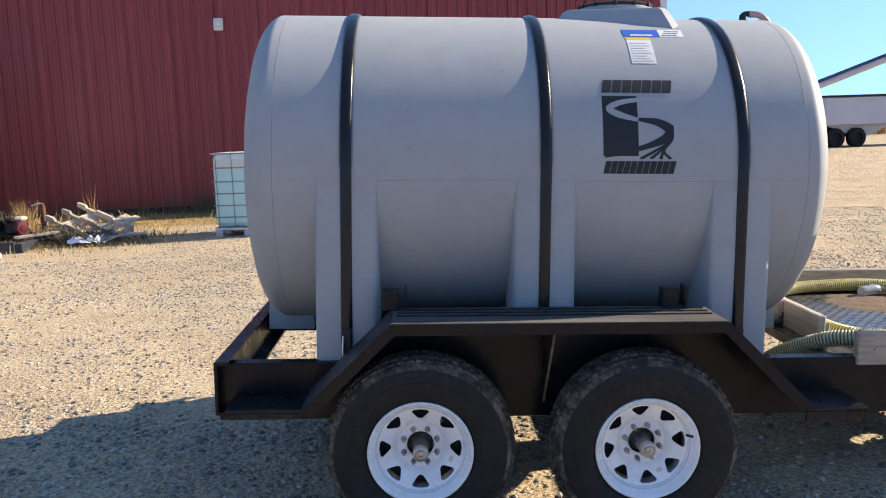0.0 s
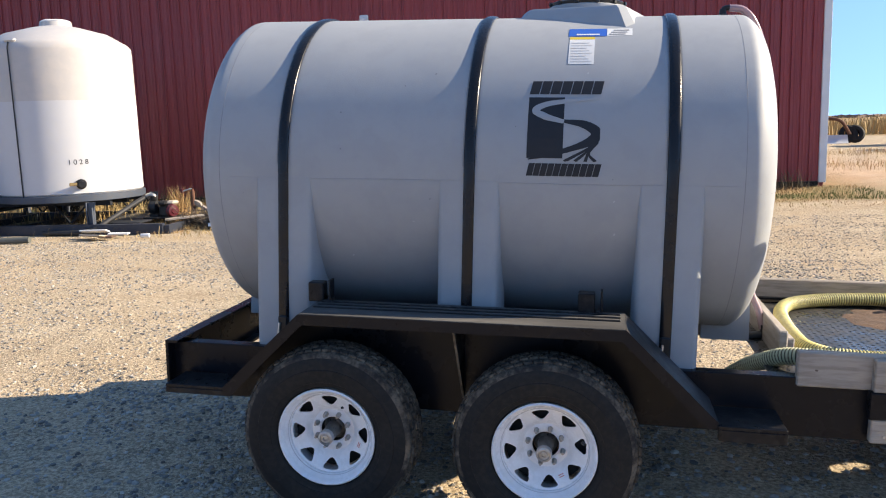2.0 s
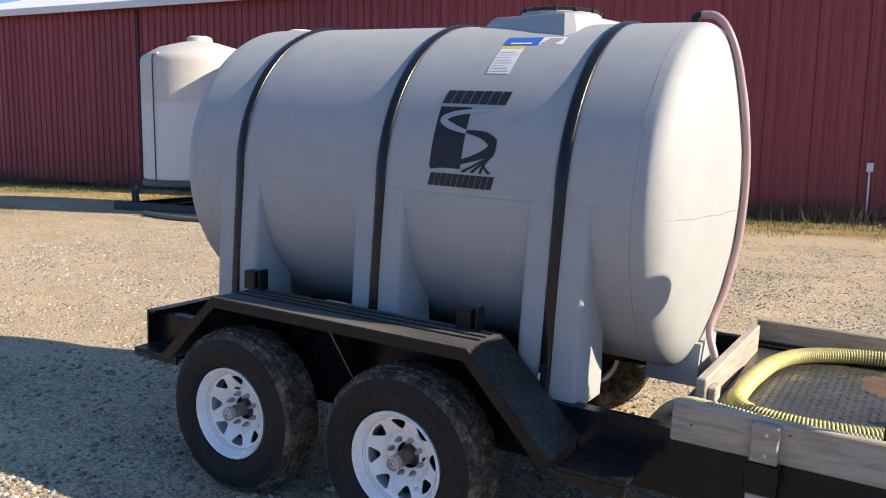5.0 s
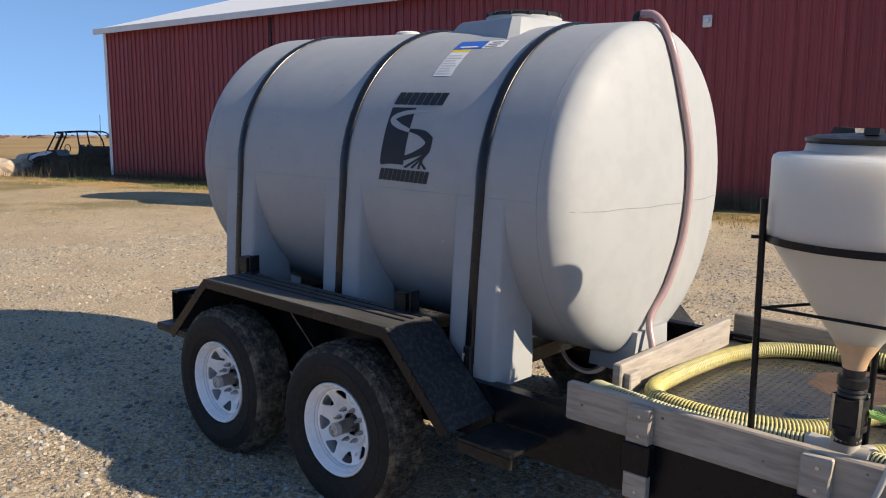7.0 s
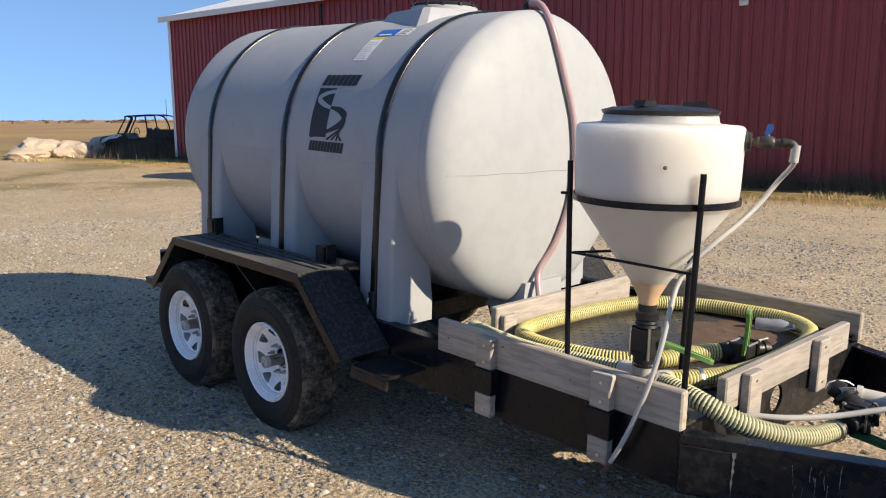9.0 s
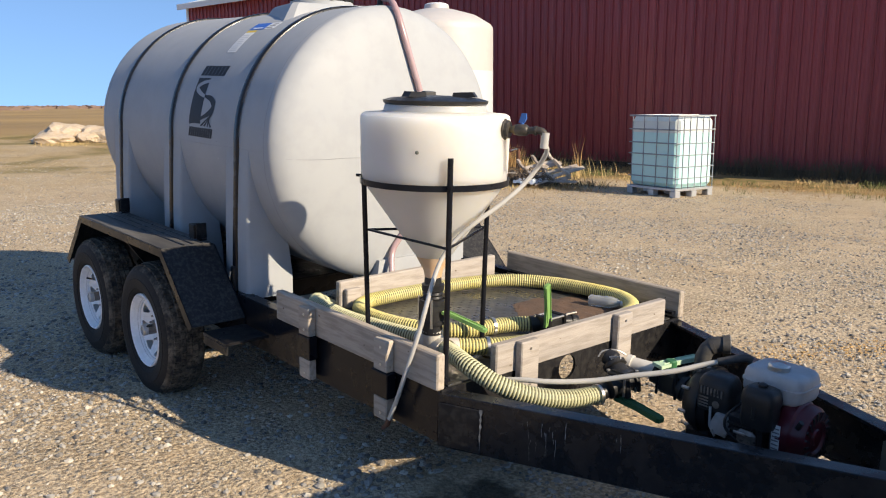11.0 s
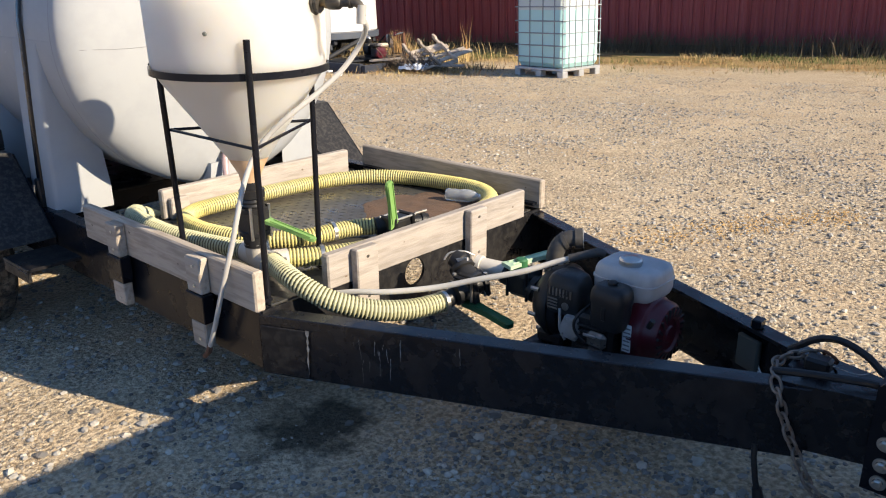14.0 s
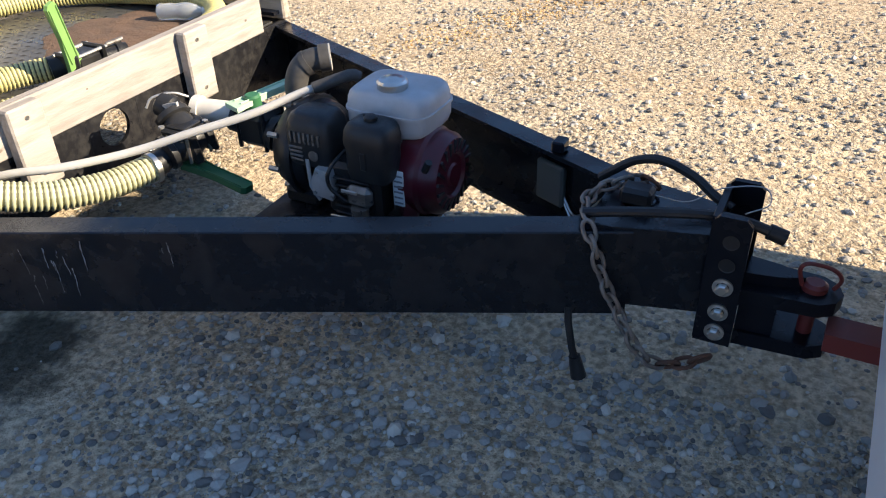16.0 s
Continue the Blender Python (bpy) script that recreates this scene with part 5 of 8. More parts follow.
def build_cone():
    m = Matrix.Translation((CX, CY, 0))
    t = thing("cone_tank", (CX, CY, 0.63), TRAILER, "cream white cone-bottom plastic mixing tank in a black stand", "tank")
    prof = [(0.072, 1.045), (0.275, 1.335), (0.288, 1.36), (0.291, 1.40), (0.295, 1.594), (0.2915, 1.609), (0.281, 1.6165), (0.215, 1.622), (0.205, 1.626), (0.200, 1.648), (0.19, 1.655), (0.0, 1.655)]
    part("body", Geo().lathe(prof, 72, m), WHITE_POLY, t)
    part("stained_tip", Geo().lathe([(0.032, 0.945), (0.040, 0.985), (0.072, 1.045)], 40, m), STAINED, t, "amber-stained cone tip")
    lid = Geo().lathe([(0.195, 1.648), (0.205, 1.656), (0.207, 1.666), (0.17, 1.676), (0.06, 1.684), (0.0, 1.685)], 48, m)
    part("lid", lid, BLACK_PLASTIC, t, "black domed screw lid")
    for k in (0.6, 2.7, 4.8):
        g = Geo().prism([(0.07, 1.678), (0.075, 1.697), (0.15, 1.700), (0.165, 1.680)], -0.02, 0.02, "y", m @ Matrix.Rotation(k, 4, "Z"))
        part("grip", g, BLACK_PLASTIC, t, "raised lid grip", flat=True)
    band = Geo().lathe([(0.293, 1.343), (0.298, 1.343), (0.298, 1.366), (0.293, 1.366)], 64, m, close=True)
    stand = part("stand_ring", band, BLACK_PAINT, t, "flat black support ring")
    feet = ((2.533, 0.358, 0.64, 1.477), (3.030, 0.362, 0.60, 1.468), (2.770, 0.800, 0.604, 1.40))
    for x, y, z0, z1 in feet:
        d = Vector((x - CX, y - CY, 0)).normalized()
        top = Vector((CX, CY, 0)) + d * 0.311
        part("stand_leg", Geo().tube([(x, y, z0), (top.x, top.y, z1)], 0.0108, 12), BLACK_PAINT, t)
        part("leg_bolt", Geo().tube([(top.x - d.x * 0.01, top.y - d.y * 0.01, 1.355), (top.x + d.x * 0.03, top.y + d.y * 0.03, 1.355)], 0.006, 8), BLACK_PAINT, t)
    for a, b in ((0, 1), (1, 2), (2, 0)):
        p, q = feet[a], feet[b]
        part("stand_brace", Geo().tube([(p[0], p[1], 1.13), (q[0], q[1], 1.13)], 0.0055, 8), BLACK_PAINT, t)
    # bottom outlet: threaded neck, flanged valve, green lever
    part("outlet_neck", Geo().lathe([(0.034, 0.96), (0.036, 0.93), (0.046, 0.925), (0.046, 0.90), (0.040, 0.895), (0.043, 0.885), (0.040, 0.878), (0.043, 0.870), (0.040, 0.862), (0.0, 0.862)], 28, m), BLACK_PLASTIC, t, "black threaded neck")
    valve = part("outlet_valve", Geo().box((CX - 0.046, CY - 0.046, 0.76), (CX + 0.046, CY + 0.046, 0.862), 0.012).lathe([(0.055, 0.845), (0.055, 0.862), (0.05, 0.864)], 20, m).lathe([(0.055, 0.76), (0.055, 0.775), (0.05, 0.778)], 20, m).lathe([(0.043, 0.76), (0.043, 0.715), (0.0, 0.715)], 20, m), BLACK_PLASTIC, t, "black flanged ball valve")
    for k in range(4):
        a = math.pi / 4 + k * math.pi / 2
        part("valve_bolt", Geo().tube([(CX + 0.056 * math.cos(a), CY + 0.056 * math.sin(a), 0.75), (CX + 0.056 * math.cos(a), CY + 0.056 * math.sin(a), 0.872)], 0.006, 8), ZINC, valve)
    lever("valve_handle", valve, (CX + 0.05, CY + 0.02, 0.815), (CX + 0.235, CY + 0.085, 0.765), GREEN, "bright green lever handle")
    tee = Geo().tube([(2.665, 0.548, 0.652), (2.86, 0.508, 0.660)], 0.045, 18).tube([(CX - 0.01, CY + 0.015, 0.655), (CX, CY, 0.735)], 0.044, 18).tube([(2.80, 0.53, 0.65), (2.835, 0.60, 0.648)], 0.040, 16)
    part("tee_pipe", tee, PVC, t, "dirty white pipe tee")
    # side fill fitting with blue-handled valve
    d = Vector((0.915, 0.40, 0)).normalized()
    c = Vector((CX, CY, 1.565))
    flange = part("side_flange", Geo().lathe([(0.0, 0.286), (0.040, 0.286), (0.040, 0.298), (0.034, 0.300), (0.034, 0.312), (0.020, 0.314), (0.0, 0.314)], 8, aim(c, c + d)), GRIME, t, "dirty hex bulkhead fitting")
    part("nipple", Geo().lathe([(0.013, 0.312), (0.013, 0.330), (0.019, 0.331), (0.019, 0.338), (0.013, 0.339)], 12, aim(c, c + d)), BRASS_DULL, flange, "dull brass nipple")
    vb = part("fill_valve", Geo().lathe([(0.0, 0.336), (0.018, 0.337), (0.022, 0.345), (0.023, 0.362), (0.022, 0.378), (0.017, 0.386), (0.014, 0.388), (0.014, 0.412), (0.018, 0.413), (0.018, 0.422), (0.0, 0.423)], 14, aim(c, c + d)), GRIME, t, "grimy black ball valve")
    at = Matrix.Translation(c + d * 0.362) @ Matrix.Rotation(math.atan2(d.y, d.x), 4, "Z")
    part("blue_handle", Geo().lathe([(0.008, 0.018), (0.008, 0.030), (0.0, 0.031)], 10, at).prism([(-0.013, 0.028), (0.010, 0.028), (0.017, 0.044), (0.015, 0.062), (-0.002, 0.062), (-0.006, 0.046)], -0.006, 0.006, "y", at), BLUE, vb, "blue handle")
    e = c + d * 0.415
    dn = Vector((0, 0, -1))
    part("drop_elbow", Geo().tube(smooth_path([e, e + d * 0.020, e + d * 0.034 + dn * 0.010, e + d * 0.040 + dn * 0.034, e + d * 0.036 + dn * 0.052], 5), 0.0135, 12), GRIME, t, "dirty elbow")
    path = smooth_path([e + d * 0.036 + dn * 0.045, (3.176, 0.722, 1.488), (3.122, 0.738, 1.425), (3.086, 0.688, 1.348), (3.056, 0.604, 1.280), (3.020, 0.515, 1.216), (2.978, 0.452, 1.150), (2.958, 0.400, 1.080), (2.964, 0.351, 1.000), (2.967, 0.316, 0.910), (2.961, 0.291, 0.820), (2.946, 0.267, 0.726), (2.919, 0.252, 0.628), (2.879, 0.247, 0.523), (2.827, 0.246, 0.418)], 8)
    part("drain_tube", Geo().tube(path, 0.0092, 12), CLEAR, t, "cloudy clear tube hanging over the side plank")
    part("tube_sleeve", Geo().tube([e + d * 0.040 + dn * 0.006, e + d * 0.036 + dn * 0.064], 0.0155, 12), CLEAR, t, "short clear sleeve on the elbow")
    part("tube_end", Geo().tube(smooth_path([(2.828, 0.246, 0.420), (2.815, 0.244, 0.392), (2.795, 0.240, 0.372)], 4), [0.011] * 5 + [0.009] * 4, 8), RUST, t, "brown-stained tube end")
    part("side_plug", Geo().lathe([(0.007, 0.292), (0.007, 0.296), (0.004, 0.299), (0.0, 0.299)], 10, aim((CX, CY, 1.485), (CX + 0.6, CY - 0.8, 1.485))), BOX_GREY, t, "small brown plug")


build_cone()

# ---- pump, engine and plumbing on the tongue ----


def build_pump():
    p = thing("engine_pump", (3.95, 1.10, 0.42), TRAILER, "small petrol engine transfer pump bolted on the tongue", "pump")
    part("mount_plate", Geo().prism([(3.66, 0.86), (3.86, 0.90), (4.07, 0.97), (4.07, 1.30), (3.86, 1.42), (3.66, 1.42)], 0.415, 0.425, "z"), BLACK_WORN, p, "black mounting plate", flat=True)
    rx = Matrix.Rotation(radians(90), 4, "Y")
    # volute pump with a ribbed rim and a dark inlet neck
    pump = part("pump_housing", Geo().lathe([(0.0, -0.085), (0.045, -0.085), (0.05, -0.070), (0.085, -0.062), (0.112, -0.04), (0.124, -0.01), (0.126, 0.03), (0.118, 0.055), (0.09, 0.07), (0.0, 0.07)], 40, Matrix.Translation((3.700, 1.12, 0.560)) @ rx).box((3.66, 1.03, 0.425), (3.77, 1.21, 0.47), 0.01), BLACK_PLASTIC, p, "black volute pump housing")
    part("housing_rim", Geo().lathe([(0.122, -0.012), (0.134, -0.010), (0.136, 0.0), (0.134, 0.010), (0.122, 0.012)], 40, Matrix.Translation((3.715, 1.12, 0.560)) @ rx), BLACK_PLASTIC, pump, "raised clamp rim")
    for k in range(8):
        a = 2 * math.pi * (k + 0.3) / 8
        y, z = 1.12 + 0.118 * math.cos(a), 0.560 + 0.118 * math.sin(a)
        part("housing_bolt", Geo().tube([(3.675, y, z), (3.645, y, z)], 0.0075, 6), LUG, pump)
    elbow = Geo().tube(smooth_path([(3.625, 1.185, 0.60), (3.620, 1.190, 0.665), (3.622, 1.194, 0.700), (3.634, 1.206, 0.732), (3.655, 1.222, 0.748), (3.682, 1.240, 0.752)], 6), 0.031, 20)
    elbow.tube([(3.674, 1.235, 0.751), (3.696, 1.250, 0.753)], 0.0365, 20).tube([(3.623, 1.188, 0.625), (3.622, 1.189, 0.645)], 0.037, 20).tube([(3.640, 1.211, 0.738), (3.650, 1.218, 0.745)], 0.034, 20)
    part("discharge_elbow", elbow, DUSTY_RUBBER, p, "dusty black discharge elbow")
    part("elbow_mouth", Geo().lathe([(0.025, 0.0), (0.035, 0.0), (0.036, 0.003), (0.025, 0.003)], 20, aim((3.696, 1.250, 0.7535), (3.718, 1.265, 0.755)), close=True), PVC, p, "pale worn rim")
    # engine block
    part("crankcase", Geo().box((3.79, 1.05, 0.425), (4.01, 1.22, 0.60), 0.02), HUB, p, "grimy cast engine block")
    part("mount_rail", Geo().box((3.62, 0.70, 0.402), (3.70, 1.52, 0.414), 0.002).box((3.98, 0.86, 0.402), (4.06, 1.36, 0.414), 0.002), BLACK_WORN, p, flat=True)
    part("cylinder", Geo().box((3.83, 0.985, 0.455), (3.985, 1.06, 0.600), 0.012), BLACK_PLASTIC, p, "dark finned cylinder")
    for k in range(6):
        part("cooling_fin", Geo().box((3.86, 0.972, 0.468 + 0.019 * k), (3.965, 1.05, 0.474 + 0.019 * k), 0.002), BLACK_PLASTIC, p, flat=True)
    part("valve_cover", Geo().prism([(3.807, 0.512), (3.864, 0.506), (3.871, 0.530), (3.860, 0.584), (3.822, 0.588), (3.804, 0.548)], 0.962, 0.984, "y"), ALU_PALE, p, "pale cast valve cover", flat=True)
    for x, z in ((3.815, 0.520), (3.862, 0.517), (3.825, 0.577), (3.853, 0.575)):
        part("cover_bolt", Geo().tube([(x, 0.963, z), (x, 0.957, z)], 0.0048, 6), LUG, p)
    part("push_rod_tube", Geo().tube([(3.792, 0.975, 0.600), (3.798, 0.970, 0.53), (3.82, 0.972, 0.495)], 0.005, 8), ALU_PALE, p)
    # fan shroud and recoil starter
    part("fan_shroud", Geo().lathe([(0.108, -0.045), (0.114, -0.03), (0.114, 0.010), (0.106, 0.02)], 36, Matrix.Translation((4.050, 1.13, 0.550)) @ rx).box((4.005, 1.02, 0.44), (4.055, 1.24, 0.56), 0.025), RED_PAINT, p, "dark red fan shroud")
    recoil = part("recoil_cover", Geo().lathe([(0.107, 0.0), (0.104, 0.03), (0.092, 0.046), (0.058, 0.052), (0.052, 0.044), (0.030, 0.044), (0.026, 0.050), (0.0, 0.050)], 36, Matrix.Translation((4.066, 1.13, 0.550)) @ rx), RED_PAINT, p, "dark red recoil starter cover")
    for k in range(20):
        mm = Matrix.Translation((4.1145, 1.13, 0.550)) @ Matrix.Rotation(2 * math.pi * k / 20, 4, "X")
        part("vent_slot", Geo().prism([(-0.004, 0.060), (0.004, 0.062), (0.017, 0.088), (0.010, 0.091)], -0.006, 0.004, "x", mm), BLACK_PLASTIC, recoil, flat=True)
    part("starter_grip", Geo().tube([(4.085, 1.035, 0.60), (4.100, 1.030, 0.628)], 0.009, 10), BLACK_PLASTIC, recoil)
    plate = part("spec_label", Geo().box((4.006, 1.0165, 0.500), (4.036, 1.0185, 0.595), 0.0003), STICKER_WHITE, p, "white specification label", flat=True)
    for k in range(6):
        part("label_bar", Geo().box((4.009, 1.0155, 0.506 + 0.0145 * k), (4.033, 1.0162, 0.511 + 0.0145 * k), 0.0002), STICKER_GREY, plate, flat=True)
    # fuel tank: two pressed halves with a flange, slanted underside
    rows = []
    for z, k in ((0.645, 0.84), (0.655, 0.95), (0.672, 1.0), (0.700, 1.0), (0.7015, 1.035), (0.708, 1.035), (0.7095, 1.0), (0.728, 0.985), (0.743, 0.94), (0.751, 0.86), (0.754, 0.74)):
        ring = []
        for i in range(49):
            a = 2 * math.pi * i / 48
            c, s = math.cos(a), math.sin(a)
            ring.append((3.955 + 0.113 * k * math.copysign(abs(c) ** 0.42, c), 1.160 + 0.094 * k * math.copysign(abs(s) ** 0.42, s), z))
        rows.append(ring)
    tank = Geo().slab(rows).add(rows[-1][:-1], [tuple(range(48))]).add(rows[0][:-1], [tuple(range(48))])
    ft = part("fuel_tank", tank, FUEL_WHITE, p, "grimy white fuel tank", angle=50)
    cap = Geo().lathe([(0.035, 0.750), (0.038, 0.757), (0.038, 0.770), (0.033, 0.776), (0.018, 0.777), (0.012, 0.781), (0.0, 0.781)], 28, Matrix.Translation((3.957, 1.128, 0)))
    part("fuel_cap", cap, ZINC, ft, "ribbed metal fuel cap")
    # air cleaner with rounded hood and wing nut
    rows = []
    for z, k in ((0.575, 0.92), (0.590, 1.0), (0.660, 1.0), (0.6605, 1.05), (0.678, 1.06), (0.700, 1.0), (0.713, 0.88), (0.719, 0.66)):
        rows.append([(3.962 + 0.058 * k * math.copysign(abs(math.cos(a)) ** 0.45, math.cos(a)), 1.012 + 0.048 * k * math.copysign(abs(math.sin(a)) ** 0.45, math.sin(a)), z) for a in np.linspace(0, 2 * math.pi, 41)])
    ac = part("air_cleaner", Geo().slab(rows).add(rows[-1][:-1], [tuple(range(40))]).add(rows[0][:-1], [tuple(range(40))]), BLACK_PLASTIC, p, "black air cleaner box", angle=50)
    part("wing_nut", Geo().lathe([(0.016, 0.717), (0.016, 0.727), (0.010, 0.732), (0.0, 0.733)], 12, Matrix.Translation((3.962, 1.012, 0))).box((3.942, 1.009, 0.724), (3.982, 1.015, 0.731), 0.002), BLACK_PLASTIC, ac, "round black wing nut")
    part("cleaner_clip", Geo().box((3.954, 0.9605, 0.610), (3.970, 0.9645, 0.655), 0.002), BLACK_PLASTIC, ac, flat=True)
    # muffler under a domed slotted guard
    rows = []
    for z, k in ((0.578, 0.95), (0.590, 1.0), (0.660, 1.0), (0.684, 0.95), (0.702, 0.82), (0.710, 0.60)):
        rows.append([(3.790 + 0.068 * k * math.copysign(abs(math.cos(a)) ** 0.5, math.cos(a)), 1.035 + 0.058 * k * math.copysign(abs(math.sin(a)) ** 0.5, math.sin(a)), z) for a in np.linspace(0, 2 * math.pi, 41)])
    mf = part("muffler_guard", Geo().slab(rows).add(rows[-1][:-1], [tuple(range(40))]).add(rows[0][:-1], [tuple(range(40))]), BLACK_PLASTIC, p, "black domed muffler guard", angle=60)
    for k in range(7):
        part("guard_slot", Geo().box((3.746 + 0.0135 * k, 0.9745, 0.640), (3.752 + 0.0135 * k, 0.9785, 0.668), 0.0005), HUB, mf, flat=True)
    for k in range(4):
        part("guard_slot", Geo().box((3.742, 0.9745, 0.592 + 0.011 * k), (3.780, 0.9785, 0.597 + 0.011 * k), 0.0005), HUB, mf, flat=True)
    part("tail_port", Geo().lathe([(0.0, 0.0), (0.012, 0.0), (0.014, 0.004), (0.010, 0.005), (0.0, 0.002)], 16, Matrix.Translation((3.812, 0.978, 0.612)) @ Matrix.Rotation(radians(90), 4, "X")), HUB, mf, "round exhaust port")
    part("carburettor", Geo().box((3.905, 0.955, 0.505), (3.975, 0.985, 0.560), 0.012).lathe([(0.020, 0.472), (0.023, 0.505), (0.0, 0.507)], 18, Matrix.Translation((3.94, 0.965, 0))), HUB, p, "dark carburettor with round bowl")
    part("fuel_line", Geo().tube(smooth_path([(3.905, 0.955, 0.52), (3.87, 0.945, 0.56), (3.878, 0.955, 0.61), (3.90, 1.06, 0.65)], 6), 0.005, 8), BLACK_PLASTIC, p)
    part("choke_lever", Geo().box((3.90, 0.948, 0.545), (3.945, 0.953, 0.555), 0.002), LUG, p, flat=True)
    part("governor_rod", Geo().tube([(3.86, 0.955, 0.47), (3.92, 0.948, 0.478), (3.96, 0.96, 0.455)], 0.003, 6), LUG, p)
    part("throttle_arm", Geo().box((4.000, 1.16, 0.610), (4.075, 1.175, 0.622), 0.003).box((4.065, 1.15, 0.600), (4.085, 1.19, 0.640), 0.004), HUB, p)
    # suction and bypass plumbing
    man = thing("valve_manifold", (3.42, 1.02, 0.50), TRAILER, "black plastic three-way valve manifold feeding the pump", "valve")
    barrel = [(0.0, -0.066), (0.036, -0.066), (0.048, -0.062), (0.048, -0.047), (0.038, -0.043), (0.044, -0.022), (0.046, 0.0), (0.044, 0.022), (0.038, 0.043), (0.048, 0.047), (0.048, 0.062), (0.036, 0.066), (0.0, 0.066)]
    along = aim((3.388, 0.985, 0.565), (3.42, 1.09, 0.585))
    body = Geo().lathe(barrel, 20, along).lathe(barrel[4:], 20, aim((3.375, 1.0, 0.585), (3.30, 1.02, 0.65)))
    body.box((-0.052, -0.052, -0.014), (0.052, 0.052, 0.014), 0.006, along).box((-0.046, -0.046, 0.05), (0.046, 0.046, 0.068), 0.006, along)
    body.box((3.348, 0.940, 0.600), (3.440, 1.030, 0.616), 0.006).box((3.362, 0.952, 0.616), (3.426, 1.018, 0.622), 0.003)
    part("valve_body", body, BLACK_PLASTIC, man)
    for x in (3.354, 3.434):
        for y in (0.946, 1.024):
            part("body_bolt", Geo().tube([(x, y, 0.53), (x, y, 0.612)], 0.005, 6), STEEL, man)
            part("bolt_head", Geo().lathe([(0.008, 0.616), (0.008, 0.622), (0.0, 0.623)], 6, Matrix.Translation((x, y, 0))), LUG, man)
    part("hose_inlet", Geo().tube([(3.352, 0.88, 0.528), (3.366, 0.945, 0.545)], 0.033, 16), BLACK_PLASTIC, man)
    cap = Geo().lathe([(0.0, 0.018), (0.012, 0.018), (0.014, 0.028), (0.030, 0.028), (0.036, 0.022), (0.037, -0.012), (0.030, -0.018), (0.028, -0.06), (0.0, -0.06)], 20, aim((3.300, 1.035, 0.632), (3.19, 1.03, 0.675)))
    part("cam_cap", cap, BLACK_PLASTIC, man, "black cam-lock cap with clip")
    part("cam_clip", Geo().tube(smooth_path([(3.265, 0.99, 0.640), (3.275, 1.01, 0.664), (3.31, 1.05, 0.668), (3.335, 1.08, 0.650)], 5), 0.0035, 8), LUG, man)
    part("cam_arm", Geo().prism([(-0.012, 0.0), (0.012, 0.0), (0.009, 0.052), (-0.004, 0.056)], -0.004, 0.004, "y", Matrix.Translation((3.315, 1.008, 0.640)) @ Matrix.Rotation(radians(65), 4, "Y")), ALU_PALE, man, "bright cam lever", flat=True)
    part("white_pipe", Geo().tube([(3.345, 1.085, 0.612), (3.47, 1.118, 0.606)], 0.033, 18).tube([(3.345, 1.085, 0.612), (3.365, 1.090, 0.611)], 0.040, 18), PVC, man, "dirty white pipe")
    part("inlet_valve", Geo().box((3.485, 1.075, 0.535), (3.585, 1.175, 0.635), 0.018).tube([(3.455, 1.115, 0.603), (3.492, 1.124, 0.592)], 0.044, 18).tube([(3.575, 1.12, 0.575), (3.635, 1.12, 0.563)], 0.045, 18).tube([(3.590, 1.12, 0.573), (3.603, 1.12, 0.570)], 0.052, 18), BLACK_PLASTIC, man, "black inlet ball valve")
    for x, y in ((3.492, 1.082), (3.578, 1.082), (3.492, 1.168), (3.578, 1.168)):
        part("body_bolt", Geo().tube([(x, y, 0.53), (x, y, 0.641)], 0.006, 6), BLACK_PLASTIC, man)
    lever("upper_handle", man, (3.505, 1.055, 0.655), (3.572, 1.245, 0.668), GREEN_LIT, "green lever handle, paled as if sunlit", 0.04, 0.014)
    part("handle_hub", Geo().lathe([(0.024, 0.635), (0.024, 0.668), (0.018, 0.674), (0.0, 0.674)], 16, Matrix.Translation((3.528, 1.115, 0))), GREEN_DARK, man, "dark green handle hub")
    lever("lower_handle", man, (3.385, 0.985, 0.505), (3.607, 0.957, 0.485), GREEN_DARK, "dark green lever handle", 0.042, 0.018)
    ret = thing("return_tube", (3.3, 0.8, 0.58), TRAILER, "cloudy grey return tube lying over the ribbed hose", "tube")
    pts = smooth_path([(3.760, 1.175, 0.722), (3.70, 1.125, 0.706), (3.60, 1.02, 0.668), (3.48, 0.925, 0.636), (3.36, 0.83, 0.602), (3.25, 0.71, 0.594), (3.16, 0.64, 0.592), (3.08, 0.59, 0.577)], 8)
    part("tube", Geo().tube(pts, 0.0108, 12), CLEAR, ret)
    part("tube_grip", Geo().tube(smooth_path([(3.715, 1.137, 0.711), (3.765, 1.178, 0.728), (3.795, 1.200, 0.736), (3.808, 1.212, 0.728)], 4), 0.0155, 12), DUSTY_RUBBER, ret, "black rubber sleeve")
    # valve with the tall green lever on the deck
    dv = thing("deck_valve", (2.83, 1.18, 0.61), TRAILER, "black deck valve with a tall bright green lever", "valve")
    body = Geo().box((2.815, 1.105, 0.612), (2.895, 1.205, 0.69), 0.014).tube([(2.795, 1.085, 0.645), (2.83, 1.14, 0.65)], 0.042, 18)
    body.box((2.805, 1.095, 0.606), (2.905, 1.110, 0.698), 0.006).box((2.805, 1.200, 0.606), (2.905, 1.215, 0.698), 0.006)
    part("valve_body", body, BLACK_PLASTIC, dv)
    for x in (2.815, 2.895):
        part("body_bolt", Geo().tube([(x, 1.09, 0.690), (x, 1.222, 0.690)], 0.005, 6), LUG, dv)
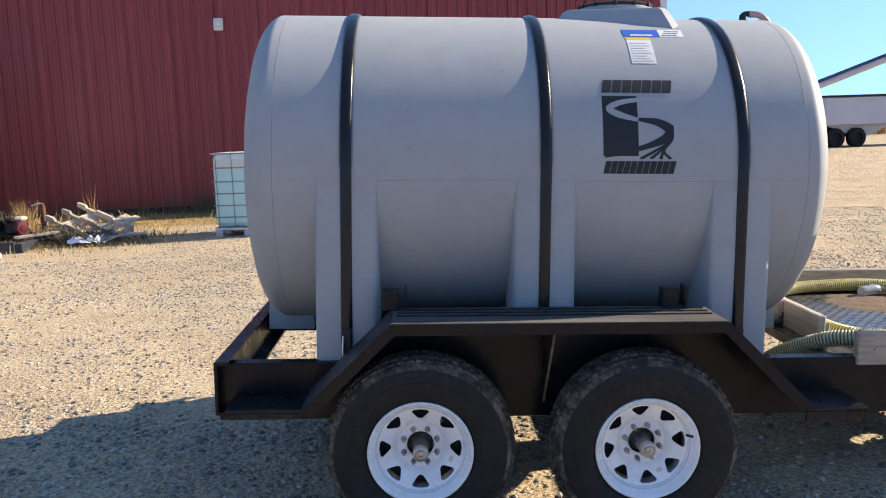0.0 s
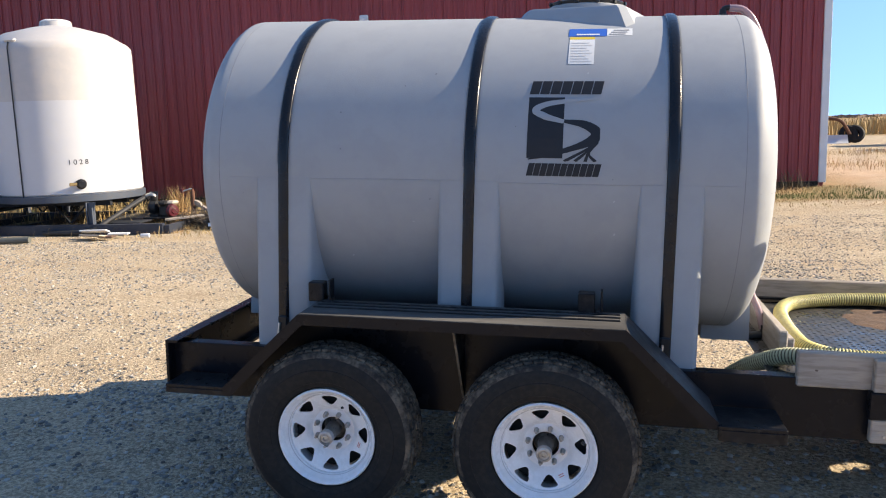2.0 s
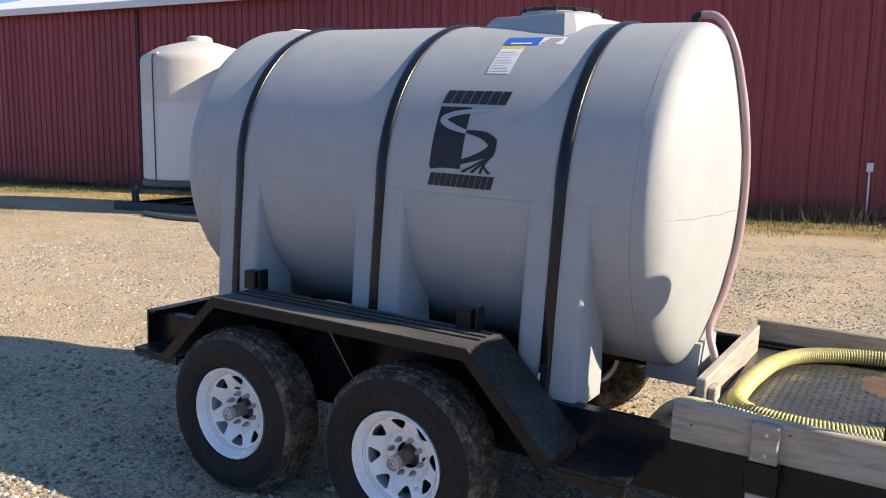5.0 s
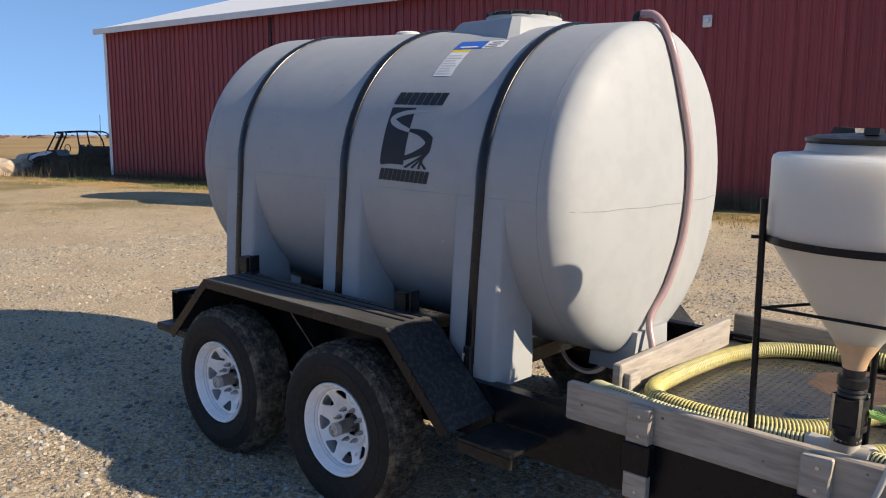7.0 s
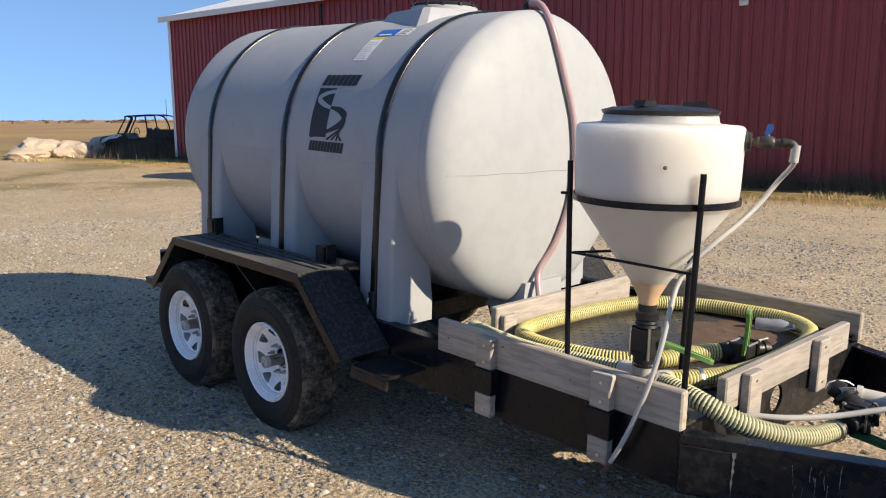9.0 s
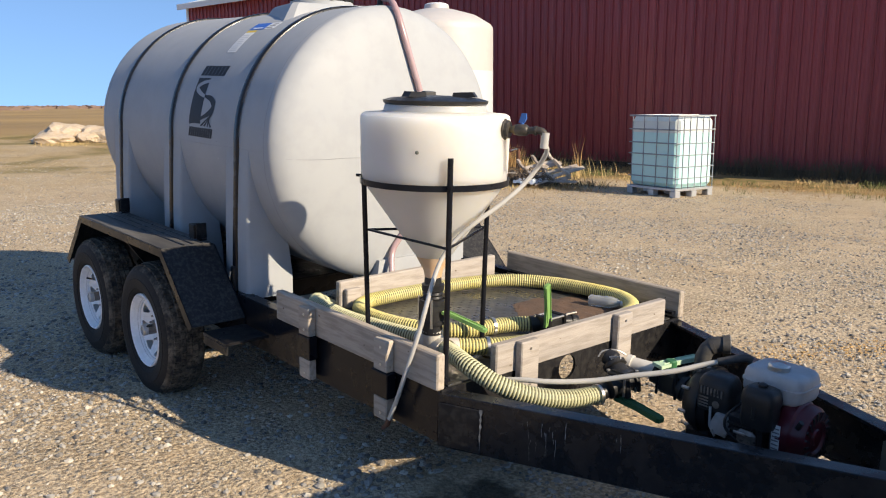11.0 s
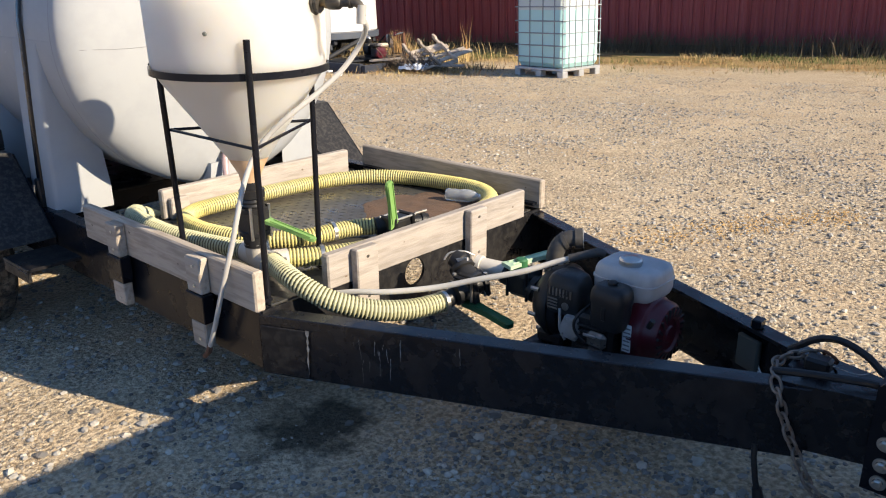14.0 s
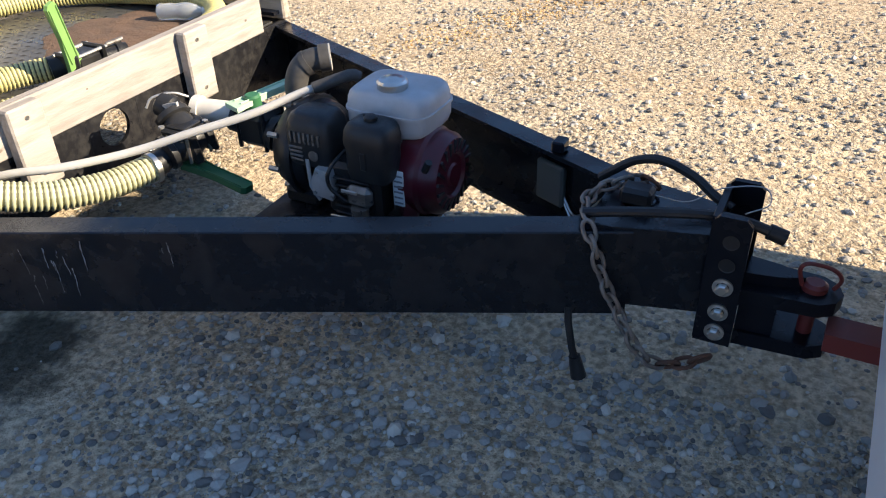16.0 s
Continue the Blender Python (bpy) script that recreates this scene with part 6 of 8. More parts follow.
    part("outlet_clip", Geo().tube([(2.86, 1.21, 0.65), (2.90, 1.29, 0.645)], 0.034, 16).tube([(2.884, 1.262, 0.647), (2.892, 1.278, 0.646)], 0.041, 16), BLACK_PLASTIC, dv)
    part("clip_lever", Geo().tube([(2.88, 1.235, 0.688), (2.900, 1.285, 0.694)], 0.007, 8), HUB, dv)
    lever("tall_handle", dv, (2.890, 1.100, 0.665), (2.920, 1.048, 0.868), GREEN, "bright green upright lever", 0.042, 0.012, Vector((1, 0.2, 0)))
    return p


build_pump()


def build_bottle():
    b = thing("plastic_bottle", (2.75, 1.72, 0.62), TRAILER, "crumpled clear plastic bottle lying on the deck", "bottle")
    m = aim((2.66, 1.68, 0.635), (2.80, 1.73, 0.64))
    part("body", Geo().lathe([(0.0, 0.0), (0.028, 0.002), (0.032, 0.01), (0.029, 0.03), (0.032, 0.05), (0.028, 0.07), (0.032, 0.09), (0.031, 0.12), (0.022, 0.15), (0.013, 0.165), (0.013, 0.175)], 18, m), BOTTLE, b)
    part("cap", Geo().lathe([(0.015, 0.170), (0.015, 0.185), (0.0, 0.185)], 14, m), STICKER_WHITE, b, "white screw cap")


build_bottle()

# ---- tongue clutter: chains, junction box, cables, red drawbar ----


def build_chain(name, pts, mat=CHAIN, pitch=0.034, label="weathered steel safety chain hanging from the tongue"):
    c = thing(name, pts[0], TRAILER, label, "chain", "safety chains")
    line = even_path(pts, pitch)
    for i in range(len(line) - 1):
        p, q = line[i], line[i + 1]
        d = (q - p).normalized()
        m = aim((p + q) / 2, q) @ Matrix.Rotation(radians(90 if i % 2 else 0) + 0.4, 4, "Z")
        loop = []
        for k in range(13):
            a = 2 * math.pi * k / 12
            loop.append(m @ Vector((0.0125 * math.cos(a), 0, 0.024 * math.copysign(abs(math.sin(a)) ** 0.8, math.sin(a)))))
        part("link", Geo().tube(loop, 0.0048, 7, caps=False), mat if i < len(line) * 0.7 else RUST, c)
    return c


build_chain("safety_chain", [(4.508, 0.955, 0.606), (4.535, 0.935, 0.56), (4.563, 0.928, 0.49), (4.60, 0.926, 0.42), (4.635, 0.926, 0.355), (4.675, 0.930, 0.31), (4.73, 0.95, 0.305), (4.79, 0.98, 0.325), (4.80, 1.0, 0.338)])
build_chain("safety_chain", [(4.508, 0.97, 0.606), (4.48, 1.03, 0.612), (4.50, 1.10, 0.618), (4.57, 1.16, 0.622), (4.62, 1.14, 0.61)])


def build_tongue_clutter():
    jb = thing("junction_box", (4.30, 1.34, 0.45), TRAILER, "dull grey junction box on the inside of the tongue", "box")
    d = Vector((1.49, -0.69, 0)).normalized()
    m = Matrix.Translation((4.292, 1.398, 0.022)) @ Matrix.Rotation(math.atan2(d.y, d.x), 4, "Z")
    part("body", Geo().box((0.0, -0.085, 0.400), (0.095, -0.0665, 0.515), 0.006, m).box((0.006, -0.0664, 0.406), (0.089, 0.02, 0.509), 0.004, m), BOX_GREY, jb)
    for k, z in enumerate((0.415, 0.43)):
        part("wire", Geo().tube(smooth_path([m @ Vector((0.09, -0.07, z)), m @ Vector((0.14, -0.08, z - 0.03)), (4.45, 1.2, 0.5), (4.52, 1.15, 0.605)], 6), 0.003, 6), ZINC, jb)
    cab = thing("trailer_cable", (4.55, 1.15, 0.6), TRAILER, "thick black cable arched over the tongue head", "cable")
    part("cable", Geo().tube(smooth_path([(4.47, 1.17, 0.60), (4.50, 1.17, 0.625), (4.55, 1.17, 0.66), (4.61, 1.165, 0.672), (4.68, 1.15, 0.655), (4.73, 1.13, 0.63), (4.77, 1.12, 0.615)], 8), 0.0105, 10), BLACK_PLASTIC, cab)
    c2 = thing("trailer_cable", (4.55, 1.0, 0.6), TRAILER, "thick black cable lying along the tongue head", "cable")
    part("cable", Geo().tube(smooth_path([(4.49, 0.985, 0.612), (4.56, 1.0, 0.622), (4.65, 1.03, 0.625), (4.73, 1.05, 0.628), (4.80, 1.075, 0.615), (4.86, 1.08, 0.60)], 8), 0.0115, 10), BLACK_PLASTIC, c2)
    part("plug", Geo().tube([(4.85, 1.08, 0.602), (4.885, 1.082, 0.592)], 0.017, 12), BLACK_PLASTIC, c2)
    br = thing("breakaway_switch", (4.57, 1.10, 0.6), TRAILER, "small black breakaway switch with loose thin wires", "switch")
    part("body", Geo().box((4.54, 1.07, 0.598), (4.61, 1.12, 0.638), 0.008), BLACK_PLASTIC, br)
    part("wire", Geo().tube(smooth_path([(4.61, 1.10, 0.62), (4.68, 1.12, 0.61), (4.74, 1.14, 0.645), (4.82, 1.15, 0.66), (4.84, 1.12, 0.64), (4.80, 1.08, 0.63)], 8), 0.0016, 6), LUG, br)
    dg = thing("hanging_plug", (4.50, 0.93, 0.37), TRAILER, "black cable end hanging under the tongue", "cable")
    part("cable", Geo().tube([(4.487, 0.935, 0.40), (4.49, 0.93, 0.36), (4.505, 0.925, 0.29), (4.515, 0.925, 0.26)], 0.009, 8), BLACK_PLASTIC, dg)
    part("plug", Geo().tube([(4.512, 0.925, 0.27), (4.525, 0.925, 0.215)], [0.014, 0.019], 12), BLACK_PLASTIC, dg)


build_tongue_clutter()

# ---- caged liquid tote ----
TOTE_SKIN = material("milky_tote_plastic", (0.60, 0.65, 0.62), 0.4, vary=(0.55, 0.6, 0.57), scale=3, amount=0.5)
CAGE_GREY = material("dull_zinc_cage", (0.30, 0.325, 0.36), 0.5, 0.5, vary=(0.24, 0.24, 0.24), scale=8, amount=0.6)
TOTE_FULL = material("pale_green_contents", (0.42, 0.69, 0.69), 0.4, vary=(0.52, 0.71, 0.67), scale=2, amount=0.5)


def build_tote():
    m = Matrix.Translation((-2.32, 9.88, ground_height(-2.9, 10.4) - 0.015)) @ Matrix.Rotation(radians(-8), 4, "Z") @ Matrix.Diagonal((0.915, 0.915, 1.015, 1.0))
    t = thing("liquid_tote", (0, 0, 0), m, "caged white liquid tote holding pale green fluid", "tote")
    g = Geo().box((-1.184, 0.016, 0.165), (-0.016, 0.984, 1.12), 0.07)
    part("full_part", g, TOTE_FULL, t, "pale green fluid showing through")
    g = Geo().box((-1.182, 0.018, 0.97), (-0.018, 0.982, 1.31), 0.07).lathe([(0.11, 1.30), (0.11, 1.325), (0.10, 1.33), (0.0, 1.33)], 24, Matrix.Translation((-0.6, 0.5, 0)))
    part("empty_part", g, TOTE_SKIN, t, "milky white upper part")
    # galvanised tube cage
    for k, z in enumerate((0.323, 0.507, 0.697, 0.885, 1.103, 1.325)):
        pts = [(-1.19, 0.01, z), (-0.01, 0.01, z), (-0.01, 0.99, z), (-1.19, 0.99, z), (-1.19, 0.01, z)]
        part("cage_rail", Geo().tube(pts, 0.0095 if k < 5 else 0.014, 8), CAGE_GREY, t)
    for x in (-1.11, -0.82, -0.50, -0.22, -0.02):
        for y in (0.01, 0.99):
            part("cage_bar", Geo().tube([(x, y, 0.15), (x, y, 1.325)], 0.0085, 8), CAGE_GREY, t)
    for y in (0.17, 0.33, 0.5, 0.67, 0.83):
        for x in (-1.19, -0.01):
            part("cage_bar", Geo().tube([(x, y, 0.15), (x, y, 1.325)], 0.0085, 8), CAGE_GREY, t)
    for x in (-0.8, -0.4):
        part("top_bar", Geo().tube([(x, 0.01, 1.335), (x, 0.99, 1.335)], 0.009, 8), GALV, t)
    part("pallet_deck", Geo().box((-1.2, 0, 0.115), (0, 1.0, 0.155), 0.006), GALV, t, "galvanised pallet deck")
    for x in (-1.2, -0.67, -0.14):
        for y in (0.0, 0.43, 0.86):
            part("pallet_foot", Geo().box((x, y, -0.01), (x + 0.14, y + 0.14, 0.114), 0.01), GALV, t, "grey plastic pallet foot")


build_tote()

# ---- white upright tanks on a low trailer ----
NURSE_UP = material("white_tank_upper", (0.485, 0.465, 0.45), 0.5, vary=(0.45, 0.425, 0.405), scale=1.2, amount=0.6, fine=(0.58, 0.53, 0.48), fine_scale=6, fine_amount=0.3)
NURSE_LOW = material("white_tank_filled", (0.53, 0.535, 0.555), 0.5, vary=(0.56, 0.56, 0.57), scale=1.2, amount=0.6, fine=(0.50, 0.505, 0.53), fine_scale=6, fine_amount=0.2)
# darkened frame paint: the shade beneath the tanks is put into the colour
SKID_SHADED = material("shaded_skid_paint", (0.012, 0.015, 0.022), 0.6, vary=(0.022, 0.025, 0.03), scale=6, amount=0.6)
# lightened frame paint: sun on ring and legs is put into the colour
NAVY_LIT = material("sunlit_frame_paint", (0.050, 0.066, 0.098), 0.55, vary=(0.066, 0.078, 0.098), scale=6, amount=0.6, fine=(0.09, 0.075, 0.06), fine_scale=20, fine_amount=0.3)
NURSE = Matrix.Translation((-8.40, 9.86, 0)) @ Matrix.Rotation(radians(4.6), 4, "Z")


def stencil(parent, text, place, size, mat, frame_of):
    """Stencilled characters as a thin mesh of their own."""
    cu = bpy.data.curves.new("stencil", "FONT")
    cu.body, cu.size, cu.extrude = text, size, 0.0008
    cu.align_x, cu.space_character = "CENTER", 1.0
    tmp = bpy.data.objects.new("stencil", cu)
    scene.collection.objects.link(tmp)
    dg = bpy.context.evaluated_depsgraph_get()
    me = bpy.data.meshes.new_from_object(tmp.evaluated_get(dg))
    bpy.data.objects.remove(tmp)
    me.materials.clear()
    me.materials.append(mat)
    ob = new("stencil_digit", me)
    ob.parent = parent
    ob.matrix_local = place
    ob["base"] = [0, 0, 0]
    return ob


def build_nurse():
    R = 1.22
    for i, cx in enumerate((0.0, -2.66)):
        m = NURSE @ Matrix.Translation((cx, 0, 0))
        t = thing("nurse_tank", (0, 0, 0), m, ("tall white plastic tank with stencilled digits and a low outlet" if i == 0 else "tall white plastic tank, part filled, beside a wheel"), "tank", "white nurse tanks")
        part("lower_shell", Geo().lathe([(0.0, 0.652), (R - 0.03, 0.652), (R, 0.68), (R - 0.005, 1.2), (R - 0.008, 2.22)], 72), NURSE_LOW, t, "filled lower part")
        part("upper_shell", Geo().lathe([(R - 0.008, 2.22), (R - 0.012, 3.05), (R - 0.02, 3.14), (R - 0.07, 3.20), (0.85, 3.38), (0.42, 3.50), (0.27, 3.53)], 72), NURSE_UP, t, "emptier upper part")
        part("manway", Geo().lathe([(0.27, 3.52), (0.26, 3.60), (0.0, 3.60)], 32), NURSE_UP, t)
        part("lid", Geo().lathe([(0.24, 3.60), (0.25, 3.62), (0.20, 3.645), (0.0, 3.65)], 32), TRIM_WHITE, t, "white lid")
        for a in (-95, 85):
            aa = radians(a)
            c, s = math.cos(aa), math.sin(aa)
            rope = [((R + 0.012) * c, (R + 0.012) * s, z) for z in (0.62, 1.2, 2.2, 3.08)] + [((R - 0.02) * c, (R - 0.02) * s, 3.17)]
            part("tie_rope", Geo().tube(rope, 0.011, 6), BLACK_PLASTIC, t, "thin dark hold-down line")
            part("strap_lug", Geo().box((R - 0.16, -0.11, 3.165), (R - 0.02, 0.11, 3.225), 0.03, Matrix.Rotation(aa, 4, "Z")), NURSE_UP, t)
        if i == 0:
            aa = radians(-51)
            c, s = math.cos(aa), math.sin(aa)
            p = Vector((R * c, R * s, 0.835))
            q = p + Vector((c, s, 0)) * 0.16
            v = part("outlet", Geo().lathe([(0.085, -0.03), (0.085, 0.03), (0.06, 0.035), (0.055, 0.10), (0.0, 0.10)], 18, aim(p, q)), BLACK_PLASTIC, t, "round black outlet fitting")
            part("outlet_lever", Geo().box((-0.19, -0.02, 0.05), (-0.07, 0.03, 0.09), 0.008, aim(p, q)), BRASS, v, "brass lever")
            for k, digit in enumerate("1028"):
                ad = aa - 0.01 + 0.073 * (k - 1.5)
                place = Matrix.Translation(Vector(((R - 0.0032) * math.cos(ad), (R - 0.0032) * math.sin(ad), 1.165))) @ Matrix.Rotation(ad + radians(90), 4, "Z") @ Matrix.Rotation(radians(90), 4, "X")
                stencil(t, digit, place, 0.118, LOGO_INK, NURSE)
    tr = thing("nurse_trailer", (0, 0, 0), NURSE, "low dark blue-grey tank trailer parked by the building", "trailer")
    for cx in (0.0, -2.66):
        m = Matrix.Translation((cx, 0, 0))
        part("tank_ring", Geo().lathe([(1.10, 0.535), (1.238, 0.535), (1.246, 0.542), (1.246, 0.644), (1.238, 0.651), (0.0, 0.651)], 64, m), NAVY_LIT, tr, "blue-grey steel ring under the tank")
        for k, (x, y) in enumerate(((0.98, -1.10), (-0.86, -1.10), (0.98, 1.10), (-0.86, 1.10))):
            leg = Geo().prism([(x - 0.055, 0.171), (x + 0.055, 0.171), (x + 0.06, 0.38), (x + 0.10, 0.534), (x - 0.075, 0.534)], y - 0.006, y + 0.006, "y", m)
            leg.box((x - 0.055, y - 0.05, 0.171), (x - 0.043, y + 0.05, 0.534), 0.002, m).box((x + 0.043, y - 0.05, 0.171), (x + 0.055, y + 0.05, 0.45), 0.002, m)
            part("ring_leg", leg, NAVY_LIT, tr, "blue-grey flared leg", flat=True)
            s = 1 if y > 0 else -1
            part("leg_brace", Geo().tube([(x - 0.08, y - s * 0.06, 0.51), (x - 0.42, y - s * 0.10, 0.19)], 0.016, 8).tube([(x - 0.72, y - s * 0.10, 0.51), (x - 0.44, y - s * 0.10, 0.19)], 0.016, 8), SKID_SHADED, tr)
        for y in (-0.55, 0.0, 0.55):
            part("ring_beam", Geo().box((-1.05, y - 0.04, 0.44), (1.05, y + 0.04, 0.534), 0.004, m), SKID_SHADED, tr)
    for y in (-1.13, 1.13):
        part("skid_rail", Geo().box((-4.1, y - 0.05, 0.0), (2.26, y + 0.05, 0.17), 0.006), NAVY_DARK, tr)
    for x in (-3.9, -2.7, -1.5, -0.4, 0.7, 1.5):
        part("skid_beam", Geo().box((x - 0.05, -1.078, 0.04), (x + 0.05, 1.078, 0.15), 0.004), SKID_SHADED, tr)
    part("tread_board", Geo().box((1.05, -0.95, 0.152), (1.75, 0.55, 0.172), 0.004), SKID_SHADED, tr, "dark plate between the rails", flat=True)
    part("tongue", Geo().box((2.262, -1.149, 0.0), (2.36, 1.149, 0.14), 0.006).box((2.362, -0.10, 0.03), (3.0, 0.04, 0.14), 0.006), NAVY_DARK, tr)
    for x in (-1.05,):
        for y, s in ((-1.42, -1), (1.42, 1)):
            m = Matrix.Translation((x, y, 0.40)) @ Matrix.Rotation(radians(90 if s < 0 else -90), 4, "X")
            w = part("road_wheel", Geo().lathe([(0.22, -0.12), (0.30, -0.13), (0.385, -0.10), (0.40, -0.04), (0.40, 0.04), (0.385, 0.10), (0.30, 0.13), (0.22, 0.12)], 40, m), RUBBER, tr, "dark tyre")
            part("wheel_rim", Geo().lathe([(0.22, 0.12), (0.21, 0.09), (0.19, 0.06), (0.10, 0.055), (0.09, 0.075), (0.07, 0.075), (0.065, 0.03), (0.0, 0.03)], 32, m), TRIM_WHITE, w, "cream painted rim")
    part("hub_axle", Geo().tube([(-1.05, -1.4, 0.40), (-1.05, 1.4, 0.40)], 0.05, 10), NAVY_LIT, tr)
    hose = smooth_path([(0.2, -1.25, 0.05), (0.75, -1.24, 0.05), (1.05, -1.20, 0.08), (1.22, -0.98, 0.22), (1.40, -0.62, 0.40), (1.53, -0.38, 0.52), (1.58, -0.30, 0.545)], 10)
    h = thing("pump_feed_hose", hose[0], NURSE, "dark rubber hose rising to the small pump", "hose")
    part("hose_line", Geo().tube(hose, 0.042, 12), HOSE_DARK, h)
    p = thing("small_pump", (1.9, -0.3, 0.17), NURSE, "small black and red engine pump on the tongue", "pump")
    ax = Matrix.Translation((1.70, -0.30, 0.36)) @ Matrix.Rotation(radians(90), 4, "Y")
    part("volute", Geo().lathe([(0.0, -0.09), (0.08, -0.088), (0.12, -0.06), (0.135, 0.0), (0.12, 0.06), (0.06, 0.08), (0.0, 0.08)], 24, ax).lathe([(0.05, 0.10), (0.062, 0.14), (0.06, 0.20)], 20, Matrix.Translation((1.70, -0.30, 0.36))), BLACK_PLASTIC, p, "black pump housing")
    bend = smooth_path([(1.70, -0.30, 0.50), (1.70, -0.30, 0.55), (1.67, -0.31, 0.575), (1.62, -0.31, 0.57), (1.575, -0.305, 0.545)], 6)
    part("elbow", Geo().tube(bend, 0.046, 14), STEEL, p, "shiny metal elbow")
    part("base_frame", Geo().box((1.55, -0.46, 0.173), (2.20, -0.14, 0.20), 0.006).box((1.62, -0.36, 0.2005), (1.78, -0.24, 0.25), 0.006), BLACK_PLASTIC, p)
    part("engine", Geo().box((1.82, -0.42, 0.202), (2.04, -0.18, 0.40), 0.03).box((1.84, -0.46, 0.40), (1.98, -0.30, 0.48), 0.025), BLACK_PLASTIC, p, "black engine block")
    part("fuel_tank", Geo().box((1.92, -0.38, 0.40), (2.10, -0.16, 0.47), 0.03), WOOD_PALE, p, "cream fuel tank")
    part("red_cover", Geo().lathe([(0.105, -0.05), (0.12, 0.0), (0.10, 0.045), (0.05, 0.05), (0.045, 0.06), (0.0, 0.06)], 20, Matrix.Translation((2.05, -0.36, 0.30)) @ Matrix.Rotation(radians(60), 4, "Z") @ Matrix.Rotation(radians(90), 4, "X")), RED_PAINT, p, "red starter cover")
    j = thing("rusty_jack", (2.23, 0.1, 0.0), NURSE, "rusty upright tongue jack with a red-tipped crank", "jack")
    part("jack_post", Geo().tube([(2.23, 0.1, 0.0), (2.23, 0.1, 0.60)], 0.040, 12).tube([(2.23, 0.1, 0.60), (2.23, 0.1, 0.64)], 0.028, 10), RUST, j)
    part("crank", Geo().tube([(2.23, 0.1, 0.635), (2.19, 0.07, 0.64), (2.06, 0.05, 0.60)], 0.012, 8), GALV, j)
    part("crank_grip", Geo().tube([(2.06, 0.05, 0.575), (2.055, 0.05, 0.655)], 0.024, 10), RED_PAINT, j, "red grip")
    lone("tongue_board", Geo().box((-0.32, -0.07, 0.0), (0.32, 0.07, 0.035), 0.004, NURSE @ Matrix.Translation((2.36, -0.55, 0.185)) @ Matrix.Rotation(radians(24), 4, "Z") @ Matrix.Rotation(radians(-4), 4, "Y")), WOOD_PALE, "bleached board lying across the tank trailer's tongue", "board")


NAVY_DARK = material("dark_navy_rail_paint", (0.020, 0.027, 0.045), 0.5, vary=(0.032, 0.036, 0.048), scale=5, amount=0.6, fine=(0.07, 0.06, 0.05), fine_scale=18, fine_amount=0.25)
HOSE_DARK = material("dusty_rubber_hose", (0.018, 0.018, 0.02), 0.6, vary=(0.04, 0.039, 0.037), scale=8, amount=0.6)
WOOD_PALE = material("sun_bleached_lumber", (0.50, 0.42, 0.335), 0.85, vary=(0.33, 0.275, 0.22), scale=3, amount=0.8, fine=(0.25, 0.2, 0.15), fine_scale=12, fine_amount=0.4, spread=0.22)
BRASS = material("aged_brass", (0.42, 0.30, 0.13), 0.4, 0.6, vary=(0.3, 0.22, 0.12), scale=20, amount=0.6)
build_nurse()

# ---- junk by the building: broken pallet, boards, pipe ----


def crumpled(w, d, h, seed, n=9):
    """A crumpled sheet: an uneven rounded patch with folds, lying on the ground."""
    rows = []
    for i in range(n):
        v = i / (n - 1) - 0.5
        row = []
        for k in range(n):
            u = k / (n - 1) - 0.5
            e = 1 - 0.35 * (2 * u * v) ** 2 + 0.18 * noise.noise((u * 3 + seed, v * 3, 2))
            z = h * (0.25 + abs(noise.noise((u * 4, v * 4 + seed, 5))) * 1.6)
            row.append((u * w * e, v * d * e, max(0.003, z)))
        rows.append(row)
    return Geo().slab(rows)


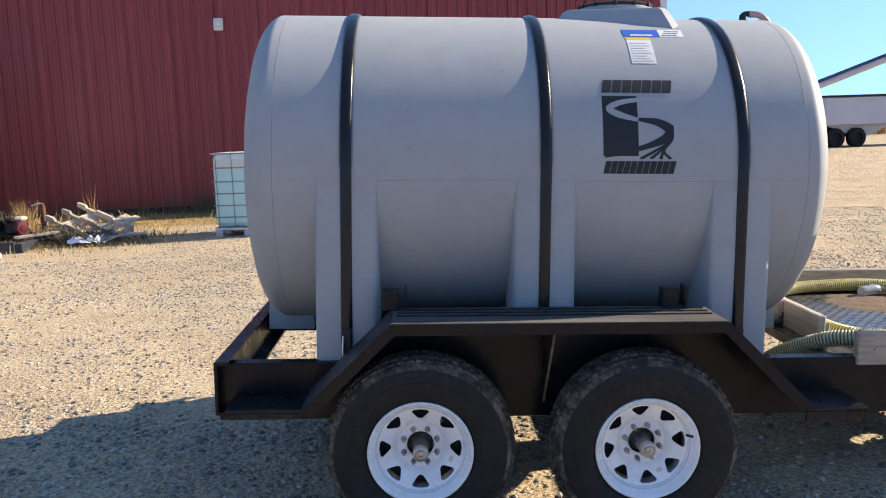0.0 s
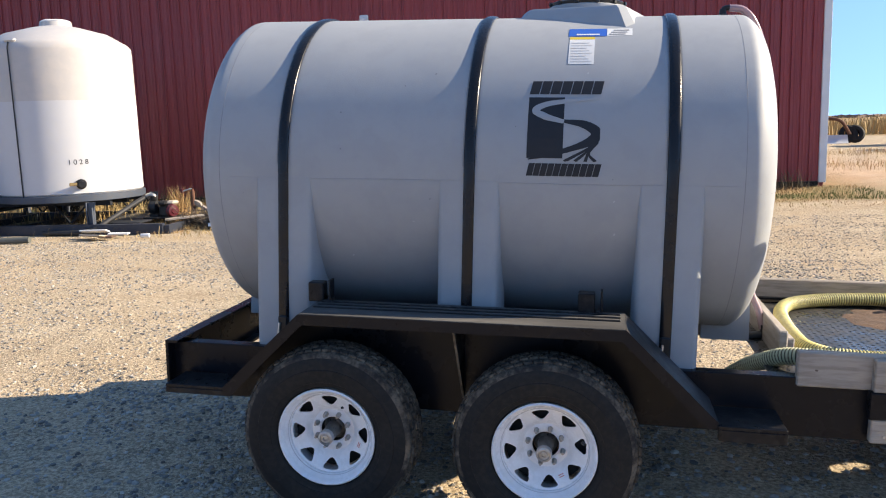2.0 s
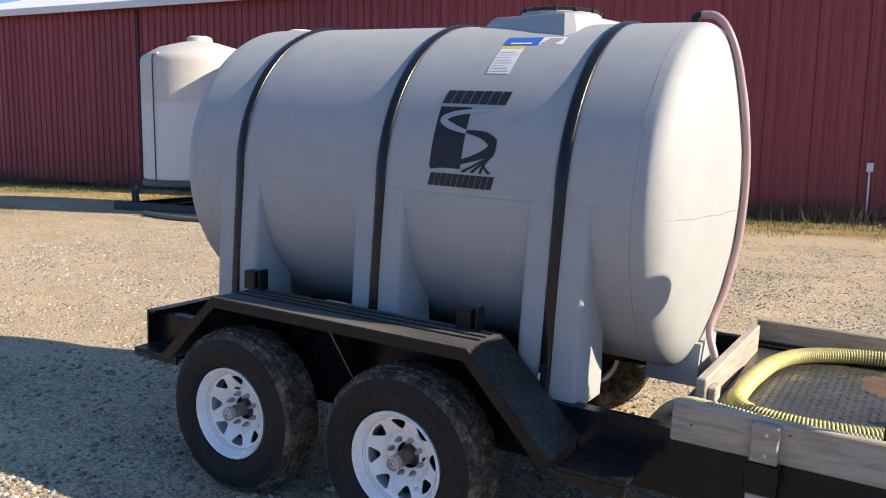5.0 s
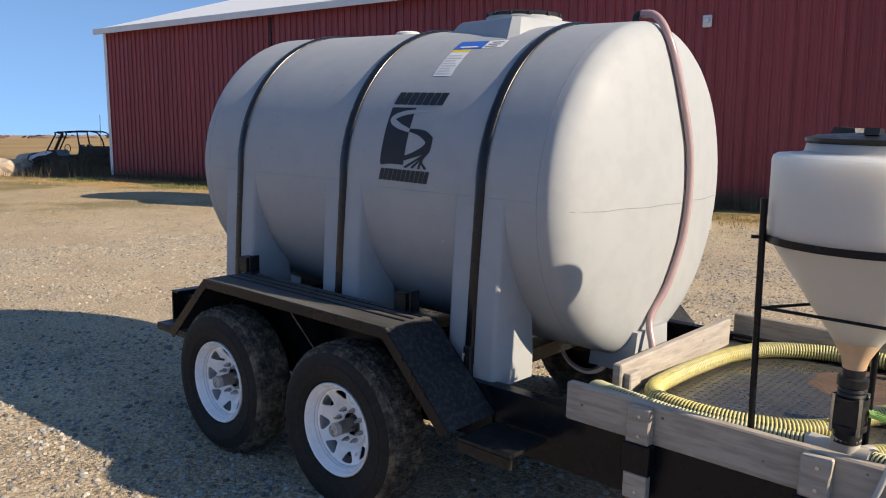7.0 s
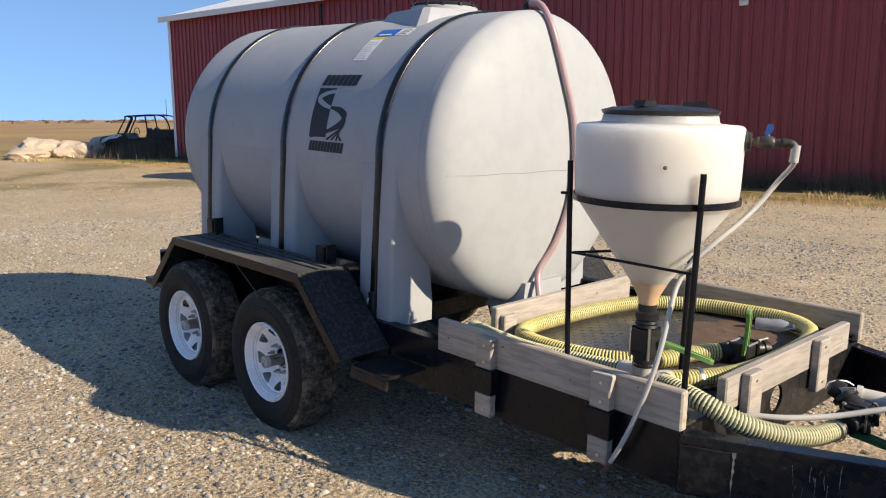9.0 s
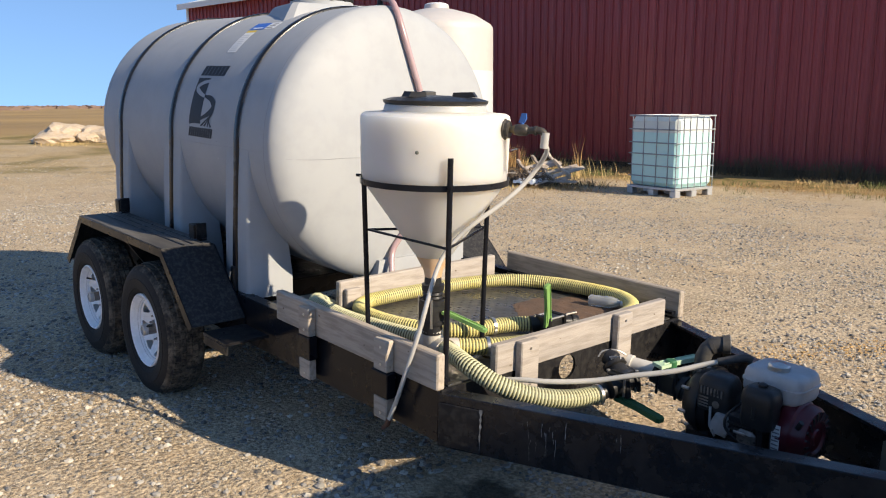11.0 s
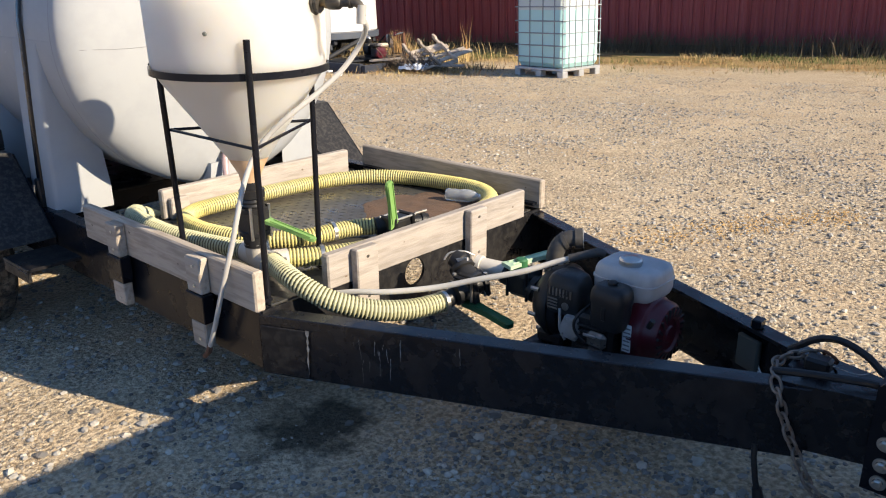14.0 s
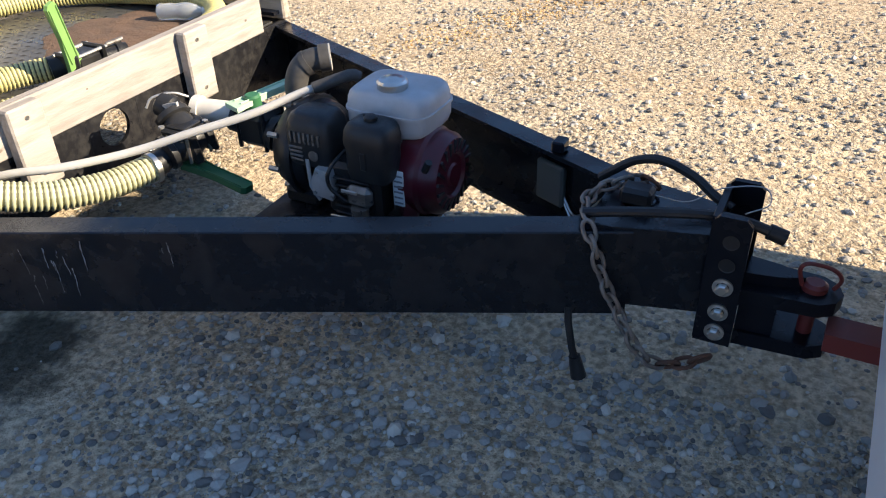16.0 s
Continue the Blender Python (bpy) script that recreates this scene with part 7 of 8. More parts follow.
def build_junk():
    u = Vector((0.836, -0.393, -0.30)).normalized()
    v = Vector((0.53, 0.80, 0.21))
    v = (v - u * v.dot(u)).normalized()
    w = u.cross(v).normalized()
    lie = Matrix((( u.x, v.x, w.x, -6.08), (u.y, v.y, w.y, 10.0), (u.z, v.z, w.z, 0.375), (0, 0, 0, 1)))
    p = thing("broken_pallet", (0, 0, 0), lie, "broken grey wooden pallet propped on a heap of twigs", "pallet")
    for k, y in enumerate((0.0, 0.31, 0.62)):
        line = [(-0.02, 0.0), (1.20, 0.0), (1.20, 0.09), (1.03, 0.09), (1.00, 0.052), (0.80, 0.052), (0.77, 0.09), (0.42, 0.09), (0.39, 0.052), (0.19, 0.052), (0.16, 0.09), (0.06, 0.09), (-0.02, 0.075)]
        part("stringer", Geo().prism(line, y, y + 0.040, "y"), WOOD_PALE, p, flat=True)
    rnd = random.Random(8)
    for x, lo, hi in ((0.30, 0.045, 0.70), (0.50, -0.04, 0.76), (0.71, 0.10, 0.98), (0.93, -0.05, 1.05), (1.10, -0.06, 0.66)):
        m = Matrix.Translation((x, 0, -0.019)) @ Matrix.Rotation(radians(rnd.uniform(-4, 4)), 4, "Z")
        part("slat", Geo().box((-0.066, lo, 0.0), (0.066, hi, 0.018), 0.003, m), WOOD_PALE, p, flat=True)
    lone("crumpled_sheet", Geo().add([tuple(Matrix.Translation((-5.22, 9.40, 0.05)) @ Vector(q)) for q in crumpled(0.50, 0.34, 0.10, 3).v], crumpled(0.50, 0.34, 0.10, 3).f), TRIM_WHITE, "crumpled white sheet lying against the broken pallet", "sheet")
    for x, y, z, rz, rx, L, w_, mat, lab in ((-4.98, 9.52, 0.10, -38, 16, 0.34, 0.13, WOOD_PALE, "short tan board scrap by the broken pallet"), (-4.74, 9.85, 0.10, 20, 8, 0.55, 0.07, WOOD, "grey board scrap by the broken pallet"), (-5.85, 9.72, 0.12, -30, 10, 0.5, 0.06, WOOD, "short grey board scrap under the broken pallet"),
                                     (-6.98, 8.40, 0.11, 14, -16, 0.42, 0.09, TRIM_WHITE, "peeling white board leaning on the rail"), (-6.86, 8.22, 0.06, -8, -12, 0.40, 0.12, WOOD_PALE, "split pale board lying on the gravel"), (-6.62, 8.50, 0.05, 6, 5, 0.34, 0.05, TRIM_WHITE, "thin white board lying on the gravel"), (-6.66, 8.25, 0.04, -4, 3, 0.26, 0.06, RUST_DARK, "rusty brown sheet scrap on the gravel")):
        lone("board_scrap", Geo().box((-L / 2, -w_, 0.0), (L / 2, w_, 0.022), 0.003, Matrix.Translation((x, y, z - w_ * abs(math.sin(radians(rx))) * 0.3)) @ Matrix.Rotation(radians(rz), 4, "Z") @ Matrix.Rotation(radians(rx), 4, "X")), mat, lab, "board", "board scraps")
    lone("small_can", Geo().lathe([(0.0, -0.09), (0.042, -0.09), (0.045, -0.085), (0.045, 0.085), (0.040, 0.09), (0.0, 0.088)], 20, Matrix.Translation((-6.06, 8.36, 0.046)) @ Matrix.Scale(0.75, 4) @ Matrix.Rotation(radians(15), 4, "Z") @ Matrix.Rotation(radians(90), 4, "Y")), TRIM_WHITE, "small pale can lying on the gravel", "can")
    twigs = Geo()
    for _ in range(420):
        t = rnd.random()
        c = Vector((-6.15 + 1.15 * t + rnd.gauss(0, 0.14), 9.72 - 0.12 * t + rnd.gauss(0, 0.12), abs(rnd.gauss(0.06, 0.10)) + 0.01))
        d = Vector((rnd.gauss(0, 1), rnd.gauss(0, 0.7), rnd.gauss(0.1, 0.5))).normalized() * rnd.uniform(0.06, 0.24)
        mid = c + Vector((rnd.gauss(0, 0.02), rnd.gauss(0, 0.02), rnd.gauss(0, 0.02)))
        a, b = c - d, c + d
        a.z, b.z = max(a.z, 0.01), max(b.z, 0.01)
        twigs.tube([tuple(a), tuple(mid), tuple(b)], rnd.uniform(0.003, 0.009), 5)
    tagged(lone("twig_heap", twigs, TWIG, "dark heap of broken twigs under the pallet", "twigs"), kind="stuff")
    pipe = smooth_path([(-10.6, 7.75, 0.06), (-9.6, 7.55, 0.055), (-8.6, 7.62, 0.055), (-7.7, 7.80, 0.06)], 10)
    lone("drain_pipe", Geo().tube(pipe, 0.05, 12), BOX_GREY, "long dull grey pipe lying on the gravel", "pipe")


TWIG = material("dead_twig_bark", (0.085, 0.062, 0.045), 0.9, vary=(0.17, 0.13, 0.09), scale=12, amount=0.7)
RUST_DARK = material("rusty_sheet", (0.13, 0.075, 0.05), 0.8, vary=(0.08, 0.05, 0.04), scale=12, amount=0.8)
build_junk()

# ---- pickup that tows the trailer ----
TRUCK_PAINT = material("white_car_paint", (0.66, 0.67, 0.70), 0.3, vary=(0.58, 0.58, 0.60), scale=4, amount=0.5, coat=0.4)
CHROME = material("dull_chrome", (0.6, 0.6, 0.6), 0.25, 0.9)
GLASS_DARK = material("dark_tinted_glass", (0.02, 0.022, 0.025), 0.08)
LAMP_RED = material("red_lamp_lens", (0.35, 0.02, 0.02), 0.2)


def build_pickup():
    t = thing("pickup_truck", (7.5, 1.12, 0.0), WORLD, "pale pickup truck coupled to the trailer", "truck")
    y0, y1 = 0.20, 2.06

    def rounded(lo_x, hi_x, z0, z1, r=0.14):
        pts = []
        for cx, cy, a0 in ((lo_x + r, y0 + r, 180), (hi_x - r, y0 + r, 270), (hi_x - r, y1 - r, 0), (lo_x + r, y1 - r, 90)):
            for k in range(7):
                a = radians(a0 + 15 * k)
                pts.append((cx + r * math.cos(a), cy + r * math.sin(a)))
        return Geo().prism(pts, z0, z1, "z")
    part("bed", rounded(5.060, 7.25, 0.46, 1.32), TRUCK_PAINT, t)
    part("cab_body", rounded(7.27, 10.9, 0.42, 1.28, 0.2), TRUCK_PAINT, t)
    roof = Geo().prism([(7.35, 1.281), (9.6, 1.281), (8.95, 1.86), (7.6, 1.86)], y0 + 0.12, y1 - 0.12, "y")
    part("cab_glass", roof, GLASS_DARK, t, "dark cab glass")
    part("cab_roof", Geo().box((7.62, y0 + 0.14, 1.862), (8.93, y1 - 0.14, 1.91), 0.03), TRUCK_PAINT, t)
    part("rear_bumper", Geo().box((5.11, y0 + 0.16, 0.40), (5.21, y1 - 0.16, 0.458), 0.02), CHROME, t, "dull chrome bumper")
    for y in (y0 + 0.02, y1 - 0.06):
        part("tail_lamp", Geo().box((5.15, y - 0.024, 0.92), (5.21, y + 0.05, 1.20), 0.01), LAMP_RED, t, "red tail lamp")
    for x in (6.45, 9.95):
        for y, s in ((y0 + 0.14, 1), (y1 - 0.14, -1)):
            m = Matrix.Translation((x, y, 0.39)) @ Matrix.Rotation(radians(90 * s), 4, "X")
            w = part("wheel", Geo().lathe([(0.21, -0.12), (0.30, -0.13), (0.385, -0.11), (0.40, 0.0), (0.385, 0.11), (0.30, 0.13), (0.21, 0.12)], 36, m), RUBBER, t, "black road tyre")
            part("rim", Geo().lathe([(0.21, 0.12), (0.19, 0.08), (0.06, 0.07), (0.0, 0.075)], 24, m), CHROME, w)
    d = thing("drawbar", (5.2, 1.11, 0.4), WORLD, "worn red steel drawbar under the truck", "drawbar")
    zb = 0.212
    part("bar", Geo().prism([(4.985, zb + 0.012), (5.62, zb - 0.01), (5.62, zb + 0.035), (4.985, zb + 0.055)], 1.075, 1.145, "y"), DRAWBAR_RED, d, flat=True)
    part("bar_riser", Geo().box((5.45, 1.08, zb + 0.045), (5.60, 1.17, 0.46), 0.006), DRAWBAR_RED, d)


build_pickup()

# ---- far things round the yard ----
ROCK = material("pale_limestone", (0.52, 0.41, 0.29), 0.85, vary=(0.40, 0.31, 0.22), scale=1.6, amount=0.8, fine=(0.55, 0.5, 0.42), fine_scale=8, fine_amount=0.4, bump=0.5, bump_scale=9)
FIELD = material("dry_stalks", (0.46, 0.33, 0.15), 0.9, vary=(0.34, 0.24, 0.11), scale=0.8, amount=0.8)
WOODS = material("bare_woods", (0.17, 0.115, 0.09), 0.95, vary=(0.21, 0.15, 0.12), scale=0.05, amount=0.8)
ORANGE = material("faded_orange_steel", (0.46, 0.28, 0.11), 0.7, vary=(0.34, 0.2, 0.09), scale=1.5, amount=0.8)
AUGER_BLUE = material("blue_auger_paint", (0.03, 0.05, 0.16), 0.4, vary=(0.05, 0.07, 0.16), scale=3, amount=0.6)
SEMI_SIDE = material("dull_white_trailer_side", (0.50, 0.52, 0.56), 0.45, vary=(0.42, 0.44, 0.48), scale=1.2, amount=0.5)
DRY_GRASS = material("dry_grass", (0.48, 0.36, 0.17), 0.9, vary=(0.36, 0.26, 0.11), scale=2.0, amount=0.8)
GREEN_GRASS = material("thin_green_grass", (0.10, 0.125, 0.035), 0.9, vary=(0.16, 0.15, 0.05), scale=2.0, amount=0.8)
WEED = material("dark_dead_weeds", (0.10, 0.08, 0.05), 0.95, vary=(0.17, 0.13, 0.08), scale=3.0, amount=0.8)


def rock_geo(c, size, seed, n=2):
    bm = bmesh.new()
    bmesh.ops.create_icosphere(bm, subdivisions=n, radius=1)
    g = Geo()
    verts = []
    for v in bm.verts:
        k = 1 + 0.35 * noise.noise(v.co * 1.3 + Vector((seed * 7.1, 0, seed))) + 0.12 * noise.noise(v.co * 4 + Vector((seed, 3, 0)))
        verts.append((c[0] + v.co.x * k * size[0], c[1] + v.co.y * k * size[1], c[2] + max(-0.6, v.co.z) * k * size[2]))
    g.add(verts, [tuple(v.index for v in f.verts) for f in bm.faces])
    bm.free()
    return g


def build_far():
    for i, (x, y, sx, sy, sz) in enumerate(((-31.2, 8.4, 1.0, 0.9, 0.55), (-30.1, 9.4, 0.9, 0.8, 0.45), (-30.4, 7.7, 0.8, 0.8, 0.28), (-32.8, 11.5, 0.75, 0.7, 0.5), (-31.2, 10.2, 0.6, 0.6, 0.28))):
        lone("boulder", rock_geo((x, y, sz * 0.55), (sx, sy, sz), i + 1, 3), ROCK, "large pale broken limestone boulder beyond the building", "boulder", "boulders", flat=True)
    # side-by-side utility vehicle behind the building's corner
    m = Matrix.Translation((-30.0, 12.2, 0.0)) @ Matrix.Rotation(radians(228), 4, "Z") @ Matrix.Diagonal((1.06, 1.0, 0.90, 1.0))
    u = thing("utility_vehicle", (0, 0, 0), m, "dark open side-by-side utility vehicle with a roll cage", "vehicle")
    part("tub", Geo().prism([(-1.5, 0.50), (1.15, 0.45), (1.38, 0.66), (1.32, 0.86), (0.75, 1.06), (0.45, 1.06), (0.35, 0.82), (-0.35, 0.82), (-0.42, 1.16), (-1.5, 1.16)], -0.68, 0.68, "y"), BLACK_PLASTIC, u)
    part("hood", Geo().prism([(0.62, 0.955), (1.31, 0.80), (1.42, 0.66), (1.38, 0.60), (1.33, 0.78), (0.62, 0.93)], -0.55, 0.55, "y"), NAVY_DARK, u, "dark blue hood panel")
    for y in (-0.70, 0.66):
        part("front_fender", Geo().prism([(0.55, 0.98), (0.80, 1.04), (1.30, 0.84), (1.46, 0.62), (1.30, 0.66), (1.10, 0.80), (0.80, 0.84)], y, y + 0.04, "y"), TRIM_WHITE, u, "white side panel", flat=True)
        part("rear_fender", Geo().prism([(-1.55, 1.20), (-0.40, 1.22), (-0.42, 1.02), (-0.70, 0.86), (-1.25, 0.86), (-1.52, 0.98)], y, y + 0.04, "y"), BLACK_PLASTIC, u, flat=True)
        part("front_guard", Geo().tube(smooth_path([(1.30, y * 0.6, 0.45), (1.55, y * 0.6, 0.60), (1.50, y * 0.6, 0.84), (1.25, y * 0.6, 0.92)], 5), 0.022, 8), BLACK_PAINT, u)
    for y in (-0.45, 0.45):
        part("headlamp", Geo().box((1.34, y - 0.12, 0.66), (1.41, y + 0.12, 0.76), 0.02), GLASS_DARK, u)
        part("seat", Geo().box((-0.45, y - 0.25, 0.71), (0.05, y + 0.25, 0.86), 0.05).box((-0.52, y - 0.25, 0.80), (-0.40, y + 0.25, 1.30), 0.05), BLACK_PLASTIC, u)
        yy = 0.68 if y > 0 else -0.68
        cage = smooth_path([(0.80, yy, 0.92), (0.45, yy * 0.9, 1.70), (0.35, yy * 0.88, 1.84), (-0.9, yy * 0.88, 1.88), (-1.25, yy * 0.95, 1.55), (-1.35, yy, 0.98)], 6)
        part("cage_tube", Geo().tube(cage, 0.03, 8), BLACK_PAINT, u)
        part("cage_tube", Geo().tube([(-0.45, yy * 0.95, 0.95), (-0.35, yy * 0.88, 1.86)], 0.028, 8), BLACK_PAINT, u)
    for x in (0.36, -0.35, -0.9):
        part("cage_bar", Geo().tube([(x, -0.6, 1.86), (x, 0.6, 1.86)], 0.028, 8), BLACK_PAINT, u)
    part("snorkel", Geo().tube(smooth_path([(0.95, -0.62, 0.92), (0.75, -0.62, 1.4), (0.60, -0.62, 1.78), (0.74, -0.62, 1.84)], 6), 0.06, 10), BLACK_PLASTIC, u)
    part("antenna", Geo().tube([(-1.2, 0.6, 1.0), (-1.22, 0.6, 2.6)], 0.01, 6), BLACK_PLASTIC, u)
    part("steering_wheel", Geo().tube([(0.35 + 0.05 * math.cos(a), -0.4 + 0.18 * math.cos(a), 1.12 + 0.18 * math.sin(a)) for a in np.linspace(0, 2 * math.pi, 17)], 0.018, 6, caps=False), BLACK_PLASTIC, u)
    for x in (0.95, -1.0):
        for y in (-0.66, 0.66):
            part("wheel", Geo().lathe([(0.15, -0.13), (0.29, -0.14), (0.34, -0.09), (0.34, 0.09), (0.29, 0.14), (0.15, 0.13), (0.14, 0.05), (0.0, 0.05)], 24, Matrix.Translation((x, y, 0.335)) @ Matrix.Rotation(radians(90), 4, "X")), RUBBER, u)
    # grain semi-trailer, auger, orange steel bin
    m = Matrix.Translation((20.35, 38.0, -0.02)) @ Matrix.Rotation(radians(8), 4, "Z")
    s = thing("grain_trailer", (0, 0, 0), m, "long dull white grain hopper trailer parked far off", "trailer")
    part("box", Geo().box((0, 0, 1.15), (11.0, 2.5, 2.55), 0.03), SEMI_SIDE, s)
    part("top_rail", Geo().box((-0.04, -0.04, 2.551), (11.04, 2.54, 2.66), 0.02), BLACK_WORN, s, "dark tarp rail")
    part("corner_post", Geo().box((4.0, -0.035, 1.10), (4.2, 0.0, 2.50), 0.01), ORANGE, s)
    for k in range(2):
        x = 2.2 + 5.2 * k
        part("hopper", Geo().prism([(x - 1.9, 1.149), (x + 1.9, 1.149), (x + 0.4, 0.55), (x - 0.4, 0.55)], 0.4, 2.1, "y"), SEMI_SIDE, s)
    for x in (0.7, 1.9, 9.2, 10.4):
        for y in (0.25, 2.25):
            w = part("wheel", Geo().lathe([(0.27, -0.2), (0.42, -0.2), (0.5, -0.12), (0.5, 0.12), (0.42, 0.2), (0.27, 0.2), (0.25, 0.1), (0.0, 0.1)], 24, Matrix.Translation((x, y, 0.49)) @ Matrix.Rotation(radians(90), 4, "X")), RUBBER, s)
    part("axle_beam", Geo().box((0.2, 0.5, 0.55), (2.4, 2.0, 1.149), 0.02), BLACK_WORN, s)
    part("landing_leg", Geo().box((8.0, 0.3, -0.0), (8.15, 0.45, 1.149), 0.01), BLACK_WORN, s)
    a = thing("grain_auger", (17, 37, 0), WORLD, "long blue and white grain auger on transport wheels", "auger")
    part("tube", Geo().tube([(15.0, 36.6, 1.55), (21.5, 33.2, 4.35)], 0.15, 16), SEMI_SIDE, a)
    part("spout", Geo().tube(smooth_path([(21.3, 33.3, 4.30), (21.9, 33.0, 4.45), (22.2, 32.8, 4.2)], 5), 0.28, 14), AUGER_BLUE, a)
    part("top_truss", Geo().tube([(14.9, 36.6, 1.74), (21.6, 33.1, 4.56)], 0.085, 8), AUGER_BLUE, a)
    part("intake", Geo().box((14.6, 36.4, 0.5), (15.8, 37.0, 1.6), 0.1), AUGER_BLUE, a)
    for p0, p1 in (((17.6, 35.2, 2.7), (16.6, 35.9, 0.5)), ((17.9, 35.0, 2.8), (17.6, 35.9, 0.5)), ((16.6, 35.9, 0.5), (15.2, 36.6, 0.55))):
        part("strut", Geo().tube([p0, p1], 0.045, 8), AUGER_BLUE, a)
    for y in (35.5, 37.2):
        part("transport_wheel", Geo().lathe([(0.0, -0.10), (0.16, -0.09), (0.18, -0.11), (0.27, -0.10), (0.29, 0.0), (0.27, 0.10), (0.18, 0.11), (0.0, 0.10)], 24, Matrix.Translation((16.8, y, 0.28)) @ Matrix.Rotation(radians(90), 4, "X")), RUBBER, a)
        part("wheel_disc", Geo().lathe([(0.0, 0.115), (0.17, 0.12), (0.16, 0.105)], 20, Matrix.Translation((16.8, y, 0.28)) @ Matrix.Rotation(radians(90), 4, "X")), TRIM_WHITE, a)
    b = thing("steel_bin", (16.3, 41.0, 0), WORLD, "faded orange ribbed steel bin beside dry weeds", "bin")
    part("shell", Geo().prism([(15.1, 0.25), (18.2, 0.25), (18.0, 1.75), (15.1, 1.75)], 40.5, 42.5, "y"), ORANGE, b, flat=True)
    for k in range(4):
        part("rib", Geo().box((15.0 + 0.35 * k, 40.40, 0.2), (15.1 + 0.35 * k, 40.498, 1.85), 0.01), ORANGE, b)
    part("rolled_tarp", Geo().tube([(16.6, 40.7, 1.92), (17.9, 40.7, 1.92)], 0.16, 10), ORANGE, b)
    for k in range(3):
        part("skid", Geo().box((15.4 + 0.9 * k, 40.5, -0.15), (16.0 + 0.9 * k, 41.4, 0.249), 0.05), RUBBER, b)

    # old scraper left by the field
    im = thing("old_scraper", (13.0, 44.6, 0), WORLD, "old rusty scraper with a pale curved blade by the field", "implement")
    arc = [(0.42 * math.sin(k * 0.22) - 0.1, 0.62 - 0.60 * math.cos(k * 0.22)) for k in range(7)]
    blade = Geo().slab([[(12.2, 44.6 + u, w), (13.7, 44.7 + u, w)] for u, w in arc]).slab([[(12.2, 44.63 + u, w), (13.7, 44.73 + u, w)] for u, w in arc])
    part("blade", blade, SEMI_SIDE, im, "pale curved steel blade", angle=60)
    hoop = smooth_path([(12.1, 45.0, 0.75), (12.4, 45.0, 1.25), (12.9, 45.0, 1.35), (13.4, 45.0, 1.15), (13.8, 45.0, 0.5)], 6)
    part("arch", Geo().tube(hoop, 0.09, 8), RUST, im, "rusty arched frame")
    part("drawbar_beam", Geo().box((12.9, 45.0, 0.30), (13.05, 46.8, 0.45), 0.01), RUST, im)
    for x in (13.8, 14.15):
        part("tyre", Geo().lathe([(0.22, -0.12), (0.40, -0.13), (0.50, -0.06), (0.50, 0.06), (0.40, 0.13), (0.22, 0.12)], 20, Matrix.Translation((x, 45.3, 0.5)) @ Matrix.Rotation(radians(70), 4, "X")), RUBBER, im, "bare black tyre")


build_far()

# ---- plants ----
ORANGE_GRASS = material("orange_dry_grass", (0.38, 0.225, 0.09), 0.85, vary=(0.46, 0.31, 0.14), scale=5, amount=0.7)


def blades(geo, x, y, z, h, w, lean, rnd):
    a = rnd.random() * 6.283
    dx, dy = math.cos(a) * w, math.sin(a) * w
    b = rnd.random() * 6.283
    lx, ly = math.cos(b) * lean * h, math.sin(b) * lean * h
    geo.v += [(x - dx, y - dy, z), (x + dx, y + dy, z), (x + dx * 0.6 + lx * 0.4, y + dy * 0.6 + ly * 0.4, z + h * 0.6), (x - dx * 0.6 + lx * 0.4, y - dy * 0.6 + ly * 0.4, z + h * 0.6), (x + lx, y + ly, z + h)]
    k = len(geo.v) - 5
    geo.f += [(k, k + 1, k + 2, k + 3), (k + 3, k + 2, k + 4)]


def stuff(name, geo, mat, label, category):
    me = bpy.data.meshes.new(name)
    me.from_pydata(geo.v, [], geo.f)
    me.materials.append(mat)
    return tagged(new(name, me), label, category, kind="stuff")


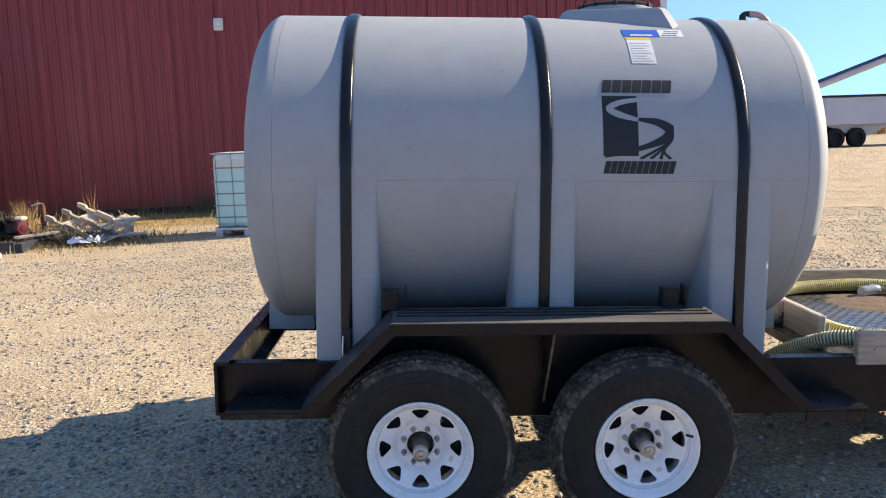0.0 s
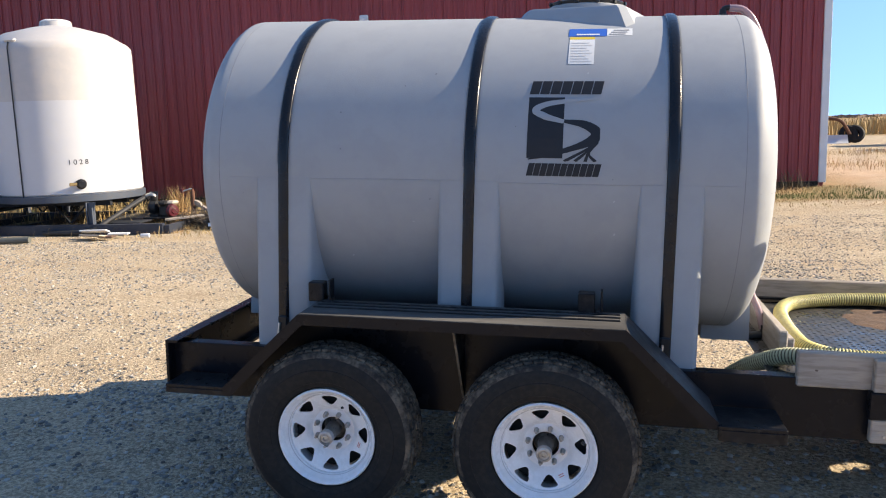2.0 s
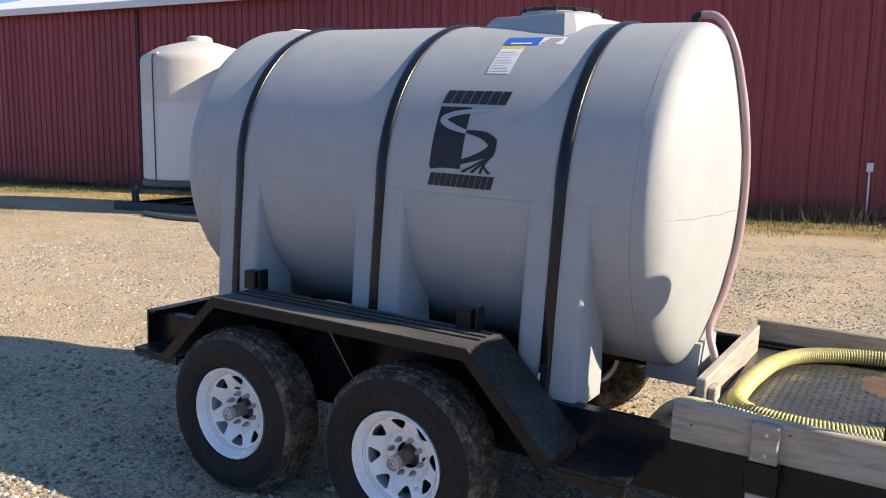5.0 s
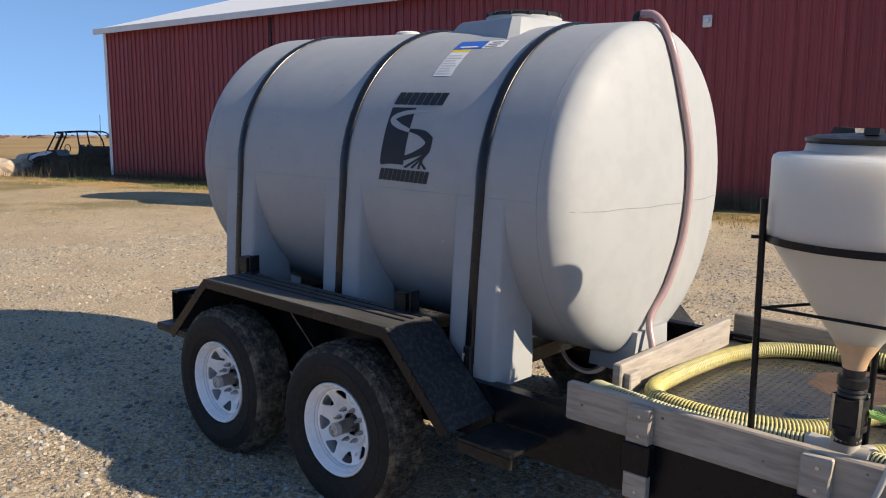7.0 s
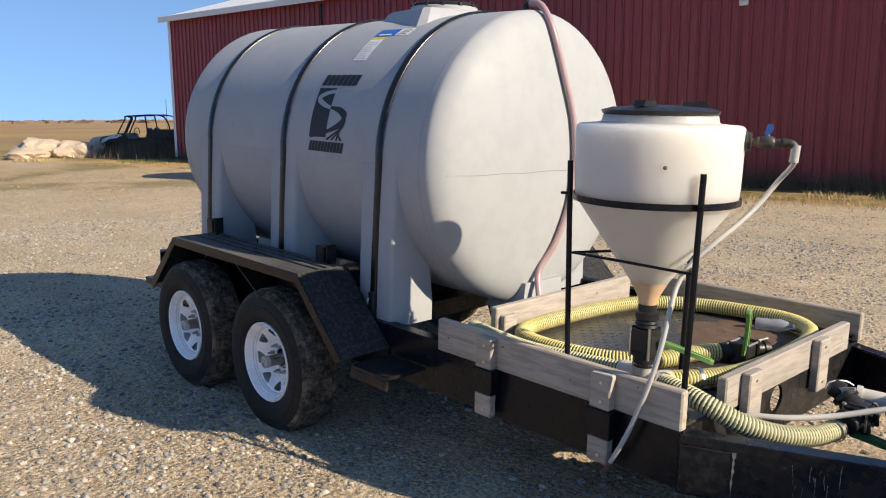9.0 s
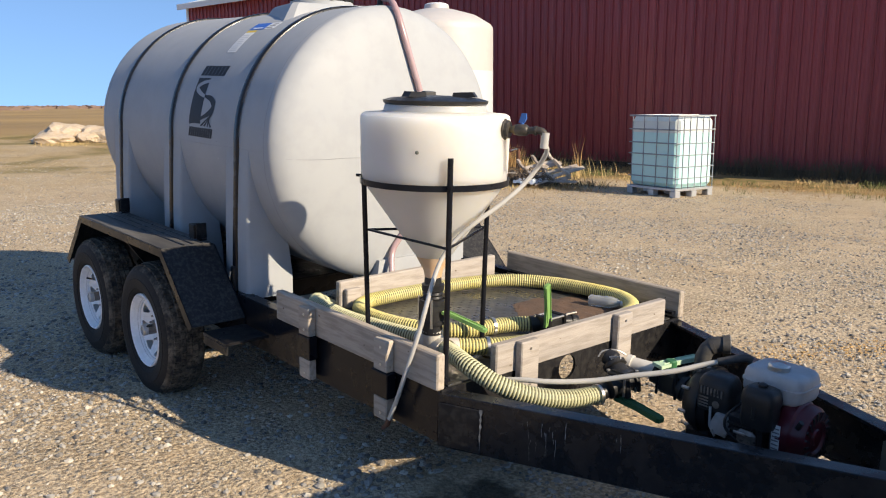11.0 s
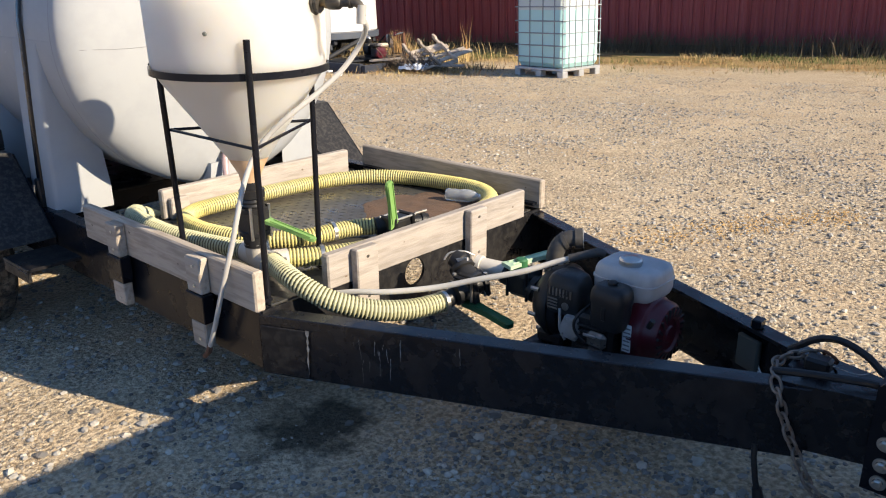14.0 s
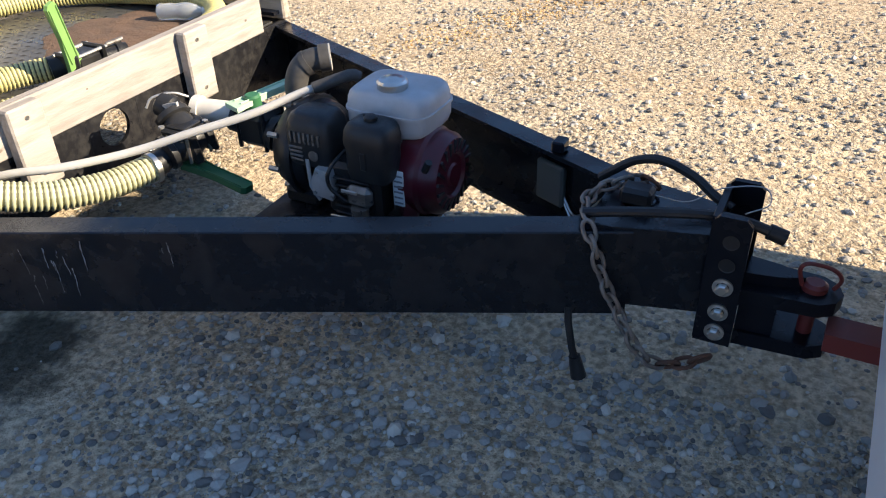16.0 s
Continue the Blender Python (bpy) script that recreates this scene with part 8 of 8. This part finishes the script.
def build_plants():
    rnd = random.Random(5)

    def wall_y(x):
        return 11.6 + (x + 25.5) * math.tan(radians(8.8))
    dry, green, weed, orange = Geo(), Geo(), Geo(), Geo()
    for _ in range(22000):
        x = rnd.uniform(-26, 6.5)
        d = rnd.uniform(0.1, 3.1) if rnd.random() < 0.85 else rnd.uniform(2.6, 4.2)
        y = wall_y(x) - d
        cl = noise.noise((x * 0.5, y * 0.5, 1))
        if cl < -0.28:
            continue
        if noise.noise((x * 0.35, y * 0.6, 9)) > 0.08 and d > 0.8:
            blades(green, x, y, 0, rnd.uniform(0.03, 0.12), 0.006, 0.5, rnd)
        else:
            blades(orange if noise.noise((x * 0.8, y * 1.2, 3)) > 0.0 else dry, x, y, 0, rnd.uniform(0.02, 0.085) * (1.2 if d < 1.5 else 0.7), 0.006, 0.8, rnd)
    for _ in range(5000):
        x = rnd.uniform(-25.5, 6.0)
        if noise.noise((x * 0.6, 4, 4)) < -0.15 or 1.9 < x < 3.4:
            continue
        y = wall_y(x) - rnd.uniform(0.05, 0.75)
        blades(weed, x, y, 0, rnd.uniform(0.12, 0.5), 0.007, 0.45, rnd)
    for cx, cy, n, h, spread in ((-5.9, 11.2, 200, 0.3, 0.3), (-6.9, 10.9, 240, 0.35, 0.4), (-6.2, 9.7, 500, 0.10, 0.9), (-28.6, 7.6, 500, 0.14, 0.8), (-33, 13, 900, 0.4, 2.5), (-27.8, 11.6, 1500, 0.55, 1.3), (-28.6, 11.3, 1600, 0.75, 0.8), (-28.2, 12.2, 900, 0.95, 0.5), (-29, 10.5, 700, 0.35, 1.5), (12.5, 32, 900, 0.35, 2.2), (-5.2, 9.4, 500, 0.08, 0.8), (9, 24, 600, 0.25, 2.0), (-8.6, 11.5, 900, 0.4, 1.5)):
        for _ in range(n):
            blades(weed if cx < -27 and cy > 10 else dry, cx + rnd.gauss(0, spread), cy + rnd.gauss(0, spread * 0.6), 0, h * rnd.uniform(0.4, 1.0), 0.007 if h < 0.7 else 0.011, 0.35, rnd)
    for cx, cy, n, h, spread in ((-8.0, 9.6, 500, 0.22, 0.9), (-10.5, 9.4, 500, 0.22, 0.9), (-7.2, 9.9, 300, 0.25, 0.4), (-5.75, 9.85, 420, 0.20, 0.28), (-5.1, 9.75, 380, 0.16, 0.3), (-6.5, 9.5, 260, 0.16, 0.3), (-4.6, 10.3, 200, 0.2, 0.3)):
        for _ in range(n):
            blades(weed if rnd.random() < 0.7 else dry, cx + rnd.gauss(0, spread), cy + rnd.gauss(0, spread * 0.5), 0, h * rnd.uniform(0.3, 1.0), 0.006, 0.9, rnd)
    for _ in range(2600):
        x = rnd.uniform(-5.0, 1.2)
        blades(weed, x, wall_y(x) - abs(rnd.gauss(0, 0.35)) - 0.06, 0, rnd.uniform(0.15, 0.62) * (0.75 + 0.5 * noise.noise((x * 1.3, 7, 7))), 0.006, 0.5, rnd)
    for _ in range(420):
        h = rnd.uniform(0.25, 0.74) if rnd.random() < 0.5 else rnd.uniform(0.15, 0.5)
        blades(orange, -6.68 + rnd.gauss(0, 0.09), 10.50 + rnd.gauss(0, 0.08), 0, h, 0.007, 0.30, rnd)
    for _ in range(14):
        blades(orange, -6.15 + rnd.gauss(0, 0.07), 11.9 + rnd.gauss(0, 0.05), 0, rnd.uniform(0.4, 0.95), 0.008, 0.18, rnd)
    for cx, cy, n, h, spread in ((-5.9, 9.55, 420, 0.12, 0.35), (-5.0, 9.35, 380, 0.10, 0.3), (-6.4, 9.0, 300, 0.08, 0.4), (-4.4, 9.6, 240, 0.12, 0.4)):
        for _ in range(n):
            blades(orange, cx + rnd.gauss(0, spread), cy + rnd.gauss(0, spread * 0.3), 0, h * rnd.uniform(0.3, 1.0), 0.005, 0.9, rnd)
    stuff("orange_grass", orange, ORANGE_GRASS, "orange dry grass clumps round the scrap heap", "grass")
    stuff("dry_grass", dry, DRY_GRASS, "dry tan grass along the building and yard edge", "grass")
    stuff("green_grass", green, GREEN_GRASS, "thin green grass patches near the building", "grass")
    stuff("dead_weeds", weed, WEED, "dark dead weeds against the building wall", "weeds")
    corn = Geo()
    for _ in range(7000):
        x, y = rnd.uniform(-12, 60), rnd.uniform(64, 82)
        blades(corn, x, y, -0.1, rnd.uniform(0.9, 1.7), 0.06, 0.2, rnd)
    stuff("corn_stalks", corn, FIELD, "standing dry corn at the field's edge", "crop")
    woods = Geo()
    for _ in range(9000):
        a = rnd.uniform(0, 6.283)
        d = rnd.uniform(420, 900)
        if noise.noise((math.cos(a) * 4, math.sin(a) * 4, d * 0.004)) < 0.0:
            continue
        x, y = d * math.cos(a), d * math.sin(a)
        blades(woods, x, y, -3.0, rnd.uniform(3.0, 4.3), rnd.uniform(8, 16.0), 0.05, rnd)
    stuff("far_woods", woods, WOODS, "low brown leafless woods on the horizon", "woods")


build_plants()

# ---- spilled corn ----


def build_spilled_corn():
    rnd = random.Random(17)
    mat = material("dry_corn", (0.50, 0.29, 0.09), 0.6, vary=(0.58, 0.42, 0.20), scale=40, amount=0.8)
    g = Geo()
    for _ in range(650):
        t = rnd.random() ** 0.8
        x, y = 2.75 + 0.95 * t + rnd.gauss(0, 0.10), 3.05 + 1.40 * t + rnd.gauss(0, 0.13)
        r = rnd.uniform(0.004, 0.008)
        z = ground_height(x, y) + 0.006
        a = rnd.random() * 6.283
        c, s = math.cos(a), math.sin(a)
        pts = [(1.4, 0, 0), (0, 0.9, 0), (-1.4, 0, 0), (0, -0.9, 0), (0, 0, 0.8), (0, 0, -0.8)]
        g.add([(x + r * (c * u - s * v), y + r * (s * u + c * v), z + r * w) for u, v, w in pts], [(0, 1, 4), (1, 2, 4), (2, 3, 4), (3, 0, 4), (1, 0, 5), (2, 1, 5), (3, 2, 5), (0, 3, 5)])
    stuff("spilled_corn", g, mat, "thin trail of spilled orange corn on the gravel", "corn")


build_spilled_corn()

# ---- loose gravel ----


def gravel_material():
    m = material("loose_stone", (0.26, 0.225, 0.185), 0.85, bump=0.25, bump_scale=120)
    nt = m.node_tree
    geo = nt.nodes.new("ShaderNodeNewGeometry")
    ramp = nt.nodes.new("ShaderNodeValToRGB")
    els = ramp.color_ramp.elements
    els[0].position, els[0].color = 0.0, (0.11, 0.10, 0.09, 1)
    els[1].position, els[1].color = 1.0, (0.54, 0.49, 0.41, 1)
    for pos, c in ((0.25, (0.20, 0.185, 0.165, 1)), (0.5, (0.29, 0.27, 0.24, 1)), (0.75, (0.35, 0.33, 0.295, 1))):
        e = els.new(pos)
        e.color = c
    nt.links.new(geo.outputs["Random Per Island"], ramp.inputs[0])
    nt.links.new(ramp.outputs[0], nt.nodes["Principled BSDF"].inputs["Base Color"])
    return m


def build_gravel():
    rnd = random.Random(3)
    bm = bmesh.new()
    bmesh.ops.create_icosphere(bm, subdivisions=1, radius=1)
    unit = [v.co.copy() for v in bm.verts]
    faces = [tuple(v.index for v in f.verts) for f in bm.faces]
    bm.free()
    shapes = []
    for s in range(24):
        shapes.append(np.array([tuple(v * (1 + 0.45 * noise.noise(v * 1.7 + Vector((s * 3.3, s, 0))))) for v in unit]))
    faces = np.array(faces)
    vs, fs, count = [], [], 0

    def scatter(n, x0, x1, y0, y1, lo, hi, power=2.2):
        nonlocal count
        for _ in range(n):
            x, y = rnd.uniform(x0, x1), rnd.uniform(y0, y1)
            if noise.noise((x * 1.1, y * 1.1, 5)) + 0.45 * noise.noise((x * 3.2, y * 3.2, 2)) < rnd.uniform(-0.70, 0.30):
                continue
            if math.hypot(x - STAIN_X, y - STAIN_Y) < 0.30 and rnd.random() < 0.97:
                continue
            r = lo + (hi - lo) * rnd.random() ** power
            a = rnd.random() * 6.283
            c, s = math.cos(a), math.sin(a)
            sx, sy, sz = r * rnd.uniform(0.8, 1.3), r * rnd.uniform(0.7, 1.0), r * rnd.uniform(0.45, 0.75)
            p = shapes[rnd.randrange(24)] * (sx, sy, sz)
            q = np.stack([c * p[:, 0] - s * p[:, 1] + x, s * p[:, 0] + c * p[:, 1] + y, p[:, 2] + ground_height(x, y) + sz * 0.22], 1)
            vs.append(q)
            fs.append(faces + count)
            count += len(q)
    scatter(4200, 2.4, 6.2, -0.6, 1.6, 0.006, 0.024, 3.4)
    scatter(16000, 3.0, 6.0, -0.9, 1.1, 0.003, 0.013, 2.6)
    scatter(5500, 3.4, 6.0, -0.5, 1.1, 0.006, 0.017, 2.0)
    scatter(9000, -2.5, 3.2, -1.8, 1.5, 0.006, 0.022)
    scatter(30000, 1.5, 9.5, 1.4, 6.5, 0.003, 0.015, 3.4)
    scatter(60000, -8.5, 1.5, -1.0, 8.0, 0.004, 0.019, 3.0)
    scatter(38000, -4, 9, 5, 11, 0.005, 0.016, 2.6)
    scatter(12000, 2.5, 9.5, 1.4, 6.0, 0.006, 0.020, 2.4)
    scatter(12000, -20, -6, 0, 9.5, 0.006, 0.020, 3.0)
    me = bpy.data.meshes.new("loose_gravel")
    v = np.concatenate(vs)
    f = np.concatenate(fs)
    me.from_pydata(v.tolist(), [], f.tolist())
    me.materials.append(gravel_material())
    tagged(new("loose_gravel", me), "loose grey and tan stones strewn over the yard", "gravel", kind="stuff")


build_gravel()
